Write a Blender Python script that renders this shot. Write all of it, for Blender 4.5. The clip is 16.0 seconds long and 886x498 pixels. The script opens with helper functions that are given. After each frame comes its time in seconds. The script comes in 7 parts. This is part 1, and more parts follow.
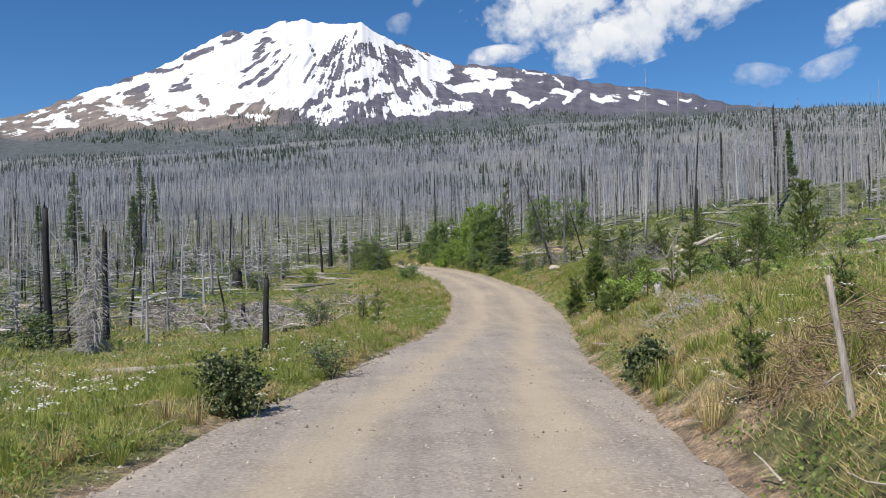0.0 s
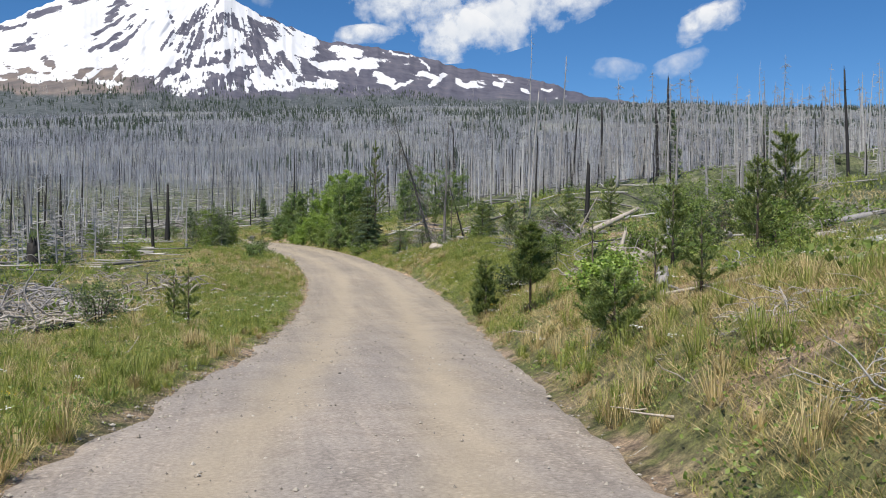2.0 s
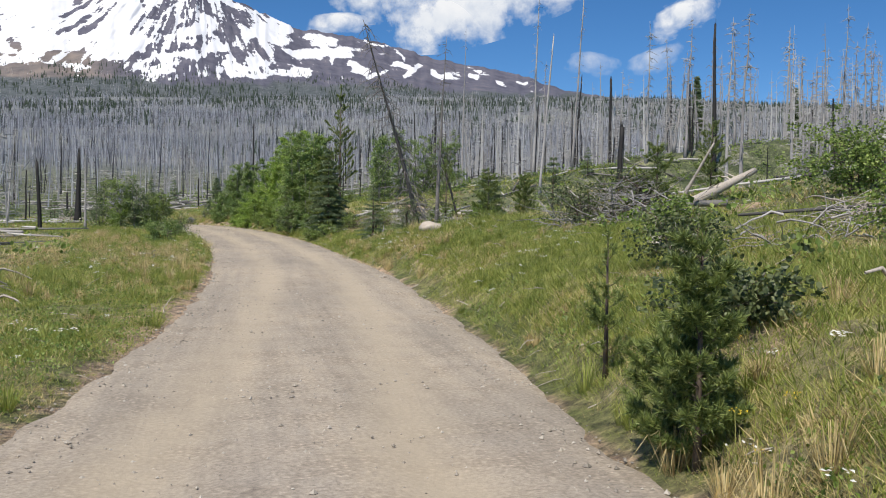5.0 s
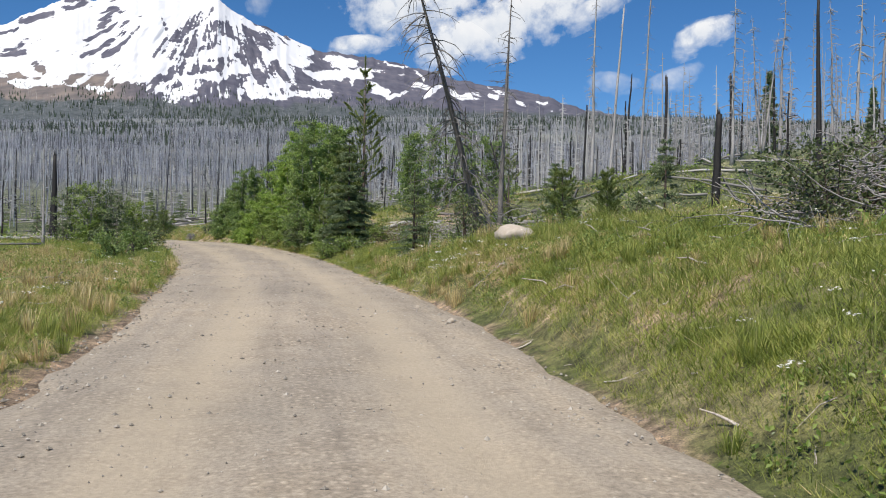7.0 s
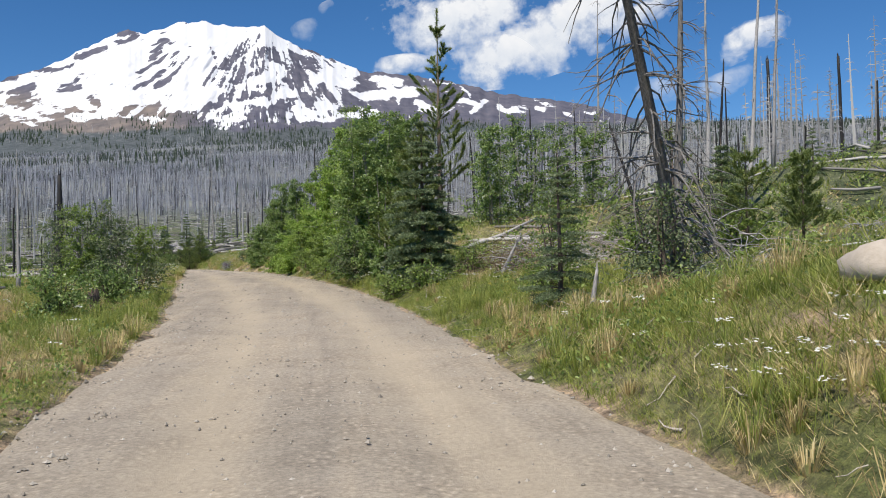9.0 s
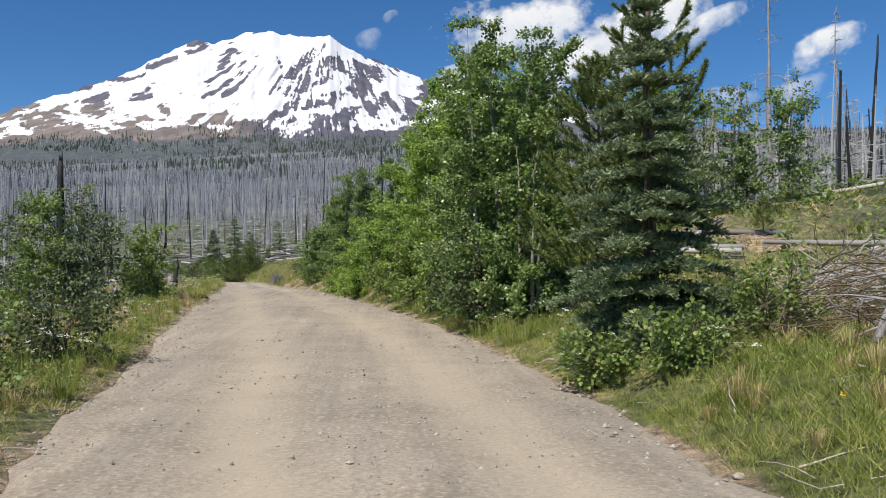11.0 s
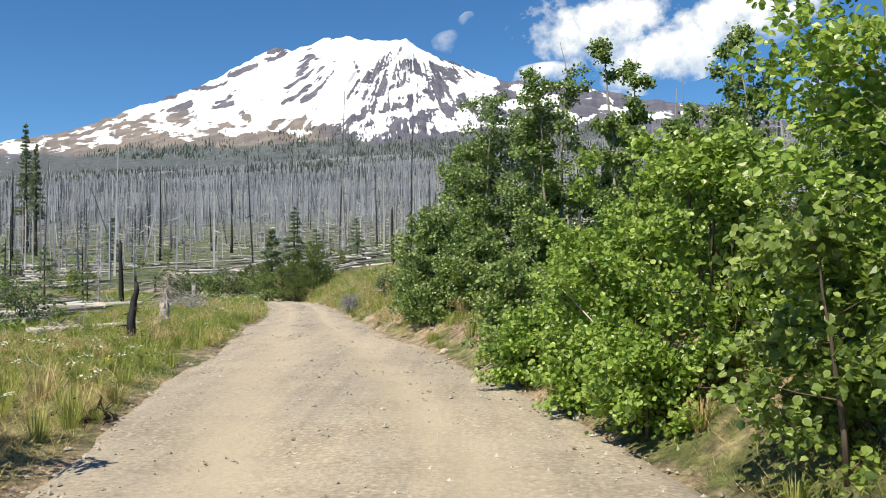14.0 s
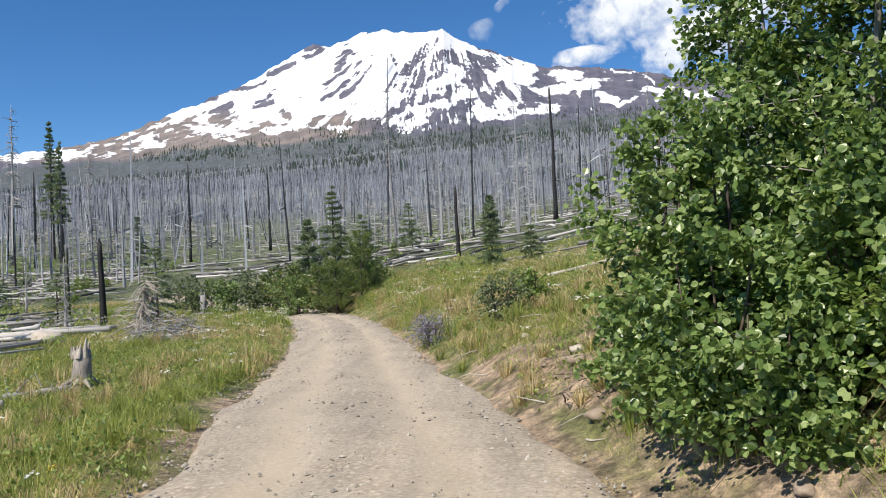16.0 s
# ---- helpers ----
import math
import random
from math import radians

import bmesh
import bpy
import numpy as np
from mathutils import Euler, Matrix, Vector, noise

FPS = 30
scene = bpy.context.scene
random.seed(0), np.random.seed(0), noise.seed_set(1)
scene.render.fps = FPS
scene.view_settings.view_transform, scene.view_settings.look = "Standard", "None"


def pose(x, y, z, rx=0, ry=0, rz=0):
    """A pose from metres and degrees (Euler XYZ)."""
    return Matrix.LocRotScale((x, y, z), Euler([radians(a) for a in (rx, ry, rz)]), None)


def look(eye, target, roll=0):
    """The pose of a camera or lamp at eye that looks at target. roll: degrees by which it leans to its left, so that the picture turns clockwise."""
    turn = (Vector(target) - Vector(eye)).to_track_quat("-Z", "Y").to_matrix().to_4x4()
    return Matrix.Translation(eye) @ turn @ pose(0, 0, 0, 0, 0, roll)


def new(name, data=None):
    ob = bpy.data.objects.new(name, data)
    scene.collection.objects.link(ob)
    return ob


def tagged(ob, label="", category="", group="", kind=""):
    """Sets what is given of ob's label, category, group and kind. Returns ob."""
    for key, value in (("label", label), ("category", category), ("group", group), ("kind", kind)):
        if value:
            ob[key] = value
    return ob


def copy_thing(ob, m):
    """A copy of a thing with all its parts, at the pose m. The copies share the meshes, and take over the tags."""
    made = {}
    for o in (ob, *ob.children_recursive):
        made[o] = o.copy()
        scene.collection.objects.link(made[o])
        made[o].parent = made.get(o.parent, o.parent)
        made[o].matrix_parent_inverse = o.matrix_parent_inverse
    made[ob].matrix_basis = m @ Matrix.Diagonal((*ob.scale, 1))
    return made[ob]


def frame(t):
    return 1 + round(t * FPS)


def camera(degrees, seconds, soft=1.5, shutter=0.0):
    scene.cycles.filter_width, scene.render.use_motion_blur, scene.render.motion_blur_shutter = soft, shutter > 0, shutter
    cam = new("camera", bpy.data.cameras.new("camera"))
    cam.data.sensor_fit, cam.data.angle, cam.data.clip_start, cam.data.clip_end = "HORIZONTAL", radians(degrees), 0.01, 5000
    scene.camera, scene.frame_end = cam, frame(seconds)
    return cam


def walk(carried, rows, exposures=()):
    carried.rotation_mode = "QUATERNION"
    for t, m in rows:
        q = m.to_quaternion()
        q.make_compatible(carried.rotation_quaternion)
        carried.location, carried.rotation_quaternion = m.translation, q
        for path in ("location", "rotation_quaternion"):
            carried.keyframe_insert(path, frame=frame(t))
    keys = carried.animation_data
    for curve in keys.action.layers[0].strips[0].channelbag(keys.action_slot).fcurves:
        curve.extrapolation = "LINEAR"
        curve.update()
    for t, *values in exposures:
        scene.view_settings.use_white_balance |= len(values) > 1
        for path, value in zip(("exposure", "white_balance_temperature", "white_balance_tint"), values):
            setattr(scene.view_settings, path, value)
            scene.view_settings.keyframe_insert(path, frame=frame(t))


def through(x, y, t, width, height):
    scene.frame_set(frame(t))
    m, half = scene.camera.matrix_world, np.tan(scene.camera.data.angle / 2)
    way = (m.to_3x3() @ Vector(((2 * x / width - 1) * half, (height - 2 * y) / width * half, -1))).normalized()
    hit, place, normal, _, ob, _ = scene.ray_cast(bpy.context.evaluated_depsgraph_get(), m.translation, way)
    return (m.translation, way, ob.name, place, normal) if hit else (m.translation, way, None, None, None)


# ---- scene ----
cam = camera(54.0, 16.0, soft=1.0)
PATH = [
    (0, (19.473, 6.979, 1.951), (19.546, 8.978, 1.973), -1.2),
    (0.5, (19.497, 9.684, 1.875), (19.664, 11.677, 1.877), -1.6),
    (1, (19.59, 12.323, 1.791), (19.836, 14.308, 1.777), -0.9),
    (1.5, (19.839, 14.918, 1.7), (20.163, 16.891, 1.679), 0.0),
    (2, (20.153, 17.487, 1.627), (20.541, 19.449, 1.604), 0.3),
    (2.5, (20.496, 20.101, 1.528), (20.929, 22.053, 1.501), 0.3),
    (3, (20.881, 22.75, 1.423), (21.345, 24.695, 1.392), 0.4),
    (3.5, (21.304, 25.448, 1.359), (21.776, 27.391, 1.323), 0.3),
    (4, (21.74, 28.181, 1.284), (22.208, 30.125, 1.244), 0.7),
    (4.2, (21.934, 29.268, 1.266), (22.398, 31.213, 1.218), 0.8),
    (6.3, (23.151, 40.667, 0.814), (23.585, 42.619, 0.799), 1.5),
    (6.5, (23.269, 41.717, 0.829), (23.695, 43.671, 0.817), 1.3),
    (7, (23.522, 44.282, 0.847), (23.927, 46.241, 0.853), 1.0),
    (7.5, (23.731, 46.971, 0.912), (24.109, 48.935, 0.932), 0.5),
    (8, (23.897, 49.679, 0.989), (24.241, 51.649, 1.029), -0.0),
    (8.2, (23.944, 50.722, 1.022), (24.277, 52.694, 1.063), -0.3),
    (10.3, (23.66, 61.9, 1.58), (23.864, 63.889, 1.637), -0.6),
    (10.5, (23.593, 63.261, 1.587), (23.782, 65.251, 1.649), -0.4),
    (11, (23.413, 66.522, 1.674), (23.563, 68.515, 1.738), -0.3),
    (11.5, (23.174, 69.717, 1.768), (23.29, 71.713, 1.821), 0.3),
    (12, (22.896, 72.89, 1.879), (22.977, 74.888, 1.933), 0.9),
    (12.5, (22.496, 76.251, 1.956), (22.548, 78.25, 2.013), 1.3),
    (13, (22.16, 79.616, 2.11), (22.185, 81.615, 2.173), 1.2),
    (13.5, (21.785, 82.837, 2.221), (21.784, 84.836, 2.295), 0.7),
    (14, (21.392, 85.659, 2.31), (21.364, 87.658, 2.38), -0.7),
    (14.5, (20.973, 88.505, 2.429), (20.921, 90.503, 2.501), -1.7),
    (15, (20.502, 91.421, 2.485), (20.427, 93.419, 2.557), -2.4),
    (15.5, (19.938, 94.333, 2.521), (19.836, 96.33, 2.582), -2.6),
    (16, (19.461, 97.185, 2.608), (19.331, 99.18, 2.66), -2.8),
]
walk(cam, [(t, look(eye, target, roll)) for t, eye, target, roll in PATH], exposures=((0, 0.0, 6500, 10), (8, 0.0, 6500, 10), (11, 0.0, 6500, 10), (12, 0.1, 6500, 10), (13, 0.2, 6750, 7), (14, 0.36, 6950, 6), (14.5, 0.34, 6680, 9), (15, 0.26, 6550, 9), (16, 0.24, 6500, 10)))

# ---- world, sun, exposure ----
SUN_TO = Vector((-0.36, -0.46, 0.815)).normalized()
world = bpy.data.worlds.new("sky")
scene.world = world
world.use_nodes = True
wt = world.node_tree
sky = wt.nodes.new("ShaderNodeTexSky")
sky.sky_type = "NISHITA"
sky.sun_disc = False
sky.sun_elevation = math.asin(SUN_TO.z)
sky.sun_rotation = math.atan2(SUN_TO.x, SUN_TO.y)
sky.altitude = 1500
sky.air_density = 0.85
sky.dust_density = 0.0
sky.ozone_density = 5.0
hue = wt.nodes.new("ShaderNodeHueSaturation")
hue.inputs["Saturation"].default_value = 1.2
wt.links.new(sky.outputs[0], hue.inputs["Color"])
wt.links.new(hue.outputs[0], wt.nodes["Background"].inputs[0])
wt.nodes["Background"].inputs[1].default_value = 0.113
sun = new("sun", bpy.data.lights.new("sun", "SUN"))
sun.data.energy, sun.data.angle, sun.data.color = 5.0, radians(0.53), (1.0, 0.92, 0.80)
sun.matrix_world = look(SUN_TO * 100, (0, 0, 0))

# ---- materials ----


def nodes(name):
    m = bpy.data.materials.new(name)
    m.use_nodes = True
    t = m.node_tree
    return m, t, t.nodes["Principled BSDF"]


def noise_tex(t, scale, detail=4.0, rough=0.6, coords="Object", stretch=None, vector=None):
    n = t.nodes.new("ShaderNodeTexNoise")
    n.inputs["Scale"].default_value, n.inputs["Detail"].default_value, n.inputs["Roughness"].default_value = scale, detail, rough
    src = vector
    if src is None:
        src = t.nodes.new("ShaderNodeTexCoord").outputs[coords]
    if stretch:
        mp = t.nodes.new("ShaderNodeMapping")
        mp.inputs["Scale"].default_value = stretch
        t.links.new(src, mp.inputs[0])
        src = mp.outputs[0]
    t.links.new(src, n.inputs["Vector"])
    return n.outputs["Fac"]


def ramp(t, fac, stops):
    r = t.nodes.new("ShaderNodeValToRGB")
    while len(r.color_ramp.elements) < len(stops):
        r.color_ramp.elements.new(0.5)
    for e, (p, c) in zip(r.color_ramp.elements, stops):
        e.position, e.color = p, (*c, 1)
    t.links.new(fac, r.inputs[0])
    return r.outputs[0]


def mix(t, fac, a, b, blend="MIX"):
    m = t.nodes.new("ShaderNodeMix")
    m.data_type, m.blend_type = "RGBA", blend
    if isinstance(fac, float):
        m.inputs[0].default_value = fac
    else:
        t.links.new(fac, m.inputs[0])
    for sock, v in ((m.inputs[6], a), (m.inputs[7], b)):
        if isinstance(v, tuple):
            sock.default_value = (*v, 1)
        else:
            t.links.new(v, sock)
    return m.outputs[2]


def math_node(t, op, a, b=None, clamp=False):
    m = t.nodes.new("ShaderNodeMath")
    m.operation, m.use_clamp = op, clamp
    for sock, v in ((m.inputs[0], a), (m.inputs[1], b)):
        if v is None:
            continue
        if isinstance(v, (int, float)):
            sock.default_value = v
        else:
            t.links.new(v, sock)
    return m.outputs[0]


def bump(t, bsdf, height, strength, distance):
    b = t.nodes.new("ShaderNodeBump")
    b.inputs["Strength"].default_value, b.inputs["Distance"].default_value = strength, distance
    t.links.new(height, b.inputs["Height"])
    t.links.new(b.outputs[0], bsdf.inputs["Normal"])


def attr(t, name):
    a = t.nodes.new("ShaderNodeAttribute")
    a.attribute_name = name
    return a.outputs["Fac"]


def wood_material(name, dark, mid, light, rough=0.85, grain=(9, 9, 1.2)):
    m, t, b = nodes(name)
    fine = noise_tex(t, 6.0, 6, 0.7, stretch=grain)
    big = noise_tex(t, 1.3, 3, 0.5)
    col = ramp(t, fine, [(0.3, dark), (0.52, mid), (0.75, light)])
    rnd = t.nodes.new("ShaderNodeObjectInfo").outputs["Random"]
    tone = ramp(t, math_node(t, "ADD", math_node(t, "MULTIPLY", big, 0.6), math_node(t, "MULTIPLY", rnd, 0.4)), [(0.25, (0.62, 0.60, 0.60)), (0.75, (1.1, 1.08, 1.05))])
    t.links.new(mix(t, 1.0, col, tone, "MULTIPLY"), b.inputs["Base Color"])
    b.inputs["Roughness"].default_value = rough
    bump(t, b, fine, 0.7, 0.007)
    return m


def leaf_material(name, dark, mid, light, rough=0.5, through=0.35, back=(0.10, 0.18, 0.03), tuft=0.0):
    m, t, b = nodes(name)
    isl = t.nodes.new("ShaderNodeNewGeometry").outputs["Random Per Island"]
    big = noise_tex(t, 1.1, 3, 0.5)
    if tuft:
        clump = ramp(t, noise_tex(t, tuft, 3, 0.6), [(0.33, (0, 0, 0)), (0.67, (1, 1, 1))])
        fac = math_node(t, "ADD", math_node(t, "MULTIPLY", isl, 0.35), math_node(t, "ADD", math_node(t, "MULTIPLY", big, 0.25), math_node(t, "MULTIPLY", clump, 0.42)))
    else:
        fac = math_node(t, "ADD", math_node(t, "MULTIPLY", isl, 0.6), math_node(t, "MULTIPLY", big, 0.45))
    col = ramp(t, fac, [(0.2, dark), (0.52, mid), (0.88, light)])
    t.links.new(col, b.inputs["Base Color"])
    b.inputs["Roughness"].default_value = rough
    tr = t.nodes.new("ShaderNodeBsdfTranslucent")
    t.links.new(mix(t, 0.5, col, back), tr.inputs[0])
    ms = t.nodes.new("ShaderNodeMixShader")
    ms.inputs[0].default_value = through
    out = t.nodes["Material Output"]
    t.links.new(b.outputs[0], ms.inputs[1])
    t.links.new(tr.outputs[0], ms.inputs[2])
    t.links.new(ms.outputs[0], out.inputs[0])
    return m


M_GREY = wood_material("weathered_grey_wood", (0.18, 0.176, 0.18), (0.43, 0.423, 0.425), (0.63, 0.62, 0.615))
M_PALE = wood_material("bleached_wood", (0.24, 0.21, 0.18), (0.50, 0.46, 0.41), (0.68, 0.64, 0.58))
M_CHAR = wood_material("charred_wood", (0.006, 0.006, 0.007), (0.018, 0.017, 0.017), (0.06, 0.057, 0.055), 0.75)
M_BARK = wood_material("brown_bark", (0.05, 0.04, 0.03), (0.13, 0.10, 0.08), (0.24, 0.20, 0.17))
# Darker copy of the grey wood: shade on two dead trees put in.
M_GREY_SHADED = wood_material("shaded_grey_wood", (0.075, 0.072, 0.070), (0.20, 0.192, 0.186), (0.38, 0.37, 0.36))
M_STRAW_ROOT = wood_material("dry_roots", (0.10, 0.075, 0.045), (0.27, 0.21, 0.13), (0.46, 0.38, 0.25))
M_ASPEN_BARK = wood_material("aspen_bark", (0.10, 0.10, 0.08), (0.32, 0.31, 0.27), (0.50, 0.49, 0.44))
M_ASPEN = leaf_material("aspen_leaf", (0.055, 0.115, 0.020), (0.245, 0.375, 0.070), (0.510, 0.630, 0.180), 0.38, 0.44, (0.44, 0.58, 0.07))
# Darker copy of the aspen leaf: view angle and exposure put into colour.
M_LEAF_DIM = leaf_material("leaf_dim", (0.040, 0.080, 0.024), (0.160, 0.250, 0.066), (0.410, 0.500, 0.200), 0.34, 0.38, (0.30, 0.42, 0.07))
M_SHRUB = leaf_material("shrub_leaf", (0.042, 0.082, 0.020), (0.170, 0.255, 0.054), (0.370, 0.460, 0.130), 0.42, 0.40, (0.36, 0.46, 0.07))
M_WILLOW = leaf_material("dusty_shrub_leaf", (0.055, 0.085, 0.036), (0.150, 0.195, 0.088), (0.290, 0.335, 0.175), 0.55, 0.34)
M_DARK_SHRUB = leaf_material("dark_shrub_leaf", (0.028, 0.044, 0.018), (0.090, 0.120, 0.045), (0.230, 0.265, 0.115), 0.45, 0.32)
M_FIR = leaf_material("fir_needles", (0.055, 0.088, 0.042), (0.185, 0.245, 0.122), (0.430, 0.490, 0.290), 0.5, 0.28, (0.2, 0.27, 0.09), 3.0)
M_PINE = leaf_material("pine_needles", (0.048, 0.080, 0.022), (0.185, 0.250, 0.068), (0.400, 0.450, 0.150), 0.45, 0.28, (0.22, 0.29, 0.06))
M_GRASS = leaf_material("grass", (0.070, 0.110, 0.020), (0.300, 0.360, 0.076), (0.640, 0.600, 0.225), 0.6, 0.42, (0.42, 0.46, 0.09), 3.6)
M_DRY = leaf_material("dry_grass", (0.170, 0.125, 0.055), (0.58, 0.465, 0.220), (0.84, 0.73, 0.44), 0.7, 0.34, (0.64, 0.51, 0.25), 4.8)
M_WHITE = leaf_material("yarrow_white", (0.62, 0.62, 0.54), (0.76, 0.76, 0.70), (0.84, 0.84, 0.80), 0.7, 0.2, (0.7, 0.7, 0.6))
M_YELLOW = leaf_material("yellow_petal", (0.55, 0.38, 0.02), (0.75, 0.55, 0.03), (0.85, 0.68, 0.08), 0.6, 0.2, (0.6, 0.5, 0.05))
M_LUPINE = leaf_material("lupine_bloom", (0.16, 0.15, 0.24), (0.26, 0.25, 0.36), (0.40, 0.39, 0.46), 0.6, 0.2, (0.3, 0.3, 0.4))


def stone_material(name, a, b_, c):
    m, t, b = nodes(name)
    isl = t.nodes.new("ShaderNodeNewGeometry").outputs["Random Per Island"]
    n1 = noise_tex(t, 9, 6, 0.65)
    fac = math_node(t, "ADD", math_node(t, "MULTIPLY", isl, 0.5), math_node(t, "MULTIPLY", n1, 0.5))
    t.links.new(ramp(t, fac, [(0.25, a), (0.5, b_), (0.75, c)]), b.inputs["Base Color"])
    b.inputs["Roughness"].default_value = 0.9
    bump(t, b, n1, 0.6, 0.02)
    return m


M_CLOD = stone_material("dusty_clod", (0.17, 0.125, 0.09), (0.27, 0.21, 0.155), (0.38, 0.31, 0.24))
M_STONE = stone_material("pale_stone", (0.30, 0.25, 0.20), (0.44, 0.38, 0.31), (0.58, 0.52, 0.45))
M_GRAVEL = stone_material("gravel", (0.20, 0.182, 0.155), (0.34, 0.31, 0.262), (0.48, 0.445, 0.39))


def road_material():
    m, t, b = nodes("graded_gravel_road")
    co = t.nodes.new("ShaderNodeTexCoord").outputs["Object"]
    big = noise_tex(t, 0.22, 4, 0.55, vector=co)
    mid = noise_tex(t, 1.6, 5, 0.6, vector=co)
    fine = noise_tex(t, 26, 6, 0.75, vector=co)
    v = t.nodes.new("ShaderNodeTexVoronoi")
    v.inputs["Scale"].default_value = 15
    t.links.new(co, v.inputs["Vector"])
    col = ramp(t, math_node(t, "ADD", math_node(t, "MULTIPLY", big, 0.65), math_node(t, "MULTIPLY", mid, 0.35)),
               [(0.3, (0.292, 0.258, 0.210)), (0.5, (0.374, 0.325, 0.260)), (0.68, (0.445, 0.378, 0.292))])
    streak = noise_tex(t, 1.0, 6, 0.65, vector=co, stretch=(3.4, 0.16, 1))
    col = mix(t, 1.0, col, ramp(t, streak, [(0.3, (0.82, 0.82, 0.83)), (0.5, (1, 1, 1)), (0.7, (1.15, 1.13, 1.09))]), "MULTIPLY")
    track = attr(t, "track")
    col = mix(t, math_node(t, "MULTIPLY", attr(t, "crushed"), 0.85), col, mix(t, 1.0, col, (0.97, 1.0, 1.13), "MULTIPLY"))
    col = mix(t, math_node(t, "MULTIPLY", track, 0.75), col, (0.470, 0.396, 0.290))
    grit = ramp(t, fine, [(0.30, (0.45, 0.44, 0.43)), (0.5, (0.98, 0.98, 0.98)), (0.70, (1.5, 1.49, 1.47))])
    loose = math_node(t, "SUBTRACT", 0.75, math_node(t, "MULTIPLY", track, 0.5))
    col = mix(t, loose, col, mix(t, 1.0, col, grit, "MULTIPLY"))
    peb = ramp(t, v.outputs["Distance"], [(0.0, (1.75, 1.72, 1.68)), (0.2, (1.05, 1.05, 1.05)), (0.5, (0.68, 0.67, 0.66))])
    col = mix(t, math_node(t, "MULTIPLY", loose, ramp(t, mid, [(0.42, (0, 0, 0)), (0.62, (1, 1, 1))])), col, mix(t, 1.0, col, peb, "MULTIPLY"))
    t.links.new(col, b.inputs["Base Color"])
    b.inputs["Roughness"].default_value = 0.95
    bump(t, b, math_node(t, "ADD", fine, math_node(t, "MULTIPLY", v.outputs["Distance"], -0.25)), 0.45, 0.018)
    return m


M_ROAD = road_material()


def ground_material():
    m, t, b = nodes("meadow_and_forest_floor")
    co = t.nodes.new("ShaderNodeTexCoord").outputs["Object"]
    big = noise_tex(t, 0.12, 5, 0.6, vector=co)
    mid = noise_tex(t, 0.9, 6, 0.65, vector=co)
    fine = noise_tex(t, 14, 6, 0.75, vector=co)
    far_n = noise_tex(t, 0.012, 6, 0.6, vector=co)
    # Turf and thatch; the darkest stop also holds painted shade between blades.
    grass = ramp(t, math_node(t, "ADD", math_node(t, "MULTIPLY", big, 0.5), math_node(t, "MULTIPLY", mid, 0.5)),
                 [(0.32, (0.060, 0.078, 0.024)), (0.46, (0.140, 0.158, 0.052)), (0.56, (0.255, 0.235, 0.110)), (0.70, (0.38, 0.32, 0.20))])
    soil = ramp(t, math_node(t, "ADD", math_node(t, "MULTIPLY", mid, 0.6), math_node(t, "MULTIPLY", fine, 0.4)),
                [(0.3, (0.20, 0.142, 0.098)), (0.5, (0.37, 0.272, 0.188)), (0.7, (0.52, 0.405, 0.295))])
    floor = ramp(t, math_node(t, "ADD", math_node(t, "MULTIPLY", mid, 0.55), math_node(t, "MULTIPLY", fine, 0.45)),
                 [(0.38, (0.030, 0.038, 0.022)), (0.47, (0.075, 0.096, 0.044)), (0.55, (0.135, 0.150, 0.080)), (0.66, (0.30, 0.29, 0.26))])
    # Far ground in blue-grey: haze is put into its colours.
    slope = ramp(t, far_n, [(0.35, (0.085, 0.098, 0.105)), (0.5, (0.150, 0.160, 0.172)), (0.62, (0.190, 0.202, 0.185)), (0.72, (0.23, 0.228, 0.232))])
    scrub = ramp(t, noise_tex(t, 0.38, 5, 0.62, vector=co), [(0.36, (0.42, 0.50, 0.40)), (0.5, (1.0, 1.0, 1.0)), (0.66, (1.55, 1.45, 1.35))])
    floor = mix(t, 1.0, floor, scrub, "MULTIPLY")
    col = mix(t, attr(t, "wild"), grass, floor)
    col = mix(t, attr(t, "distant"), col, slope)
    sl = math_node(t, "ADD", attr(t, "soil"), math_node(t, "MULTIPLY", math_node(t, "SUBTRACT", mid, 0.5), 1.4))
    sl = ramp(t, sl, [(0.35, (0, 0, 0)), (0.6, (1, 1, 1))])
    col = mix(t, sl, col, soil)
    thatch = noise_tex(t, 55, 4, 0.7, vector=co)
    grit = ramp(t, math_node(t, "ADD", math_node(t, "MULTIPLY", fine, 0.5), math_node(t, "MULTIPLY", thatch, 0.5)), [(0.36, (0.40, 0.42, 0.40)), (0.5, (1, 1, 1)), (0.63, (1.5, 1.45, 1.35))])
    tuft = ramp(t, noise_tex(t, 5.5, 4, 0.65, vector=co), [(0.34, (0.5, 0.5, 0.5)), (0.5, (1.1, 1.1, 1.1)), (0.66, (1.7, 1.68, 1.6))])
    col = mix(t, 1.0, col, tuft, "MULTIPLY")
    t.links.new(mix(t, 1.0, col, grit, "MULTIPLY"), b.inputs["Base Color"])
    b.inputs["Roughness"].default_value = 0.95
    bump(t, b, math_node(t, "ADD", fine, mid), 0.9, 0.10)
    return m


M_GROUND = ground_material()


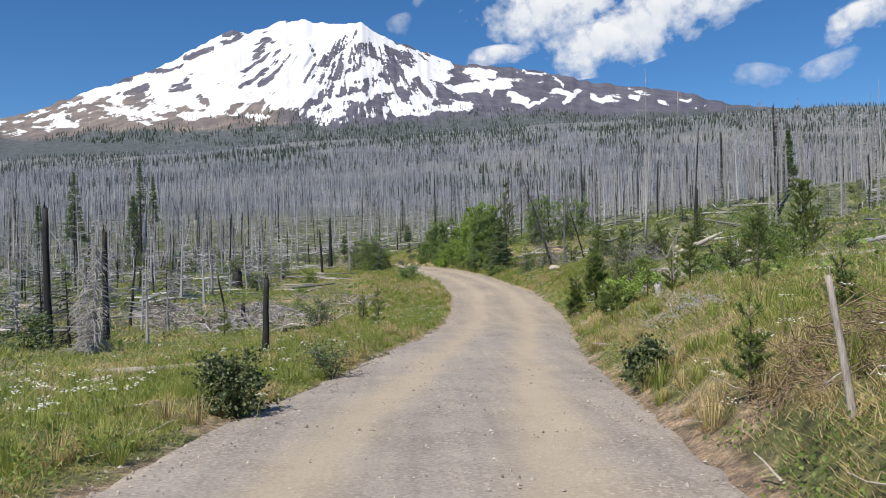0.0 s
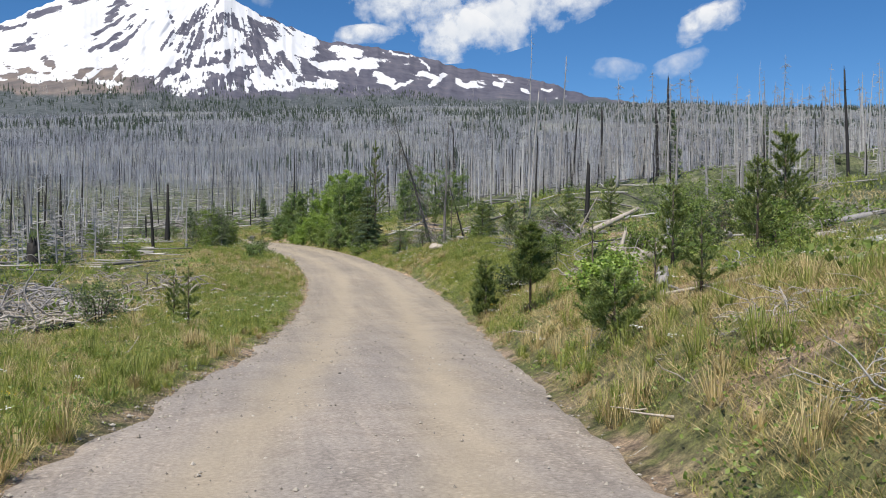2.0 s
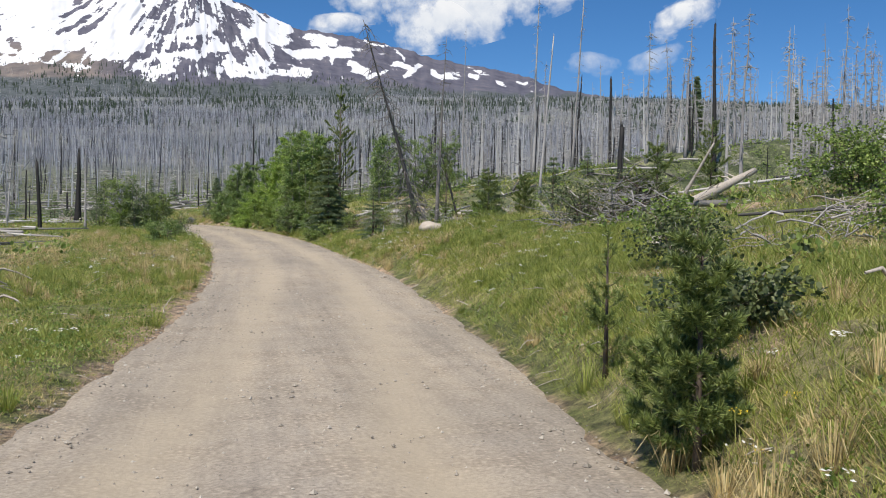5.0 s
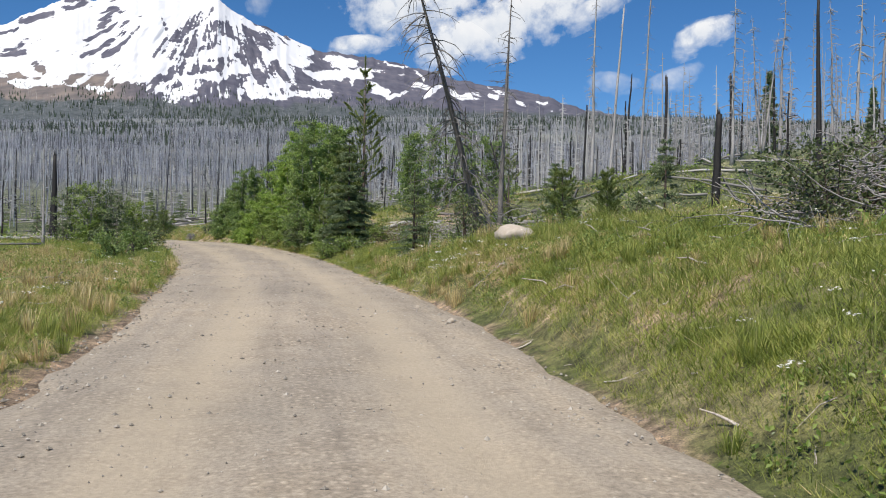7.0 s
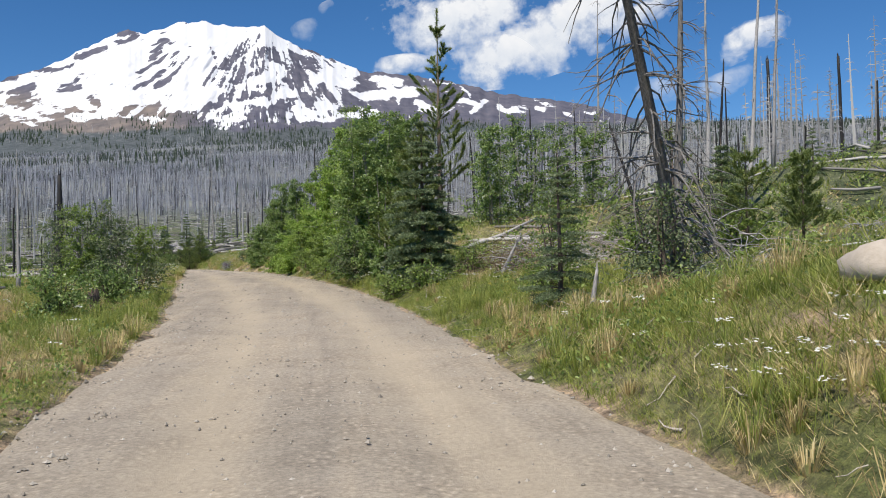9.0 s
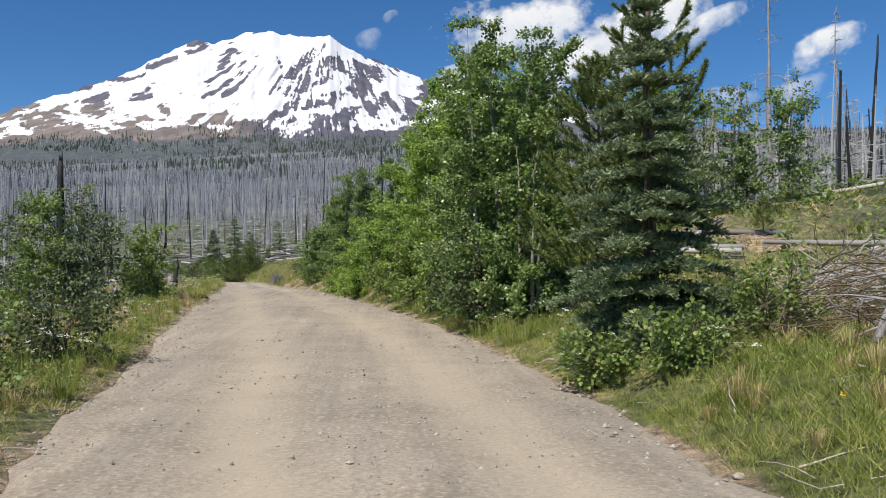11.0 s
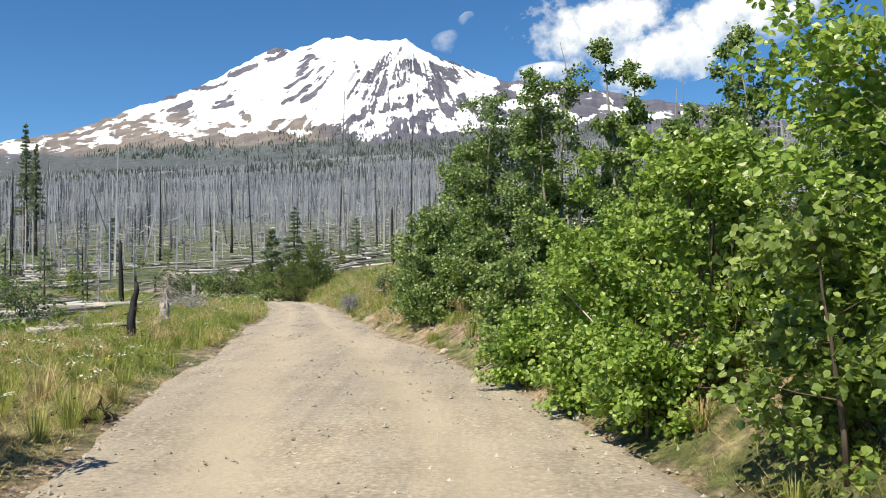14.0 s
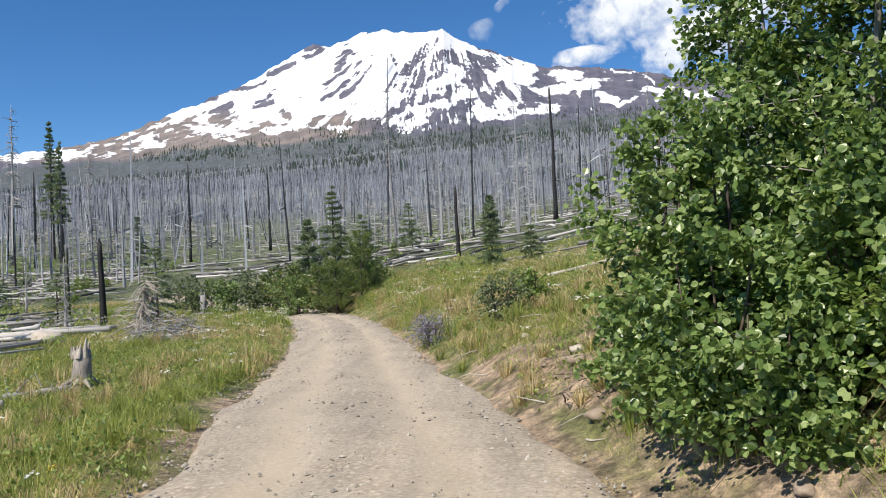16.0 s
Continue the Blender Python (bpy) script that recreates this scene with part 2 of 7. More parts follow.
def mountain_material():
    m, t, b = nodes("snow_and_lava_rock")
    uv = t.nodes.new("ShaderNodeUVMap")
    uv.uv_map = "fall_line"
    co = t.nodes.new("ShaderNodeTexCoord").outputs["Object"]
    streak = noise_tex(t, 1.0, 7, 0.62, vector=uv.outputs[0], stretch=(30, 9.0, 1))
    patch = noise_tex(t, 0.014, 9, 0.65, vector=co)
    lean = math_node(t, "ADD", math_node(t, "MULTIPLY", streak, 0.75), math_node(t, "MULTIPLY", patch, 0.75))
    s = math_node(t, "ADD", attr(t, "snow"), math_node(t, "MULTIPLY", math_node(t, "SUBTRACT", lean, 0.75), 1.9))
    s = ramp(t, s, [(0.47, (0, 0, 0)), (0.53, (1, 1, 1))])
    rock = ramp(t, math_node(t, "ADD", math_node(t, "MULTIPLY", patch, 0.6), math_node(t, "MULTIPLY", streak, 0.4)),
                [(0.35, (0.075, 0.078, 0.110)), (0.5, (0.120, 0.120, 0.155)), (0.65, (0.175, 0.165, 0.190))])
    rock = mix(t, attr(t, "brown"), rock, ramp(t, patch, [(0.38, (0.145, 0.132, 0.132)), (0.6, (0.245, 0.208, 0.185))]))
    # Woods at the foot, with distance haze mixed into the blue-grey.
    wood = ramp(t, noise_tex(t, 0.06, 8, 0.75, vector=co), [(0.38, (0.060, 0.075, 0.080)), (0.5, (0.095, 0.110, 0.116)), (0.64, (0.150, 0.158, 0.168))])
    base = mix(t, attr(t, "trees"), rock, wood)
    t.links.new(mix(t, s, base, (0.74, 0.755, 0.785)), b.inputs["Base Color"])
    b.inputs["Roughness"].default_value = 0.9
    b.inputs["Specular IOR Level"].default_value = 0.1
    bump(t, b, math_node(t, "ADD", streak, patch), 0.15, 16.0)
    return m


M_MOUNTAIN = mountain_material()


def cloud_material(seed, density, soft):
    m = bpy.data.materials.new("cloud_vapour")
    m.use_nodes = True
    t = m.node_tree
    t.nodes.remove(t.nodes["Principled BSDF"])
    co = t.nodes.new("ShaderNodeTexCoord").outputs["Object"]
    mp = t.nodes.new("ShaderNodeMapping")
    mp.inputs["Location"].default_value = (seed * 3.7, seed * 1.9, seed)
    t.links.new(co, mp.inputs[0])
    n1 = noise_tex(t, 0.0046, 9, 0.6, vector=mp.outputs[0])
    n2 = noise_tex(t, 0.012, 6, 0.55, vector=mp.outputs[0])
    fall = attr(t, "body")
    a = math_node(t, "ADD", fall, math_node(t, "MULTIPLY", math_node(t, "SUBTRACT", n1, 0.54), 4.0))
    a = ramp(t, math_node(t, "MULTIPLY", a, density), [(0.15, (0, 0, 0)), (0.15 + soft * 1.7, (1, 1, 1))])
    # Sunlit tops and shaded bases are painted into the card's own glow.
    shade = ramp(t, math_node(t, "ADD", math_node(t, "MULTIPLY", n2, 0.7), math_node(t, "MULTIPLY", attr(t, "height"), 0.6)),
                 [(0.25, (0.58, 0.66, 0.80)), (0.55, (0.84, 0.88, 0.94)), (0.8, (0.97, 0.98, 1.0))])
    em = t.nodes.new("ShaderNodeEmission")
    t.links.new(shade, em.inputs[0])
    em.inputs[1].default_value = 0.93
    tr = t.nodes.new("ShaderNodeBsdfTransparent")
    ms = t.nodes.new("ShaderNodeMixShader")
    t.links.new(a, ms.inputs[0])
    t.links.new(tr.outputs[0], ms.inputs[1])
    t.links.new(em.outputs[0], ms.inputs[2])
    t.links.new(ms.outputs[0], t.nodes["Material Output"].inputs[0])
    return m


def far_material(name, stops, stand=0.0):
    m, t, b = nodes(name)
    fac = t.nodes.new("ShaderNodeNewGeometry").outputs["Random Per Island"]
    if stand:  # whole trees darker or paler, in stands
        tree = noise_tex(t, 0.16, 2, 0.6, stretch=(1, 1, 0.12))
        tree = ramp(t, tree, [(0.36, (0, 0, 0)), (0.62, (1, 1, 1))])
        fac = math_node(t, "ADD", math_node(t, "MULTIPLY", fac, 1 - stand), math_node(t, "MULTIPLY", tree, stand))
    t.links.new(ramp(t, fac, stops), b.inputs["Base Color"])
    b.inputs["Roughness"].default_value = 0.9
    return m


# Bluish greys: distance haze is put into the timber colours.
M_FAR_SNAG = far_material("dead_standing_timber", [(0.0, (0.018, 0.018, 0.022)), (0.30, (0.06, 0.06, 0.07)), (0.46, (0.28, 0.28, 0.31)), (0.72, (0.47, 0.475, 0.51)), (1.0, (0.68, 0.68, 0.70))], 0.6)
M_FAR_SNAG_GREY = far_material("bleached_standing_timber", [(0.0, (0.16, 0.155, 0.155)), (0.4, (0.30, 0.295, 0.295)), (0.75, (0.46, 0.455, 0.45)), (1.0, (0.64, 0.63, 0.62))], 0.5)
M_FAR_FIR = far_material("distant_green_conifers", [(0.0, (0.022, 0.040, 0.026)), (1.0, (0.060, 0.085, 0.050))])

# ---- mesh helpers ----


class Soup:
    """Collects triangles and four-sided faces of one mesh."""

    def __init__(self):
        self.v, self.t, self.q, self.n = [], [], [], 0

    def add(self, verts, tris=None, quads=None):
        verts = np.asarray(verts, float).reshape(-1, 3)
        if tris is not None and len(tris):
            self.t.append(np.asarray(tris, int).reshape(-1, 3) + self.n)
        if quads is not None and len(quads):
            self.q.append(np.asarray(quads, int).reshape(-1, 4) + self.n)
        self.v.append(verts)
        self.n += len(verts)

    def mesh(self, name, material, smooth=True):
        me = bpy.data.meshes.new(name)
        v = np.concatenate(self.v)
        t = np.concatenate(self.t) if self.t else np.zeros((0, 3), int)
        q = np.concatenate(self.q) if self.q else np.zeros((0, 4), int)
        me.vertices.add(len(v))
        me.vertices.foreach_set("co", v.astype(np.float32).ravel())
        me.loops.add(t.size + q.size)
        me.loops.foreach_set("vertex_index", np.concatenate([t.ravel(), q.ravel()]).astype(np.int32))
        me.polygons.add(len(t) + len(q))
        starts = np.concatenate([np.arange(len(t)) * 3, t.size + np.arange(len(q)) * 4])
        me.polygons.foreach_set("loop_start", starts.astype(np.int32))
        me.polygons.foreach_set("use_smooth", np.full(len(starts), smooth))
        me.update(calc_edges=True)
        me.validate()
        me.materials.append(material)
        return me


def part(name, soup, material, parent, label="", smooth=True):
    ob = new(name, soup.mesh(name, material, smooth))
    ob.parent = parent
    if label:
        tagged(ob, label)
    return ob


def pieces(name, runs, material, parent, sides=4):
    """Each bent limb as a part of its own."""
    for pts, radii in runs:
        one = Soup()
        tube(one, pts, radii, sides, False)
        part(name, one, material, parent)


def empty(name, x, y, z, turn=0.0, tilt=0.0):
    ob = new(name)
    ob.empty_display_size = 0.3
    ob.matrix_basis = pose(x, y, z, tilt, 0, turn)
    return ob


def unit(v):
    return v / np.maximum(np.linalg.norm(v, axis=-1, keepdims=True), 1e-9)


def tube(soup, pts, radii, sides=6, closed=True):
    """A tapered limb through the points."""
    pts, radii = np.asarray(pts, float), np.asarray(radii, float)
    d = unit(np.gradient(pts, axis=0))
    ref = np.array([0.0, 0.0, 1.0]) if abs(d[0][2]) < 0.8 else np.array([1.0, 0.0, 0.0])
    a = unit(np.cross(d, ref))
    b = np.cross(d, a)
    ang = np.arange(sides) * 2 * np.pi / sides
    ring = np.cos(ang)[None, :, None] * a[:, None] + np.sin(ang)[None, :, None] * b[:, None]
    v = (pts[:, None] + ring * radii[:, None, None]).reshape(-1, 3)
    n = len(pts)
    i, j = np.meshgrid(np.arange(n - 1), np.arange(sides), indexing="ij")
    k = (j + 1) % sides
    q = np.stack([i * sides + j, i * sides + k, (i + 1) * sides + k, (i + 1) * sides + j], -1).reshape(-1, 4)
    tris = []
    if closed:
        tris = [(0, j2 + 1, j2) for j2 in range(1, sides - 1)] + [((n - 1) * sides, (n - 1) * sides + j2, (n - 1) * sides + j2 + 1) for j2 in range(1, sides - 1)]
    soup.add(v, tris, q)


def leaves(soup, rng, pos, size, along=None, up_bias=0.5, wide=0.75, round_=False):
    """Small folded leaves at the places given."""
    n = len(pos)
    size = np.broadcast_to(np.asarray(size, float), (n,))[:, None] * rng.uniform(0.7, 1.25, (n, 1))
    a = unit(rng.normal(size=(n, 3)) if along is None else along + rng.normal(size=(n, 3)) * 0.5)
    up = unit(rng.normal(size=(n, 3)) + np.array(SUN_TO) * up_bias * 2.4)  # leaves turn to the light
    s = unit(np.cross(a, up))
    nn = np.cross(s, a)
    if round_:
        out = [pos]
        for f, g, c in ((0.22, 0.42, 0.06), (0.62, 0.46, 0.13), (1.0, 0.0, 0.02), (0.62, -0.46, 0.13), (0.22, -0.42, 0.06)):
            out.append(pos + a * size * f + s * size * wide * g + nn * size * c)
        i = np.arange(n) * 6
        fan = [np.stack([i, i + k, i + k + 1], 1) for k in range(1, 5)]
        soup.add(np.stack(out, 1).reshape(-1, 3), np.concatenate(fan))
        return
    v = np.stack([pos, pos + a * size * 0.45 + s * size * wide * 0.5 + nn * size * 0.1,
                  pos + a * size, pos + a * size * 0.45 - s * size * wide * 0.5 + nn * size * 0.1], 1).reshape(-1, 3)
    i = np.arange(n) * 4
    soup.add(v, np.concatenate([np.stack([i, i + 1, i + 2], 1), np.stack([i, i + 2, i + 3], 1)]))


def needles(soup, pos, way, length, width, rng):
    """Thin three-cornered needles."""
    n = len(pos)
    way = unit(way)
    s = unit(np.cross(way, rng.normal(size=(n, 3)))) * np.asarray(width).reshape(-1, 1)
    v = np.stack([pos - s, pos + s, pos + way * np.asarray(length).reshape(-1, 1)], 1).reshape(-1, 3)
    soup.add(v, np.arange(3 * n).reshape(-1, 3))


def vnoise(x, y, seed=0):
    """Smooth value noise, 0 to 1."""
    xi, yi = np.floor(x).astype(np.int64), np.floor(y).astype(np.int64)
    fx, fy = x - xi, y - yi
    fx, fy = fx * fx * (3 - 2 * fx), fy * fy * (3 - 2 * fy)

    def h(i, j):
        k = (i * 374761393 + j * 668265263 + seed * 69069) & 0x7FFFFFFF
        k = ((k ^ (k >> 13)) * 1274126177) & 0x7FFFFFFF
        return ((k ^ (k >> 16)) & 0xFFFF) / 65535.0

    return (h(xi, yi) * (1 - fx) + h(xi + 1, yi) * fx) * (1 - fy) + (h(xi, yi + 1) * (1 - fx) + h(xi + 1, yi + 1) * fx) * fy


def fbm(x, y, octaves=5, seed=0):
    total, amp, norm = 0.0, 1.0, 0.0
    for o in range(octaves):
        total = total + amp * vnoise(x * 2**o, y * 2**o, seed + o)
        norm += amp
        amp *= 0.55
    return total / norm


def set_attr(me, name, values):
    a = me.attributes.new(name, "FLOAT", "POINT")
    a.data.foreach_set("value", np.asarray(values, np.float32).ravel())


def grid_quads(rows, cols):
    i, j = np.meshgrid(np.arange(rows - 1), np.arange(cols - 1), indexing="ij")
    return np.stack([i * cols + j, i * cols + j + 1, (i + 1) * cols + j + 1, (i + 1) * cols + j], -1).reshape(-1, 4)

# ---- the land ----

EDGE_Y = [-40, 0, 16, 20, 25, 32, 40, 48, 56, 63, 70, 74, 80, 86, 93, 98, 103, 107, 113, 118, 124, 130, 138, 148]
EDGE_L = [12.4, 15.8, 17.2, 17.9, 18.5, 19.6, 20.5, 21.3, 21.7, 21.6, 21.2, 20.7, 19.9, 19.1, 18.3, 17.6, 16.9, 16.3, 15.5, 14.5, 12.7, 9.9, 5.0, -4.4]
EDGE_R = [16.8, 20.6, 22.1, 22.5, 23.1, 24.1, 25.5, 26.4, 26.6, 26.1, 25.9, 25.7, 25.1, 24.1, 22.6, 21.5, 20.2, 19.1, 17.8, 16.6, 15.0, 12.9, 9.2, 1.6]
ROAD_Y = [-40, 7, 12.3, 17.5, 22.8, 28.2, 34.5, 40.7, 44.3, 49.7, 61.9, 69.7, 76.2, 82.8, 89.2, 95.7, 107, 117, 132, 162]
ROAD_Z = [1.2, 0.45, 0.29, 0.13, -0.08, -0.22, -0.46, -0.67, -0.65, -0.51, 0.08, 0.27, 0.47, 0.72, 0.94, 1.08, 1.22, 1.17, 0.67, 0.92]
BANK_S = [0, 0.25, 0.7, 1.6, 3.5, 8.0, 12, 20, 31, 45, 70, 120, 300]
BANK_Z = [0, 0.14, 0.55, 0.98, 1.35, 2.05, 2.6, 3.9, 6.2, 8.3, 11, 15, 24]
LEFT_S = [0, 0.4, 1.2, 3.0, 8, 16, 30, 60, 300]
LEFT_Z = [0, 0.06, 0.05, 0.0, -0.15, -0.3, -0.4, 0.2, 6]
FAR_Y = [110, 146, 200, 250, 300, 400, 600, 1000, 1500, 2100]
FAR_Z = [0.0, 1.0, 4.5, 9, 14.5, 26, 54, 116, 200, 298]


def sm(a, b, x):
    u = np.clip((x - a) / (b - a), 0, 1)
    return u * u * (3 - 2 * u)


def soft_interp(x, xs, ys, w):
    return (np.interp(x - w, xs, ys) + 2 * np.interp(x, xs, ys) + np.interp(x + w, xs, ys)) / 4


def edges_at(y):
    return soft_interp(y, EDGE_Y, EDGE_L, 2.0), soft_interp(y, EDGE_Y, EDGE_R, 2.0)


def ripple(x, y):
    """Gentle unevenness of open ground, metres."""
    return (0.5 * np.sin(x * 0.9 + 1.7 * np.sin(y * 0.31)) * np.sin(y * 0.73 + 0.6)
            + 0.3 * np.sin(x * 2.1 + y * 1.3) + 0.3 * np.sin(y * 2.7 - x * 1.9 + 1.0))


def ground_z(x, y):
    """Height of the land, for numbers or arrays."""
    x, y = np.asarray(x, float), np.asarray(y, float)
    l, r = edges_at(y)
    road = soft_interp(y, ROAD_Y, ROAD_Z, 2.5)
    s_r, s_l = np.maximum(x - r, 0), np.maximum(l - x, 0)
    away = np.maximum(s_r, s_l)
    bank = np.interp(s_r, BANK_S, BANK_Z) * (1 - 0.35 * sm(112, 147, y)) * (1 - 0.75 * sm(140, 400, y)) * (1 - 0.5 * sm(61, 67, y) * (1 - sm(84, 93, y))) * (1 - 0.25 * sm(94, 100, y) * (1 - sm(118, 126, y)))
    left = np.interp(s_l, LEFT_S, LEFT_Z) * (1 - sm(140, 400, y))
    far = np.interp(y, FAR_Y, FAR_Z)
    cross = 0.048 * sm(150, 1500, y) * np.clip(x, -900, 1000)
    mid = 5.0 * sm(200, 700, y) * np.sin(x * 0.011 + 0.7) * np.sin(y * 0.009)
    rough = ripple(x, y) * (0.05 * sm(0.2, 2.0, away) + 0.10 * sm(6, 25, away))
    u = np.clip((x - (l + r) / 2) / np.maximum((r - l) / 2, 0.1), -1.3, 1.3)
    ruts = np.where(away < 0.3, 0.05 * (1 - u * u) - 0.035 * np.exp(-((np.abs(u) - 0.38) / 0.16) ** 2), 0)
    return road + bank + left + far + cross + mid + rough + ruts


def bare_patch(x, y):
    """Where turf gives way to bare earth, 0 to 1."""
    patch = 0.30 * np.exp(-((x - 28.2) / 1.9) ** 2 - ((y - 57.0) / 3.6) ** 2) 
    return sm(0.55, 0.67, fbm(x * 0.42 + 3, y * 0.42, 4, 17) + patch)


def build_ground():
    ys = np.concatenate([np.linspace(-900, -60, 12), np.arange(-55, -4, 3.0), np.arange(-4, 142, 0.5), 142 * (2200 / 142) ** np.linspace(0, 1, 110)])
    near, middle = np.arange(0, 14, 0.3), np.arange(14, 45, 1.2)
    far = 45 * (2600 / 45) ** np.linspace(0, 1, 46)
    half = np.concatenate([near, middle, far])
    offs = np.concatenate([-half[:0:-1], half])
    l, r = edges_at(np.minimum(ys, 120))
    mid = (l + r) / 2
    x = mid[:, None] + offs[None, :]
    y = np.broadcast_to(ys[:, None], x.shape)
    z = ground_z(x, y)
    lo, hi = edges_at(y)
    gap = np.maximum(np.maximum(lo - x, x - hi), 0)
    inside = (gap <= 0) & (y < 148)
    depth = np.minimum(x - lo, hi - x)
    z = z - np.where(inside, 0.10 * sm(0.0, 0.35, depth), 0)
    # loose clods and tussocks of the verge
    z = z + (fbm(x * 2.2, y * 2.2, 3, 5) - 0.5) * 0.16 * sm(0.3, 1.5, gap) * (1 - sm(12, 40, gap))
    s = Soup()
    s.add(np.stack([x, y, z], -1), quads=grid_quads(*x.shape))
    me = s.mesh("ground", M_GROUND)
    side = x > (lo + hi) / 2
    cut = (0.75 * np.exp(-((y - 97.5) / 4) ** 2) + 1.15 * np.exp(-((y - 107) / 5) ** 2)) * side * sm(0.1, 0.5, gap) * (1 - sm(1.0, 1.9 + 0.9 * np.exp(-((y - 107) / 5) ** 2), gap)) * 0.66
    cut2 = np.exp(-((y - 14) / 4) ** 2) * side * (1 - sm(0.5, 1.4, gap)) * 0.3
    cut3 = np.exp(-((y - 49) / 4) ** 2) * (~side) * (1 - sm(0.4, 1.2, gap)) * 0.6
    verge = (1 - sm(0.0, (0.25 + 0.7 * fbm(x * 0.35, y * 0.35, 3, 19)) * np.where(side, 0.6, 1.0), gap)) * 0.56
    set_attr(me, "soil", np.clip((verge + cut + cut2 + cut3 + 0.62 * bare_patch(x, y) * sm(0.2, 0.8, gap) * (1 - sm(9, 16, gap)) * np.where(side, 1.0, 0.6)) * (1 - sm(137, 146, y)), 0, 1))
    set_attr(me, "wild", np.clip(np.maximum(sm(7, 16, gap), sm(124, 147, y)), 0, 1))
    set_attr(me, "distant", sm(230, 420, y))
    return tagged(new("ground", me), "green and straw meadow rising to a burnt forest slope", "ground", kind="structure")


def build_road():
    ys = np.arange(-30, 148, 0.22)
    us = np.linspace(-1, 1, 41)
    l, r = edges_at(ys)
    wob_l = (fbm(ys * 0.9, ys * 0 + 3.0, 4, 11) - 0.5) * 0.55
    wob_r = (fbm(ys * 0.9, ys * 0 + 9.0, 4, 12) - 0.5) * 0.55
    l, r = l - 0.05 + wob_l, r + 0.05 + wob_r
    x = ((l + r) / 2)[:, None] + us[None, :] * ((r - l) / 2)[:, None]
    y = np.broadcast_to(ys[:, None], x.shape)
    lo, hi = edges_at(y)
    base = ground_z(np.clip(x, lo, hi), y)
    z = base + (fbm(x * 1.8, y * 1.8, 4, 3) - 0.5) * 0.05 + (fbm(x * 9, y * 9, 2, 8) - 0.5) * 0.012
    z = z - 0.06 * np.clip((np.abs(us)[None, :] - 0.93) / 0.07, 0, 1) + 0.012
    s = Soup()
    s.add(np.stack([x, y, z], -1), quads=grid_quads(*x.shape))
    me = s.mesh("road", M_ROAD)
    drift = 0.06 * np.sin(ys * 0.11)[:, None]
    u = us[None, :] - drift
    tr = np.exp(-((np.abs(u) - 0.40) / 0.17) ** 2) * (0.65 + 0.5 * fbm(x * 0.8, y * 0.25, 3, 21))
    set_attr(me, "track", np.clip(tr, 0, 1))
    set_attr(me, "crushed", np.clip((1 - sm(24, 46, y)) * (1.25 - 1.1 * tr), 0, 1))
    return tagged(new("road", me), "pale dusty one-lane gravel road with two packed wheel tracks", "road", kind="structure")


RIDGE_AZ = [-75, -50, -35, -30.5, -26.5, -24.4, -23, -20.4, -17.5, -15.3, -13.4, -12.3, -11.4, -10.4, -9.2, -8.4, -7, -5.6, -4.4, -3.1, -2.3, 0, 2.6, 3.5, 4.8, 6.7, 8.9, 10.3, 12.1, 13.9, 16.7, 18.5, 20.8, 26, 40, 75]
RIDGE_EL = [4.5, 6.2, 7.4, 8.0, 8.5, 9.0, 9.5, 10.55, 11.75, 12.75, 13.9, 14.4, 14.9, 14.65, 15.1, 15.42, 15.52, 15.35, 15.3, 15.48, 14.9, 13.95, 13.0, 12.7, 12.65, 12.5, 12.1, 11.8, 11.25, 10.95, 10.5, 10.05, 9.4, 8.3, 7.0, 4.5]
HUB = (22.0, 47.0, 1.2)


RIBS = ((-11.7, 14.3, -10.9, 14.6, 0.33), (-14.3, 13.0, -12.8, 13.7, 0.15), (-7.9, 13.3, -11.0, 11.3, 0.15), (-8.5, 12.7, -9.8, 11.5, 0.18), (-10.1, 13.0, -11.6, 11.2, 0.11), (-9.2, 14.4, -9.9, 13.3, 0.18),
        (-4.0, 14.6, -6.3, 12.5, 0.13), (-4.3, 14.0, -6.9, 11.8, 0.15), (-3.3, 14.9, -4.5, 13.6, 0.07), (-3.0, 13.7, -5.4, 11.8, 0.44), (-2.4, 13.8, -1.8, 12.9, 0.15), (-1.1, 13.7, 0.3, 12.9, 0.15),
        (-1.5, 12.1, -1.0, 12.6, 0.44), (-4.5, 11.8, -7.1, 10.0, 0.22), (-3.0, 11.3, -6.0, 10.8, 0.15), (-5.8, 10.8, -8.2, 9.5, 0.22), (-6.5, 14.0, -6.1, 13.0, 0.07))
BARE_ROCK = ((-15.9, 11.0, -14.3, 11.2, 0.22), (-16.7, 11.7, -14.8, 12.4, 0.14), (-18.0, 10.3, -17.2, 10.6, 0.18), (-13.7, 10.5, -13.1, 10.2, 0.22), (-11.4, 9.9, -9.6, 10.1, 0.33), (-8.9, 9.7, -8.5, 9.8, 0.22),
             (0.7, 11.4, 2.0, 11.0, 0.47), (-0.4, 10.7, -0.2, 11.0, 0.29), (2.2, 13.5, 3.4, 12.7, 0.18), (-0.8, 14.3, 1.9, 13.3, 0.09), (-2.3, 10.4, -1.5, 10.7, 0.33), (-3.7, 9.7, -3.4, 10.0, 0.36),
             (-5.8, 9.9, -5.5, 10.1, 0.22), (2.5, 10.8, 1.2, 10.1, 0.18), (-21.1, 9.7, -16.9, 11.1, 0.11), (-23.9, 8.7, -21.4, 9.6, 0.09))
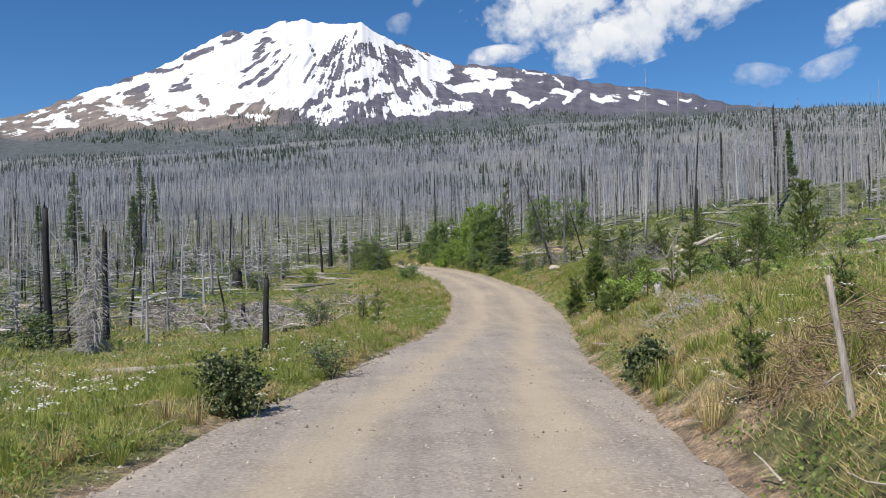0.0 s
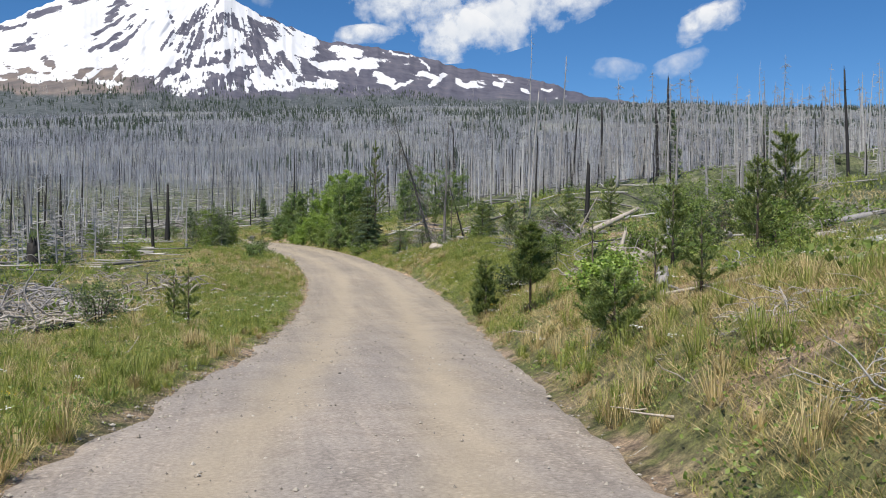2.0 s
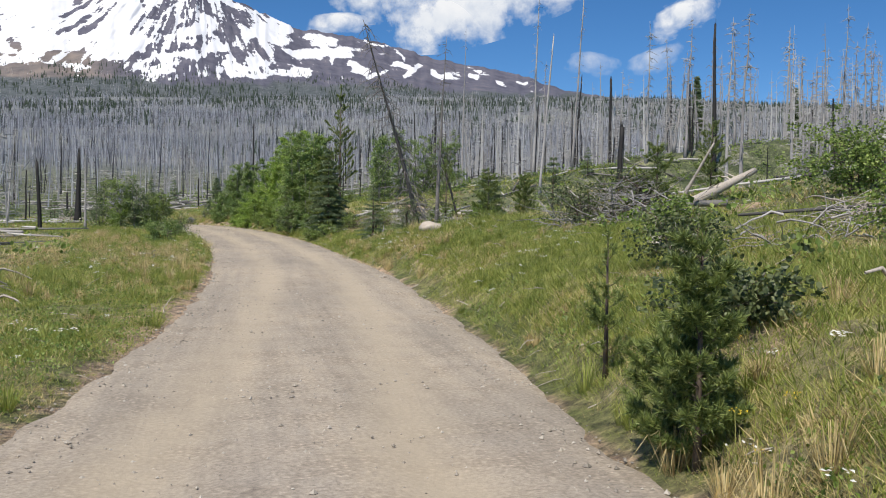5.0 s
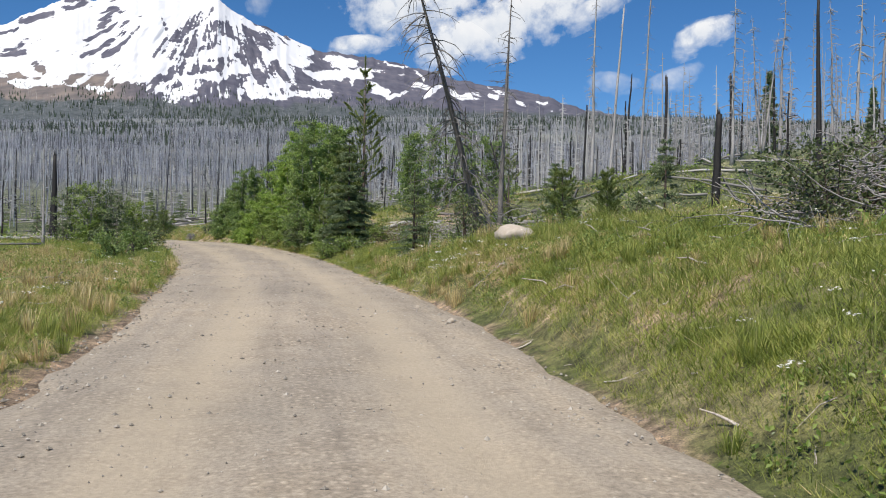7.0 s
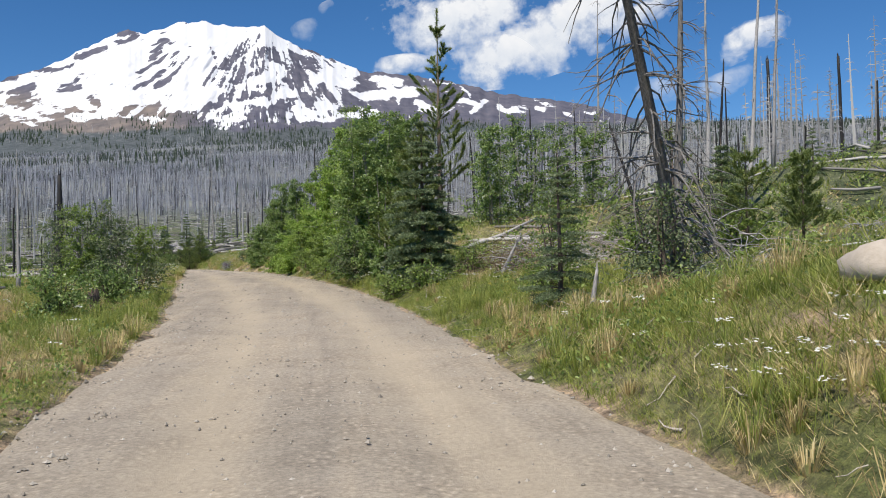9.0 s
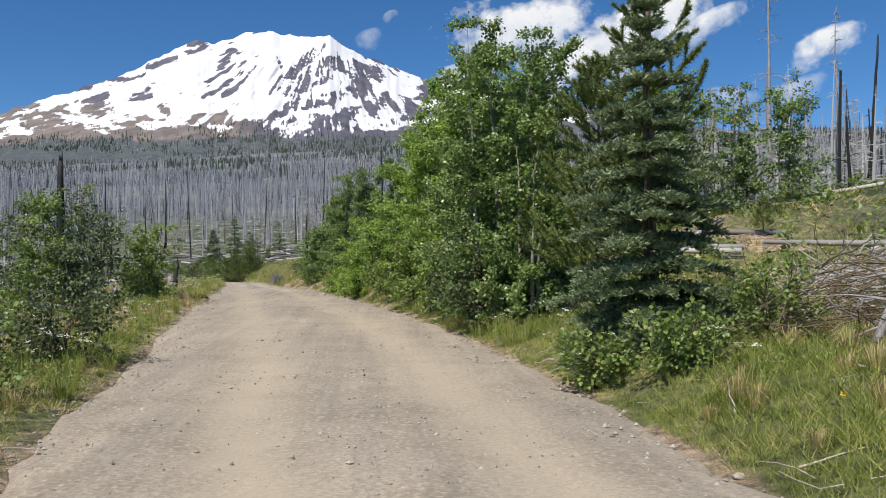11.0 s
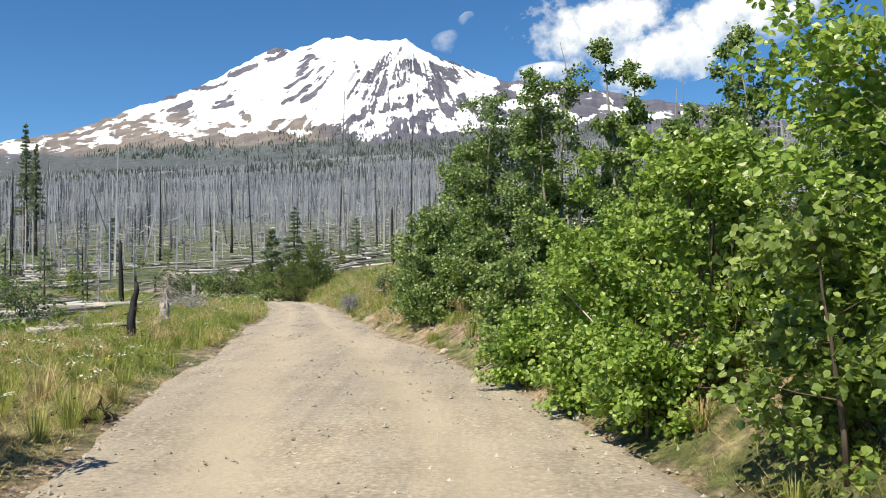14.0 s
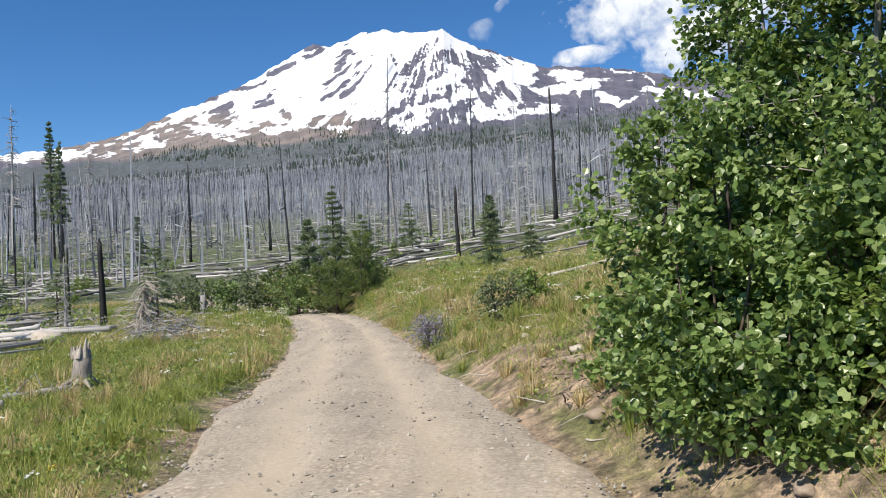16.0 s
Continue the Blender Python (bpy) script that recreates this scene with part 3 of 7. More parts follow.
SNOWFIELDS = ((-4.5, 11.7, -3.0, 12.3, 0.26), (-2.2, 13.0, -2.1, 12.5, 0.18), (-4.2, 12.6, -3.7, 12.7, 0.15), (-1.2, 11.4, -3.1, 10.8, 0.29), (-1.2, 10.6, -0.8, 9.7, 0.29), (0.8, 10.4, -0.9, 9.5, 0.15),
              (-5.2, 10.3, -5.7, 9.2, 0.26), (-4.4, 9.2, -4.0, 9.3, 0.15), (-9.9, 9.6, -10.1, 8.6, 0.22), (-3.1, 10.0, -4.6, 9.1, 0.15), (-12.1, 8.7, -13.9, 8.4, 0.09), (1.8, 12.1, 0.0, 12.4, 0.22))
SHOULDER_SNOW = ((3.1, 11.2, 6.6, 11.5, 0.33), (4.1, 12.3, 5.5, 12.0, 0.33), (2.6, 10.0, 4.1, 10.0, 0.33), (6.6, 10.7, 7.8, 10.2, 0.26), (7.9, 9.8, 9.1, 10.4, 0.18), (5.5, 11.3, 5.7, 10.6, 0.11), (10.3, 10.0, 11.3, 10.7, 0.18),
                 (9.7, 10.9, 10.7, 10.6, 0.15), (9.9, 11.5, 10.3, 11.1, 0.11), (12.2, 10.3, 13.3, 10.0, 0.18), (14.2, 10.9, 15.2, 10.4, 0.15), (14.6, 10.1, 15.0, 10.0, 0.15), (16.4, 9.9, 16.9, 9.6, 0.15),
                 (16.5, 10.5, 16.8, 10.5, 0.11), (17.8, 9.9, 18.3, 9.7, 0.11), (18.7, 9.3, 19.4, 9.4, 0.15), (6.7, 12.5, 10.0, 11.6, 0.07), (6.2, 9.9, 6.6, 9.2, 0.11))


def mountain_at(A, U):
    """The mountain's surface: bearing in degrees, and share of the way up to the ridge."""
    ridge = np.interp(A, RIDGE_AZ, RIDGE_EL) + (fbm(A * 1.6, A * 0 + 4, 5, 31) - 0.5) * 0.35
    foot = np.minimum(6.0 + 0.028 * np.clip(A, -40, 25), ridge - 1.5)
    rise = np.clip(U, 0, 1)
    el = foot + (ridge - foot) * rise**1.05
    below = np.maximum(np.interp(A, RIDGE_AZ, RIDGE_EL) - el, 0)
    theta = np.arctan2(A + 3.0, 17.4 - el)
    rho = np.hypot(A + 3.0, 17.4 - el)
    ribs = np.abs(fbm(theta * 9.0, rho * 0.35, 5, 41) - 0.5) * 2
    lumps = fbm(A * 0.5, el * 0.7, 5, 43) - 0.5
    el = el + ((ribs - 0.35) * 0.22 + lumps * 0.4) * sm(0, 0.15, rise) * (1 - sm(0.86, 1.0, rise))
    el = el - np.maximum(U - 1, 0) * 14
    r = 1500 + 2050 * U + 110 * (ribs - 0.4) * (1 - sm(0.8, 1, rise)) * sm(0, 0.2, rise)
    a, e = np.radians(A), np.radians(el)
    x, y, z = HUB[0] + r * np.sin(a), HUB[1] + r * np.cos(a), HUB[2] + r * np.tan(e)
    return x, y, z, el, theta, rho, below


def snow_line(A):
    return np.interp(A, [-27, -22, -17, -12, -8, -4.6, 3, 10, 16, 20], [7.6, 8.2, 8.7, 9.1, 9.4, 9.2, 9.6, 9.6, 9.4, 9.2])


def build_mountain():
    az = np.concatenate([np.linspace(-75, -32, 40), np.linspace(-31.8, 27, 560), np.linspace(27.5, 75, 40)])
    u = np.concatenate([np.linspace(0, 1, 170), [1.06, 1.15, 1.3]])
    A, U = np.meshgrid(az, u, indexing="xy")
    x, y, z, el, theta, rho, below = mountain_at(A, U)
    s = Soup()
    s.add(np.stack([x, y, z], -1), quads=grid_quads(*A.shape))
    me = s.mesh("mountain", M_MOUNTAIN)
    # how readily snow lies: a white cone, bare ribs on its flank, snowfields on the dark shoulder
    wob = (fbm(A * 1.5, el * 1.5, 4, 47) - 0.5) * 0.5
    wa, we = A + wob, el + (fbm(A * 1.5 + 40, el * 1.5, 4, 48) - 0.5) * 0.5

    def strokes(segments, spread):
        best = np.zeros_like(A)
        for a0, e0, a1, e1, w in segments:
            da, de = a1 - a0, e1 - e0
            t = np.clip(((wa - a0) * da + (we - e0) * de) / (da * da + de * de), 0, 1)
            gap = np.hypot(wa - a0 - t * da, we - e0 - t * de)
            best = np.maximum(best, np.exp(-(gap / (w * spread)) ** 4))
        return best

    line = snow_line(A)
    shoulder = sm(2.4, 3.6, A + 0.5 * (12.5 - el))
    flank = np.exp(-((A + 1.0 + 0.45 * (14 - el)) / 2.9) ** 2) * (1 - sm(13.6, 14.8, el)) * (1 - shoulder)
    scree = sm(-7.5, -10, A) * (1 - sm(9.6, 10.4, el + 0.06 * (A + 12))) * sm(-30, -13, A) ** 0.5
    streaks = 0.6 * (fbm((theta + 0.1 * wob) * 26.0, rho * 0.5, 5, 51) - 0.5) + 0.7 * (fbm((theta + 0.06 * wob) * 58.0, rho * 0.9, 4, 52) - 0.5)
    bands = fbm(A * 0.8 + 0.5 * el, el * 3.2 + 0.25 * A, 5, 53) - 0.5
    snow = 0.98 - 0.42 * flank - 0.80 * shoulder - 0.62 * scree
    snow = snow + streaks * (0.85 + 1.4 * flank) * (1 - shoulder) + bands * (0.35 + 0.9 * flank + 0.5 * shoulder + 1.5 * scree)
    edge = np.exp(-(below / 0.22) ** 2) * ((A < -15) | (A > 3.6))
    rough = np.exp(-((A + 9.4) / 1.1) ** 2 - ((el - 13.6) / 0.9) ** 2) + np.exp(-((A + 15.8) / 1.9) ** 2 - ((el - 11.9) / 0.7) ** 2)
    knob = np.exp(-((A + 11.4) / 0.75) ** 2 - ((el - 14.5) / 0.38) ** 2)
    snow = snow - 0.35 * edge - 0.42 * rough - 0.75 * knob + rough * streaks * 2.4
    fine = fbm((theta + 0.05 * wob) * 46.0, rho * 0.8, 4, 59) - 0.5
    snow = snow - np.maximum(strokes(RIBS, 1.45), strokes(BARE_ROCK, 1.25)) * (0.62 - 2.6 * fine) * (1 - 0.5 * shoulder)
    snow = snow + 0.62 * np.maximum(strokes(SNOWFIELDS, 1.0), strokes(SHOULDER_SNOW, 1.05))
    low = sm(0.45, -0.25, el - line + 0.8 * wob)
    snow = snow - 0.75 * low
    snow = np.where(el < line - 0.7, -1.0, snow)
    set_attr(me, "snow", snow)
    set_attr(me, "brown", np.clip(sm(-6, -10, A) * sm(7.4, 7.9, el) * (1 - sm(10.0, 11.2, el)), 0, 1))
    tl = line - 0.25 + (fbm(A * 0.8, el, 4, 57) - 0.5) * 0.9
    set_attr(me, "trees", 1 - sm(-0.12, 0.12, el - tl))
    lay = me.uv_layers.new(name="fall_line")
    idx = np.zeros(len(me.loops), np.int32)
    me.loops.foreach_get("vertex_index", idx)
    uv = np.stack([theta.ravel(), rho.ravel() * 0.12], -1)[idx]
    lay.data.foreach_set("uv", uv.astype(np.float32).ravel())
    return tagged(new("mountain", me), "snow-streaked volcanic mountain with bare rock ribs", "mountain", kind="structure")


def build_cloud(az, el, wide, tall, seed, density=1.0, soft=0.35, tilt=0.0):
    """A bank of cloud far behind the mountain; sizes in degrees."""
    dist = 4650.0
    cols, rows = 40, 24
    p, q = np.meshgrid(np.linspace(-1, 1, cols), np.linspace(-1, 1, rows))
    k = dist * math.tan(math.radians(1))
    bulge = 120 * (1 - p**2) * (1 - q**2)
    s = Soup()
    s.add(np.stack([p * wide * k, -bulge, q * tall * k], -1), quads=grid_quads(rows, cols))
    mt = cloud_material(seed, density, soft)
    me = s.mesh("cloud", mt)
    set_attr(me, "body", np.clip(1.0 - (np.abs(p) ** 2.2 + np.abs(q + 0.15 * np.sin(p * 5 + seed)) ** 2.2), -1.5, 1.0))
    set_attr(me, "height", (q + 1) / 2)
    a, e = math.radians(az), math.radians(el)
    ob = new("cloud", me)
    here = Vector((HUB[0] + dist * math.sin(a), HUB[1] + dist * math.cos(a), HUB[2] + dist * math.tan(e)))
    ob.matrix_basis = Matrix.Translation(here) @ Euler((0, 0, -a)).to_matrix().to_4x4() @ Euler((0, radians(-tilt), 0)).to_matrix().to_4x4()
    return tagged(ob, "bright white cumulus cloud with a soft grey base", "cloud", group="summer clouds")


build_ground()
build_road()
build_mountain()
for az, el, wide, tall, seed, density, soft, tilt in (
        (8.6, 15.7, 6.0, 2.6, 1, 1.0, 0.5, 6), (16.2, 15.2, 7.4, 2.9, 2, 1.0, 0.5, 16), (12.6, 13.6, 4.4, 2.2, 3, 1.0, 0.45, 4), (5.7, 13.1, 2.7, 0.85, 4, 0.8, 0.8, 4),
        (28.0, 13.6, 2.9, 1.15, 5, 0.85, 0.8, 20), (22.4, 10.9, 2.3, 1.0, 6, 0.36, 0.9, -6), (26.3, 11.0, 2.6, 0.95, 7, 0.42, 0.9, 18), (-0.5, 15.2, 1.3, 0.9, 8, 0.30, 1.0, 20),
        (38.0, 18.0, 5.0, 2.0, 9, 0.9, 0.5, 12), (0.9, 16.6, 0.8, 0.4, 10, 0.28, 1.0, 25), (21.4, 15.4, 3.2, 1.0, 11, 0.7, 1.0, 24)):
    build_cloud(az, el, wide, tall, seed, density, soft, tilt)

# ---- plants and dead wood ----


def base_z(x, y):
    return float(ground_z(x, y))


def limb(rng, start, way, length, droop, n=4, wander=0.12):
    """Points of a bent branch."""
    pts = [np.array(start, float)]
    d = unit(np.array(way, float))
    for _ in range(n):
        d = unit(d + rng.normal(size=3) * wander + np.array([0, 0, -droop / n]))
        pts.append(pts[-1] + d * length / n)
    return np.array(pts)


def dead_tree_meshes(rng, h, r, lean=(0, 0), limbs=18, limb_len=0.8, droop=0.9, first=0.25, broken=True, sides=7, wander=0.02, twig=1.0, split=0):
    trunk, arms, runs = Soup(), Soup(), []
    n = 9
    s = np.linspace(0, 1, n)
    bend = np.cumsum(rng.normal(size=(n, 2)) * wander * h / n, axis=0)
    pts = np.stack([lean[0] * s**1.1 + bend[:, 0], lean[1] * s**1.1 + bend[:, 1], -0.15 + (h + 0.15) * s], -1)
    rad = r * (1 - s * ((0.35 if limbs < 4 else 0.6) if broken else 0.93)) * (1 + 0.35 * np.exp(-s * 18)) * rng.uniform(0.93, 1.07, n)
    tube(trunk, pts, rad, sides)
    if broken:  # splintered top
        for _ in range(3):
            a = rng.uniform(0, 6.28)
            off = np.array([math.cos(a), math.sin(a), 0]) * rad[-1] * 0.5
            tube(trunk, [pts[-1] + off - [0, 0, 0.1], pts[-1] + off + [0, 0, r * rng.uniform(0.8, 2.4)]], [rad[-1] * 0.5, 0.004], 4)
    for at in range(limbs):
        f = rng.uniform(first, 0.98)
        p = np.array([np.interp(f, s, pts[:, k]) for k in range(3)])
        a = rng.uniform(0, 6.28)
        ln = limb_len * rng.uniform(0.35, 1.15) * (1.15 - 0.7 * f)
        q = limb(rng, p, (math.cos(a), math.sin(a), rng.uniform(-0.15, 0.45)), ln, droop * rng.uniform(0.4, 1.5), 4, 0.16)
        th = twig * max(0.009, r * 0.19) * (1.1 - 0.5 * f)
        if at < split:
            runs.append((q, np.linspace(th, th * 0.25, 5)))
        else:
            tube(arms, q, np.linspace(th, th * 0.25, 5), 3, False)
        for _ in range(2):
            k = rng.integers(1, 4)
            q2 = limb(rng, q[k], (math.cos(a + rng.normal()), math.sin(a + rng.normal()), rng.uniform(-0.6, 0.2)), ln * 0.4, 0.4, 2, 0.2)
            tube(arms, q2, [th * 0.5, th * 0.35, th * 0.15], 3, False)
    return trunk, arms, runs


def dead_tree(x, y, h, r, material, label, seed, lean=(0, 0), limbs=18, limb_len=0.8, droop=0.9, first=0.25, broken=True, name="dead_tree", group="", wander=0.02, twig=1.0, split=22):
    rng = np.random.default_rng(seed)
    ob = empty(name, x, y, base_z(x, y), 0)
    trunk, arms, runs = dead_tree_meshes(rng, h, r, lean, limbs, limb_len, droop, first, broken, wander=wander, twig=twig, split=split)
    part("trunk", trunk, material, ob)
    if limbs:
        tagged(part("twig_work", arms, material, ob), kind="stuff")
    pieces("branch", runs, material, ob)
    return tagged(ob, label, "dead tree", group)


def log_thing(x, y, length, r, turn, material=None, seed=0, rise=0.0, stubs=5, label="bleached grey fallen log lying in the grass", lift=0.6):
    """A fallen trunk, its middle at x, y."""
    rng = np.random.default_rng(seed)
    ob = empty("fallen_log", x, y, base_z(x, y), turn)
    s = Soup()
    n = 10
    t = np.linspace(-0.5, 0.5, n)
    c, sn = math.cos(radians(turn)), math.sin(radians(turn))
    gz = ground_z(x + t * length * c, y + t * length * sn) - base_z(x, y)
    line = np.polyval(np.polyfit(t, gz, 1), t)
    pts = np.stack([t * length, np.cumsum(rng.normal(size=n)) * 0.015 * length / n * 3, line + r * lift + rise * (t + 0.5)], -1)
    tube(s, pts, r * (1.0 - 0.45 * (t + 0.5)) * rng.uniform(0.92, 1.08, n), 8)
    part("trunk", s, material or M_PALE, ob)
    if stubs:
        runs = []
        for _ in range(stubs):
            f = rng.uniform(-0.4, 0.5)
            p = np.array([np.interp(f, t, pts[:, k]) for k in range(3)])
            a = rng.uniform(0.2, 2.9)
            q = limb(rng, p, (rng.uniform(-0.3, 0.9), math.cos(a), math.sin(a)), rng.uniform(0.2, 1.0) * min(1.2, length / 4), 0.3, 3, 0.2)
            runs.append((q, np.linspace(r * 0.2, r * 0.05, 4)))
        pieces("branch_stub", runs, material or M_PALE, ob)
    return tagged(ob, label, "log", "fallen logs")


def stump_thing(x, y, h, r, material, seed, label):
    rng = np.random.default_rng(seed)
    ob = empty("stump", x, y, base_z(x, y), rng.uniform(0, 360))
    s = Soup()
    tube(s, [(0, 0, -0.1), (0, 0, h * 0.15), (0.02, 0, h * 0.5), (0.03, 0.02, h * 0.9)], [r * 1.35, r * 1.08, r * 0.92, r * 0.85], 9)
    part("trunk", s, material, ob)
    shards = []
    for _ in range(9):
        a = rng.uniform(0, 6.28)
        p = np.array([math.cos(a) * r * 0.62, math.sin(a) * r * 0.62, h * 0.72])
        top = p + [rng.normal() * r * 0.12, rng.normal() * r * 0.12, h * rng.uniform(0.22, 0.5)]
        shards.append(([p, (p + top) / 2 + rng.normal(size=3) * r * 0.05, top], [r * 0.34, r * 0.24, 0.008]))
    pieces("splinter", shards, material, ob, 5)
    roots = []
    for _ in range(6):
        a = rng.uniform(0, 6.28)
        q = limb(rng, (math.cos(a) * r * 0.7, math.sin(a) * r * 0.7, 0.12), (math.cos(a), math.sin(a), -0.05), r * rng.uniform(2, 4), 0.35, 4, 0.15)
        roots.append((q, np.linspace(r * 0.32, r * 0.06, 5)))
    pieces("root", roots, material, ob, 5)
    return tagged(ob, label, "stump", "stumps")


def brush_pile(x, y, wide, tall, count, material, seed, label, name="brush_pile", thick=0.02):
    rng = np.random.default_rng(seed)
    ob = empty(name, x, y, base_z(x, y))
    big, small = [], Soup()
    for i in range(count):
        a, rr = rng.uniform(0, 6.28), wide * 0.5 * math.sqrt(rng.uniform(0, 1))
        px, py = rr * math.cos(a), rr * math.sin(a)
        pz = base_z(x + px, y + py) - base_z(x, y) + tall * rng.uniform(0, 0.75) * (1 - (rr / wide * 2) ** 2)
        b = rng.uniform(0, 6.28)
        ln = wide * rng.uniform(0.15, 0.5)
        q = limb(rng, (px, py, pz), (math.cos(b), math.sin(b), rng.uniform(-0.3, 0.6)), ln, 0.45, 5, 0.26)
        th = thick * rng.uniform(0.3, 1.1) if i > count * 0.15 else thick * 1.4
        if i < min(16, count * 0.15):
            big.append((q, np.linspace(th, th * 0.3, 6)))
        else:
            tube(small, q, np.linspace(th, th * 0.3, 6), 4, False)
    pieces("root" if name == "root_wad" else "branch", big, material, ob, 5)
    tagged(part("twig_work", small, material, ob), kind="stuff")
    return tagged(ob, label, name.replace("_", " "))


def boulder(x, y, w, h, seed, label, name="boulder", material=None):
    rng = np.random.default_rng(seed)
    bm = bmesh.new()
    bmesh.ops.create_icosphere(bm, subdivisions=3, radius=1.0)
    for v in bm.verts:
        k = noise.noise(v.co * 1.3 + Vector((seed, 0, 0))) * 0.28 + noise.noise(v.co * 3.5) * 0.09
        v.co = v.co * (1 + k)
        v.co = Vector((v.co.x * w / 2, v.co.y * w / 2.4, max(v.co.z, -0.4) * h * 0.62))
    me = bpy.data.meshes.new(name)
    bm.to_mesh(me)
    bm.free()
    me.materials.append(material or M_STONE)
    me.polygons.foreach_set("use_smooth", [True] * len(me.polygons))
    ob = new(name, me)
    ob.matrix_basis = pose(x, y, base_z(x, y) + h * 0.2, 0, 0, rng.uniform(0, 360))
    return tagged(ob, label, "rock")


def broadleaf(x, y, h, w, seed, stems=3, leaf=0.055, count=6000, material=None, bark=None, name="aspen_tree", label="", category="tree", low=0.0, spire=0.6, group=""):
    """A leafy tree or shrub: stems, side branches and leaves set in loose sprays along them."""
    rng = np.random.default_rng(seed)
    ob = empty(name, x, y, base_z(x, y))
    wood, crown = Soup(), Soup()
    sprays, ways = [], []
    for k in range(stems):
        a = rng.uniform(0, 6.28)
        top = h * (1 - 0.22 * rng.random() * (k > 0))
        foot = np.array([math.cos(a), math.sin(a), 0]) * w * 0.10 * (stems > 1)
        tip = np.array([math.cos(a), math.sin(a), 0]) * w * 0.30 * (stems > 1) * rng.uniform(0.4, 1.1)
        s = np.linspace(0, 1, 8)[:, None]
        pts = foot + (tip - foot) * s**1.3 + np.array([0, 0, 1]) * (s * top) + rng.normal(size=(8, 3)) * 0.012 * h * s
        pts[0, 2] = -0.1
        tube(wood, pts, np.linspace(0.013 * h ** 0.8 + 0.006, 0.004, 8), 6 if h > 2 else 4)
        arms = int(max(9, 8 * h)) if h > 2 else 10
        for _ in range(arms):
            f = low + (1 - low) * rng.uniform(0.0, 1.0) ** 1.25
            p = np.array([np.interp(f, s[:, 0], pts[:, j]) for j in range(3)])
            b = rng.uniform(0, 6.28)
            reach = w * 0.5 * (1 - f) ** spire * rng.uniform(0.45, 1.15) + 0.10 * w
            q = limb(rng, p, (math.cos(b), math.sin(b), rng.uniform(0.15, 0.9)), reach, rng.uniform(-0.2, 0.7), 4, 0.2)
            if h > 1.2:
                tube(wood, q, np.linspace(0.005 + 0.0022 * h * (1 - f), 0.002, 5), 3, False)
            else:
                tube(wood, q[::2], (0.006, 0.004, 0.002), 3, False)
            for j in range(1, 5):
                sprays.append(q[j])
                ways.append(q[j] - q[j - 1])
    sprays, ways = np.array(sprays), np.array(ways)
    keep = rng.random(len(sprays)) > 0.22
    sprays, ways = sprays[keep], ways[keep]
    pick = rng.integers(0, len(sprays), count)
    spread = 0.026 + 0.030 * w ** 0.5
    pos = sprays[pick] + rng.normal(size=(count, 3)) * spread * np.array([1, 1, 0.85])
    ok = pos[:, 2] > 0.02
    leaves(crown, rng, pos[ok], leaf, unit(ways[pick][ok]) * 0.6 + np.array([0, 0, -0.35]), 0.6, 0.9, leaf > 0.046 and leaf < 0.08)
    part("trunk", wood, bark or M_ASPEN_BARK, ob)
    tagged(part("crown", crown, material or M_ASPEN, ob, smooth=False), kind="stuff")
    return tagged(ob, label, category, group)


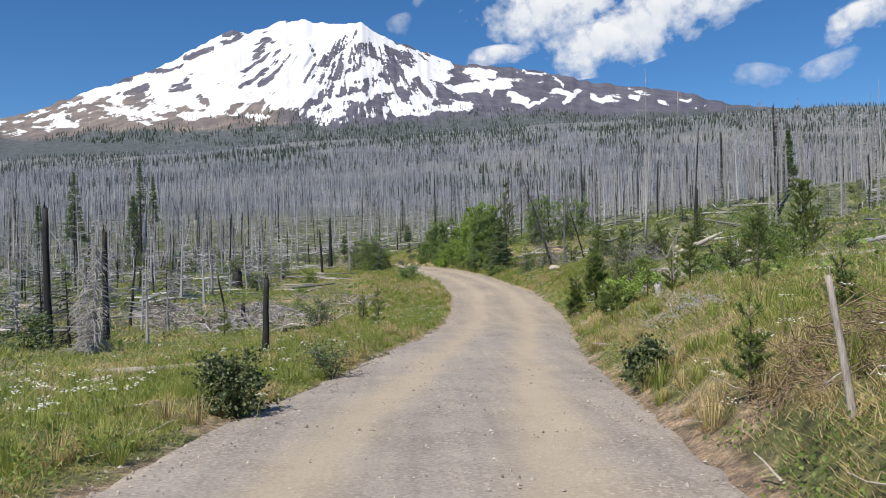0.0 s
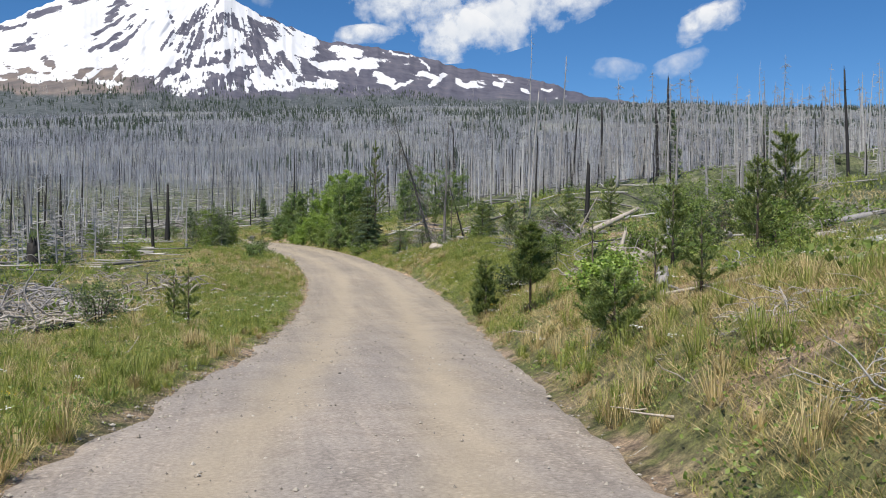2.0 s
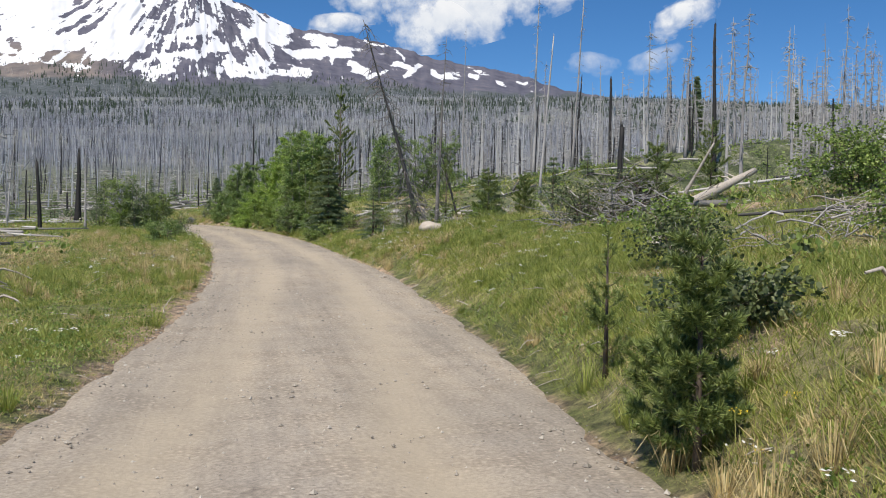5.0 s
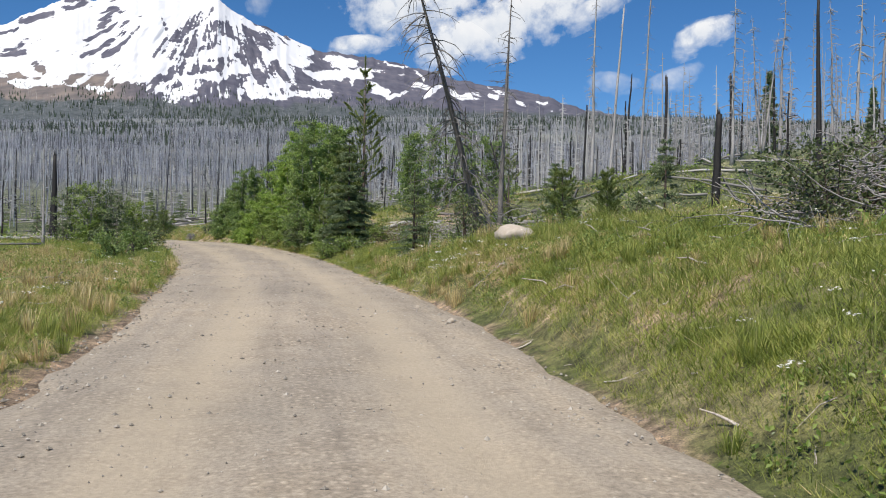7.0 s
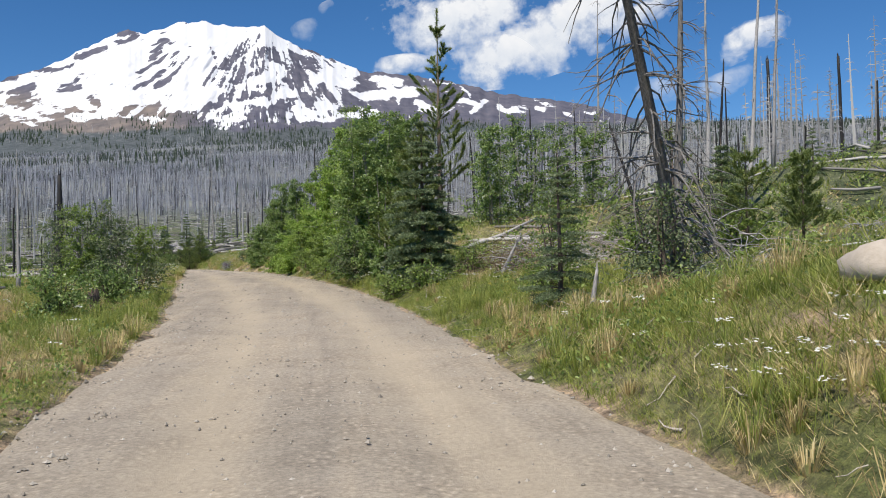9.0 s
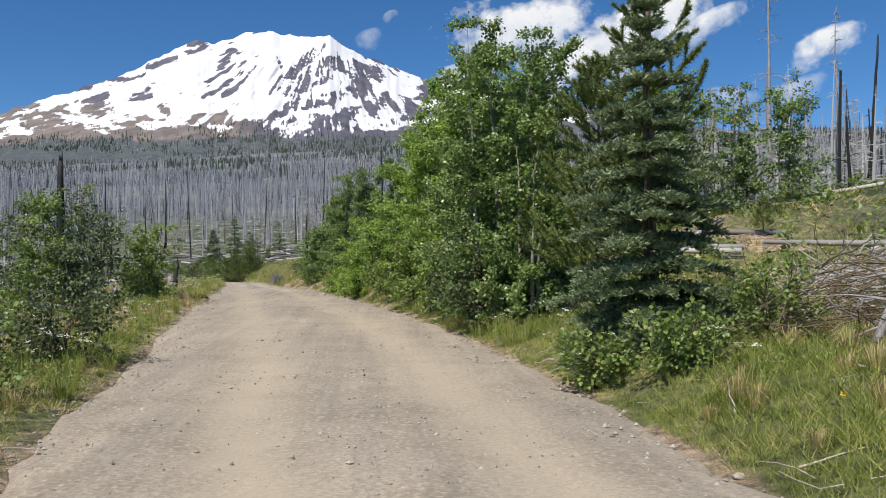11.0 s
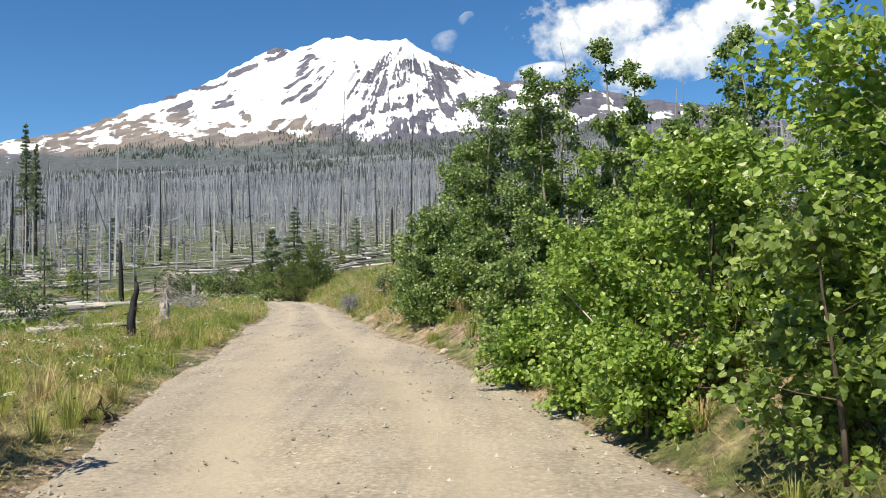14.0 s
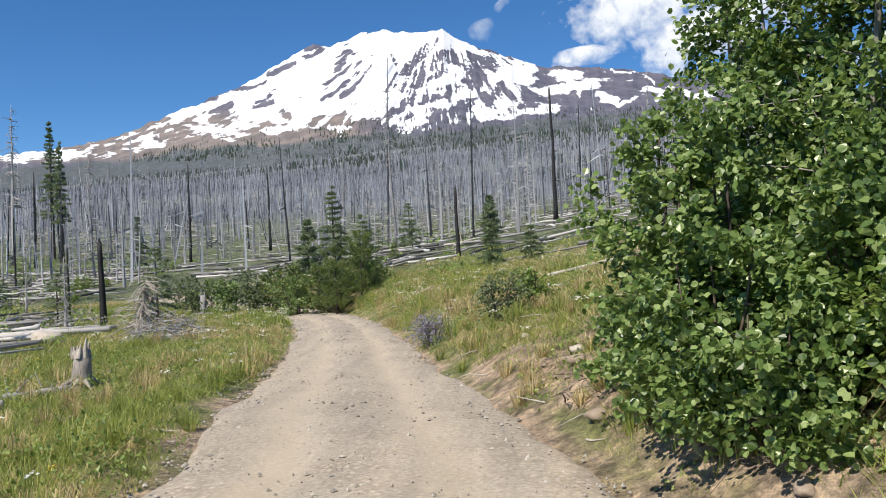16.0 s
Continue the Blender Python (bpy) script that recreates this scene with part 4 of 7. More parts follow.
def fir_tree(x, y, h, w, seed, label, whorls=0, twigs=9, per=7, material=None, name="fir_tree", bare=0.0, density=1.0, needle=0.03, group="", category="tree"):
    """A conifer with flat drooping branches in whorls; bare: share of the stem without branches."""
    rng = np.random.default_rng(seed)
    ob = empty(name, x, y, base_z(x, y))
    wood, crown = Soup(), Soup()
    tube(wood, [(0, 0, -0.1), (0.01, 0, h * 0.3), (0, 0.01, h * 0.7), (0, 0, h)], [0.016 * h + 0.012, 0.012 * h + 0.008, 0.006 * h + 0.004, 0.004], 7)
    whorls = whorls or max(7, int(h * 5))
    P, W = [], []
    for i in range(whorls):
        f = bare + (1 - bare) * (i + rng.uniform(-0.3, 0.3)) / whorls
        f = min(max(f, 0.02), 0.985)
        z = f * h
        reach0 = w * 0.5 * (1 - f) ** 0.85 * (0.75 + 0.25 * min(1, f * 6)) + 0.03
        for b in range(per):
            if rng.random() > density:
                continue
            a = (b + rng.uniform(-0.35, 0.35)) * 6.283 / per + i * 1.1
            reach = reach0 * rng.uniform(0.72, 1.12)
            rise = 0.55 * f - 0.15 + rng.normal() * 0.08
            q = limb(rng, (0, 0, z), (math.cos(a), math.sin(a), rise), reach, 0.30, 4, 0.06)
            tube(wood, q, np.linspace(0.004 + 0.010 * reach, 0.002, 5), 3, False)
            side = np.array([-math.sin(a), math.cos(a), 0])
            n_t = max(3, int(twigs * reach / (w * 0.5) + 2))
            for k in range(n_t):
                g = 0.15 + 0.85 * (k + rng.random()) / n_t
                p = np.array([np.interp(g * 4, range(5), q[:, j]) for j in range(3)])
                fw = unit(q[4] - q[0])
                for sg in (-1, 1):
                    d = unit(fw * 0.8 + side * sg * 0.9 + np.array([0, 0, rng.uniform(-0.25, 0.1)]))
                    ln = (0.32 * reach * (1.05 - 0.65 * g) + 0.035) * rng.uniform(0.7, 1.2)
                    m = max(3, int(ln / (needle * 0.42)))
                    st = np.linspace(0.05, 1, m)[:, None]
                    P.append(p + d * ln * st + np.array([0, 0, -0.12]) * ln * st**2)
                    W.append(np.repeat(d[None], m, 0))
            m = max(4, int(reach / (needle * 0.5)))
            st = np.linspace(0.3, 1, m)
            P.append(np.stack([np.interp(st * 4, range(5), q[:, j]) for j in range(3)], -1))
            W.append(np.repeat(unit(q[4] - q[3])[None], m, 0))
    P, W = np.concatenate(P), np.concatenate(W)
    n = len(P)
    up = np.array([0, 0, 0.5])
    for rep in range(3 if h > 3.5 else 2):
        s = unit(np.cross(W, np.array([0, 0, 1.0]) + rng.normal(size=(n, 3)) * 0.2)) * (-1, 1, 0.2)[rep]
        here = P + rng.normal(size=(n, 3)) * np.array([0.25, 0.25, 0.35]) * needle
        needles(crown, here, W * 0.7 + s * 0.9 + up + rng.normal(size=(n, 3)) * 0.3, needle * rng.uniform(0.8, 1.4, n), 0.26 * needle, rng)
    part("trunk", wood, M_BARK, ob)
    tagged(part("crown", crown, material or M_FIR, ob, smooth=False), kind="stuff")
    return tagged(ob, label, category, group)


def pine_tree(x, y, h, w, seed, label, whorls=0, per=6, needle=0.065, tufts=1.6, name="pine_sapling", bare=0.14, group="", material=None, gaps=0.0, category="sapling", tip=0.42):
    """A young pine: upswept branches that end in brushes of long needles."""
    rng = np.random.default_rng(seed)
    ob = empty(name, x, y, base_z(x, y))
    wood, crown = Soup(), Soup()
    tube(wood, [(0, 0, -0.1), (0.01, 0.01, h * 0.4), (0, 0, h * 0.97)], [0.012 * h + 0.014, 0.008 * h + 0.006, 0.006], 7)
    whorls = max(4, int((whorls or h * 4) * 0.8))
    P, W = [], []

    def brush(q, a0):
        m = int(52 * tufts * max(0.5, np.linalg.norm(q[-1] - q[0]) / 0.22))
        st = a0 + (1 - a0) * rng.random(m) ** 0.55
        k = np.linspace(0, 1, len(q))
        p = np.stack([np.interp(st, k, q[:, j]) for j in range(3)], -1)
        d = unit(q[-1] - q[-2])
        P.append(p)
        W.append(d * 0.75 + rng.normal(size=(m, 3)) * 0.6 + np.array([0, 0, 0.2]))

    for i in range(whorls):
        f = bare + (0.96 - bare) * i / whorls
        for b in range(per):
            if rng.random() < gaps:
                continue
            a = (b + rng.uniform(-0.4, 0.4)) * 6.283 / per + i * 0.9
            f = bare + (0.96 - bare) * max(0.0, i + rng.uniform(-0.45, 0.45)) / whorls
            reach = (w * 0.5 * (1 - f) ** 0.55 * rng.uniform(0.5, 1.3) + 0.05)
            q = limb(rng, (0, 0, f * h), (math.cos(a), math.sin(a), 0.25 + 0.5 * f), reach, -0.5, 4, 0.1)
            tube(wood, q, np.linspace(0.004 + 0.004 * reach, 0.002, 5), 3, False)
            brush(q, tip)
            for k in (1, 2, 3):
                for sg in (-1, 1):
                    if reach < 0.22 or rng.random() < 0.2:
                        continue
                    q2 = limb(rng, q[k], (math.cos(a + sg * 0.8), math.sin(a + sg * 0.8), 0.45), max(0.12, reach * 0.38), -0.4, 2, 0.1)
                    brush(q2, 0.0)
    brush(np.array([(0, 0, h * 0.86), (0, 0, h * 0.93), (0, 0, h)]), 0.0)
    P, W = np.concatenate(P), np.concatenate(W)
    needles(crown, P, W, needle * rng.uniform(0.75, 1.2, len(P)), 0.05 * needle + 0.0018, rng)
    part("trunk", wood, M_BARK, ob)
    tagged(part("crown", crown, material or M_PINE, ob, smooth=False), kind="stuff")
    return tagged(ob, label, category, group)


# ---- right verge and hillside, in driving order ----
brush_pile(23.15, 14.2, 1.5, 0.75, 380, M_STRAW_ROOT, 3, "tangle of dry exposed roots on the cut bank", "root_wad", 0.007)
dead_tree(22.52, 12.9, 0.95, 0.034, M_PALE, "short bleached broken limb standing on the bank", 5, (-0.12, 0.1), 2, 0.2, name="broken_limb")
broadleaf(22.6, 18.4, 0.55, 0.6, 11, 5, 0.05, 2600, M_DARK_SHRUB, M_BARK, "shrub", "small dark green leafy shrub at the gravel edge", "shrub", spire=0.3)
pine_tree(22.5, 14.7, 0.95, 0.4, 12, "thin young green pine on the bank", 5)
pine_tree(24.3, 16.6, 0.7, 0.4, 13, "small young pine among dry grass", 4)
pine_tree(26.9, 25.4, 0.95, 0.4, 14, "small young pine among dry grass", 4)
pine_tree(26.0, 28.6, 1.15, 0.55, 15, "young green pine on the bank", 5)
pine_tree(24.9, 29.9, 1.45, 0.6, 16, "slender young green pine beside the road", 6)
broadleaf(26.7, 33.6, 0.62, 1.15, 17, 8, 0.058, 3200, M_ASPEN, M_BARK, "shrub", "bright green thimbleberry shrub on the bank", "shrub", spire=0.3)
broadleaf(24.95, 29.6, 0.72, 0.95, 18, 8, 0.0545, 3000, M_ASPEN, M_BARK, "shrub", "bright green thimbleberry shrub on the bank", "shrub", spire=0.3)
pine_tree(25.3, 34.4, 1.85, 1.15, 19, "bushy young green pine on the road bank", 10, 7, 0.085, 1.6, bare=0.3)
pine_tree(25.5, 38.9, 1.7, 0.75, 20, "slender young pine beside the road", 9, 6, 0.075, 2.2)
pine_tree(25.55, 39.3, 1.0, 0.95, 21, "low dark young pine beside the road", 7, 7, 0.075, 2.2, bare=0.03)
pine_tree(26.1, 41.8, 1.5, 0.55, 22, "slender young pine beside the road", 6, 5)
pine_tree(28.2, 34.0, 1.9, 0.9, 23, "young green pine on the slope", 8, 6)
pine_tree(31.0, 35.5, 2.3, 1.2, 24, "bushy young green pine on the slope", 9, 7)
pine_tree(36.6, 58.0, 2.5, 1.3, 25, "young green pine on the slope", 9, 6)
broadleaf(31.5, 39.0, 1.3, 1.6, 26, 5, 0.05, 2600, M_SHRUB, M_BARK, "shrub", "green leafy shrub on the slope", "shrub", spire=0.3)
broadleaf(38.5, 53.5, 1.6, 3.6, 27, 9, 0.07, 5200, M_SHRUB, M_BARK, "shrub", "broad green leafy shrub on the slope", "shrub", spire=0.3)
brush_pile(28.7, 39.1, 1.9, 1.0, 130, M_PALE, 28, "grey upturned root wad of a fallen tree", "root_wad", 0.032)
log_thing(31.4, 40.7, 6.4, 0.21, 31, M_PALE, 29, 0.15, 6, "large bleached fallen log with its root wad", 0.9)
log_thing(31.0, 41.6, 4.2, 0.12, 24, M_GREY, 33, 0.25, 7, "splintered grey fallen log beside a root wad", 0.9)
brush_pile(28.6, 37.8, 1.9, 0.8, 110, M_PALE, 34, "bleached splintered branches in front of a fallen log", "brush_pile", 0.016)
pine_tree(34.7, 40.2, 3.4, 1.9, 35, "tall bushy green pine on the slope", 11, 6, 0.10, 1.2)
pine_tree(24.15, 27.2, 0.85, 0.95, 36, "low bushy green pine at the bank foot", 6, 7, 0.075, 1.2)
pine_tree(25.45, 28.9, 0.95, 0.35, 37, "slender young green pine on the bank", 6)
stump_thing(25.75, 30.3, 0.33, 0.08, M_GREY, 38, "small grey broken stump on the bank")
stump_thing(26.0, 29.8, 0.36, 0.10, M_GREY, 39, "small grey broken stump on the bank")
log_thing(26.4, 29.2, 1.5, 0.03, -40, M_PALE, 58, 0.05, 1, "thin bleached log lying on the bank")
brush_pile(28.2, 31.4, 0.9, 0.5, 60, M_GREY, 68, "heap of dry branches on the slope", "brush_pile", 0.012)
brush_pile(24.5, 27.9, 0.8, 0.4, 110, M_PALE, 69, "heap of dry twigs and straw on the bank", "brush_pile", 0.005)
brush_pile(24.3, 22.0, 1.4, 0.55, 150, M_GREY, 55, "tangle of dry roots on the cut bank", "root_wad", 0.008)
brush_pile(25.0, 25.2, 1.2, 0.4, 90, M_PALE, 56, "dry branches and straw on the bank", "brush_pile", 0.008)
dead_tree(29.0, 39.0, 1.1, 0.10, M_PALE, "bleached curved root stub", 30, (0.35, 0.1), 4, 0.4, name="root_stub")
stump_thing(35.2, 48.6, 0.85, 0.17, M_GREY, 31, "bleached grey broken stump on the slope")
log_thing(37.8, 49.5, 4.6, 0.19, 20, M_PALE, 32, 0.3, 6)
for i, (x, y, length, r, turn) in enumerate(((47, 78, 9.5, 0.27, 24), (43, 70, 7, 0.2, -12), (40, 62, 6, 0.2, 32), (46, 62, 7.5, 0.2, 8), (35, 66, 5.5, 0.18, -5), (45.5, 75, 5.5, 0.15, 12), (49.5, 71, 7, 0.17, 22),
                                          (50, 66, 7, 0.2, -25), (30, 48, 3.5, 0.12, 60), (33, 33, 3.6, 0.12, 10), (29, 28, 3, 0.09, -35), (36, 40, 5, 0.16, 35), (41, 45, 6, 0.2, 12))):
    log_thing(x, y, length * 0.75, r * 0.75, turn * 1.3, M_PALE if i % 3 else M_GREY, 40 + i, 0.0, 6)
for i, (x, y, h, w) in enumerate(((30.6, 37.6, 0.9, 1.5), (33.2, 38.6, 1.1, 1.9), (29.4, 35.4, 0.7, 1.2), (35.2, 45.0, 1.2, 2.1), (27.7, 36.2, 0.6, 1.0), (32.4, 44.8, 0.9, 1.7), (29.0, 45.6, 0.8, 1.4), (31.0, 49.5, 0.8, 1.6), (37.5, 47.6, 1.1, 2.2), (26.8, 40.6, 0.6, 1.1))):
    broadleaf(x, y, h, w, 560 + i, 6, 0.055, 2000, M_DARK_SHRUB if i % 3 == 0 else M_SHRUB, M_BARK, "shrub", "green shrub among fallen timber", "shrub", 0.0, 0.3, "shrubs among timber")
boulder(28.4, 60.8, 0.85, 0.36, 60, "pale sandy boulder in the roadside grass")
brush_pile(32.2, 55.2, 3.8, 1.4, 330, M_GREY, 61, "heap of dead branches and roots", "brush_pile", 0.015)
brush_pile(33.0, 55.8, 3.0, 1.2, 120, M_BARK, 57, "heap of dark dead branches and roots", "brush_pile", 0.02)
broadleaf(31.4, 55.2, 1.0, 2.2, 62, 6, 0.05, 2600, M_DARK_SHRUB, M_BARK, "shrub", "dark green shrub growing through dead branches", "shrub", spire=0.25)
broadleaf(33.0, 56.2, 1.2, 2.3, 63, 6, 0.05, 2300, M_DARK_SHRUB, M_BARK, "shrub", "dark green shrub growing through dead branches", "shrub", spire=0.25)
dead_tree(33.4, 54.4, 1.9, 0.06, M_PALE, "bleached forked branch standing in a brush heap", 64, (0.9, -0.5), 5, 0.7, 0.2)
# Black colour holds a dark log together with the shade under it.
log_thing(30.8, 58.0, 3.4, 0.07, -70, M_CHAR, 620, 0.0, 5, "fallen log in deep grass, darkened to hold the shade beneath")
log_thing(36.4, 57.0, 3.4, 0.17, 28, M_PALE, 65, 0.7, 5)
brush_pile(33.6, 47.5, 1.5, 0.6, 60, M_PALE, 66, "small heap of dry branches in the grass", "brush_pile", 0.016)
brush_pile(29.4, 57.0, 0.8, 0.3, 26, M_PALE, 67, "few dry sticks lying in the grass", "brush_pile", 0.012)
dead_tree(29.3, 66.9, 7.6, 0.12, M_GREY_SHADED, "leaning dead tree with long drooping dry branches", 70, (-2.9, -2.9), 120, 1.6, 2.2, 0.12, False)
brush_pile(29.6, 66.6, 2.3, 1.6, 130, M_GREY, 71, "dry grey branches at the foot of a dead tree", "brush_pile", 0.014)
dead_tree(30.62, 70.16, 8.4, 0.10, M_GREY_SHADED, "brown-grey dead tree thick with short dry branches", 72, (0.3, 0.0), 70, 1.0, 0.8, 0.15, False)
fir_tree(34.4, 76.0, 2.9, 1.9, 73, "small dark green young fir", 13, 8, 6, needle=0.07)
fir_tree(35.4, 77.6, 2.5, 1.7, 74, "small dark green young fir", 12, 8, 6, needle=0.07)
pine_tree(36.3, 75.4, 2.5, 1.7, 75, "round bushy light green pine", 9, 7, 0.09, 1.3)
dead_tree(44.1, 81.4, 5.0, 0.22, M_CHAR, "charred black broken trunk", 76, (0.1, 0), 0)
dead_tree(54.2, 88.3, 10.4, 0.19, M_CHAR, "tall charred black bare trunk", 77, (-0.1, 0), 5, 0.4)
dead_tree(46.5, 95.0, 12.8, 0.09, M_GREY, "tall thin grey dead tree", 78, (0.5, 0), 60, 0.8)
dead_tree(44.4, 98.0, 17.0, 0.12, M_GREY, "very tall grey dead tree trunk", 79, (0.2, 0), 60, 0.9, broken=False)
dead_tree(39.5, 101.0, 13.5, 0.11, M_GREY, "tall grey dead tree with ragged branches", 80, (0.1, 0), 40, 0.9, broken=False)
dead_tree(41.5, 88.0, 10.6, 0.10, M_GREY, "tall leaning charred tree trunk", 81, (0.7, 0), 8, 0.6)
dead_tree(52.2, 69.2, 2.4, 0.19, M_CHAR, "short charred trunk on the hill", 82, (0, 0), 0)
dead_tree(48.5, 78.5, 1.4, 0.15, M_CHAR, "short leaning charred tree trunk", 83, (0.6, 0), 0)
stump_thing(57, 71, 0.9, 0.3, M_GREY, 84, "grey cut-off stump on the hill")
dead_tree(27.6, 66.1, 0.5, 0.05, M_GREY, "dry dead twig standing in grass", 85, (0.1, 0), 4, 0.3)
fir_tree(27.4, 66.9, 2.3, 1.3, 86, "young dark fir beside the road", 13, 9, 7, needle=0.03)
broadleaf(28.7, 66.0, 1.5, 1.6, 87, 6, 0.045, 3200, M_WILLOW, M_BARK, "shrub", "dull green roadside willow shrub", "shrub", spire=0.35)
broadleaf(28.0, 69.0, 1.6, 1.7, 88, 6, 0.045, 3400, M_SHRUB, M_BARK, "shrub", "dull green roadside shrub", "shrub", spire=0.35)
brush_pile(28.6, 75.6, 2.4, 1.1, 420, M_STRAW_ROOT, 89, "tangled dry crown of a fallen tree", "brush_pile", 0.009)
brush_pile(29.9, 76.6, 3.4, 0.9, 330, M_GREY, 93, "bleached branches strewn over the clearing", "brush_pile", 0.012)
brush_pile(31.6, 78.6, 3.6, 0.9, 260, M_PALE, 94, "bleached branches strewn over the clearing", "brush_pile", 0.014)
log_thing(28.4, 77.6, 1.9, 0.045, 4, M_PALE, 90, 0.05, 3, "thin bleached log lying across the clearing")
log_thing(29.3, 73.9, 1.1, 0.05, -12, M_PALE, 95, 0.05, 2, "short bleached log lying in the grass")
dead_tree(28.1, 74.5, 1.0, 0.055, M_GREY, "bleached forked trunk of a fallen tree", 96, (0.6, 0.2), 26, 0.9, 0.3, 0.3, twig=1.5)
dead_tree(34.2, 80.6, 3.9, 0.075, M_CHAR, "charred leaning trunk with black branches", 91, (-1.0, 0.5), 24, 0.8, 0.7)
pine_tree(31.6, 72.6, 3.2, 1.5, 92, "young pine at the clearing's edge", 9, 5, 0.08, 1.0, gaps=0.3)
log_thing(35.5, 84.5, 3.0, 0.16, 10, M_PALE, 97, 0.2, 3, "thick bleached log lying on the slope")
broadleaf(27.6, 75.4, 0.8, 1.0, 98, 6, 0.045, 2000, M_SHRUB, M_BARK, "shrub", "dull green shrub beside dead branches", "shrub", spire=0.3)
broadleaf(27.0, 77.4, 0.9, 1.1, 99, 6, 0.045, 2200, M_SHRUB, M_BARK, "shrub", "dull green shrub beside dead branches", "shrub", spire=0.3)

# ---- the roadside grove ----
broadleaf(25.75, 75.6, 0.45, 0.9, 103, 7, 0.05, 1300, M_SHRUB, M_BARK, "shrub", "low green weeds under a fir", "shrub", spire=0.2)
broadleaf(26.4, 74.9, 0.5, 1.0, 104, 7, 0.05, 1400, M_SHRUB, M_BARK, "shrub", "low green weeds under a fir", "shrub", spire=0.2)
fir_tree(26.6, 76.6, 4.3, 2.6, 100, "full blue-green fir standing beside the road", 17, 15, 9, needle=0.055)
pine_tree(27.4, 79.0, 7.5, 2.7, 101, "tall sparse pine with tufted branches", 16, 4, 0.085, 2.6, "pine_tree", 0.3, gaps=0.34, tip=0.62, category="tree")
pine_tree(26.75, 79.4, 3.9, 2.8, 102, "spreading pine with low tufted boughs", 10, 8, 0.085, 2.1, "pine_tree", 0.12, tip=0.35, category="tree")
ASPENS = ((25.9, 80.9, 3.6, 1.6, 3), (25.4, 82.1, 5.4, 1.9, 4), (26.5, 83.0, 5.0, 2.3, 3), (25.3, 83.8, 4.2, 1.9, 4), (25.3, 85.4, 5.2, 2.2, 4), (26.5, 86.0, 5.4, 2.4, 3), (24.9, 87.3, 4.4, 2.0, 4), (24.7, 89.1, 5.0, 2.2, 4), (26.0, 88.8, 5.2, 2.4, 3),
          (24.2, 90.7, 3.6, 1.8, 4), (25.6, 91.4, 4.0, 1.8, 3), (27.2, 90.8, 4.6, 2.2, 3))
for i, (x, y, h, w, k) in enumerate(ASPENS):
    # Leaf copy switches along the row, holding dimmer and brighter light in colour.
    broadleaf(x, y, h, w, 110 + i, k, 0.056, int(6200 + 1750 * h * w ** 0.7), M_ASPEN if y > 84.5 else M_LEAF_DIM, M_ASPEN_BARK, "aspen_tree", "young aspen thick with fluttering green leaves", "tree", 0.0, 0.5, "roadside aspens")
SPIRES = ((21.85, 103.4, 4.1, 2.3, 5), (21.6, 104.3, 3.2, 1.6, 4), (23.15, 101.0, 4.6, 1.35, 4), (22.85, 100.1, 1.2, 1.1, 3), (24.15, 99.9, 4.3, 0.95, 2), (24.9, 98.7, 3.0, 0.8, 2), (25.4, 97.5, 3.4, 1.1, 3), (22.9, 103.9, 3.4, 1.4, 3), (24.3, 102.4, 3.0, 1.2, 3), (26.6, 96.6, 3.0, 1.4, 3), (25.8, 100.4, 2.8, 1.2, 3))
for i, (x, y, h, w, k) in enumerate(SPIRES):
    broadleaf(x, y, h, w, 125 + i, k, 0.054, int(3400 + 2200 * h * w ** 0.8), M_LEAF_DIM, M_ASPEN_BARK, "aspen_tree", "slender young aspen on top of the cut bank", "tree", 0.0, 0.5, "bank-top aspens")
for i, (x, y, h, w) in enumerate(((25.2, 81.6, 1.2, 1.2), (25.1, 83.3, 1.4, 1.4), (24.7, 85.2, 1.4, 1.5), (24.4, 87.0, 1.4, 1.5), (24.0, 88.8, 1.4, 1.4), (23.6, 90.5, 1.3, 1.3), (23.0, 93.9, 1.7, 1.5), (24.0, 94.6, 1.8, 1.6), (23.4, 92.5, 1.8, 1.5), (22.75, 94.9, 1.4, 1.1), (23.5, 95.6, 1.2, 1.2), (25.6, 94.6, 1.8, 1.5),
                                   (22.85, 92.5, 0.8, 1.0), (22.55, 93.7, 0.7, 0.9), (22.2, 95.5, 0.7, 0.9), (22.1, 97.9, 0.45, 0.6), (20.72, 102.75, 1.35, 1.15), (20.85, 103.6, 2.0, 1.5), (21.0, 102.2, 0.9, 0.9), (20.95, 103.3, 2.0, 1.0), (21.6, 102.5, 1.5, 1.3), (22.2, 97.0, 1.05, 0.9), (23.0, 97.6, 0.55, 0.7), (22.5, 99.4, 0.55, 0.8), (23.6, 99.0, 0.6, 0.9), (22.0, 101.4, 1.3, 1.2), (24.4, 96.2, 1.5, 1.3), (23.0, 95.2, 0.8, 0.9))):
    # Bright leaf from 92 to 96, dim copy beyond: lighting put into colour.
    broadleaf(x, y, h, w, 140 + i, 5, 0.055 if y < 92 or y > 96 else 0.048, int((2100 if y < 92 or y > 96 else 4600) + 2600 * h), (M_DARK_SHRUB if i < 2 else M_SHRUB) if y < 92 else M_ASPEN if y < 96 else M_LEAF_DIM, M_BARK, "shrub", "leafy green shrub under the aspens", "shrub", 0.0, 0.3, "roadside shrubs")
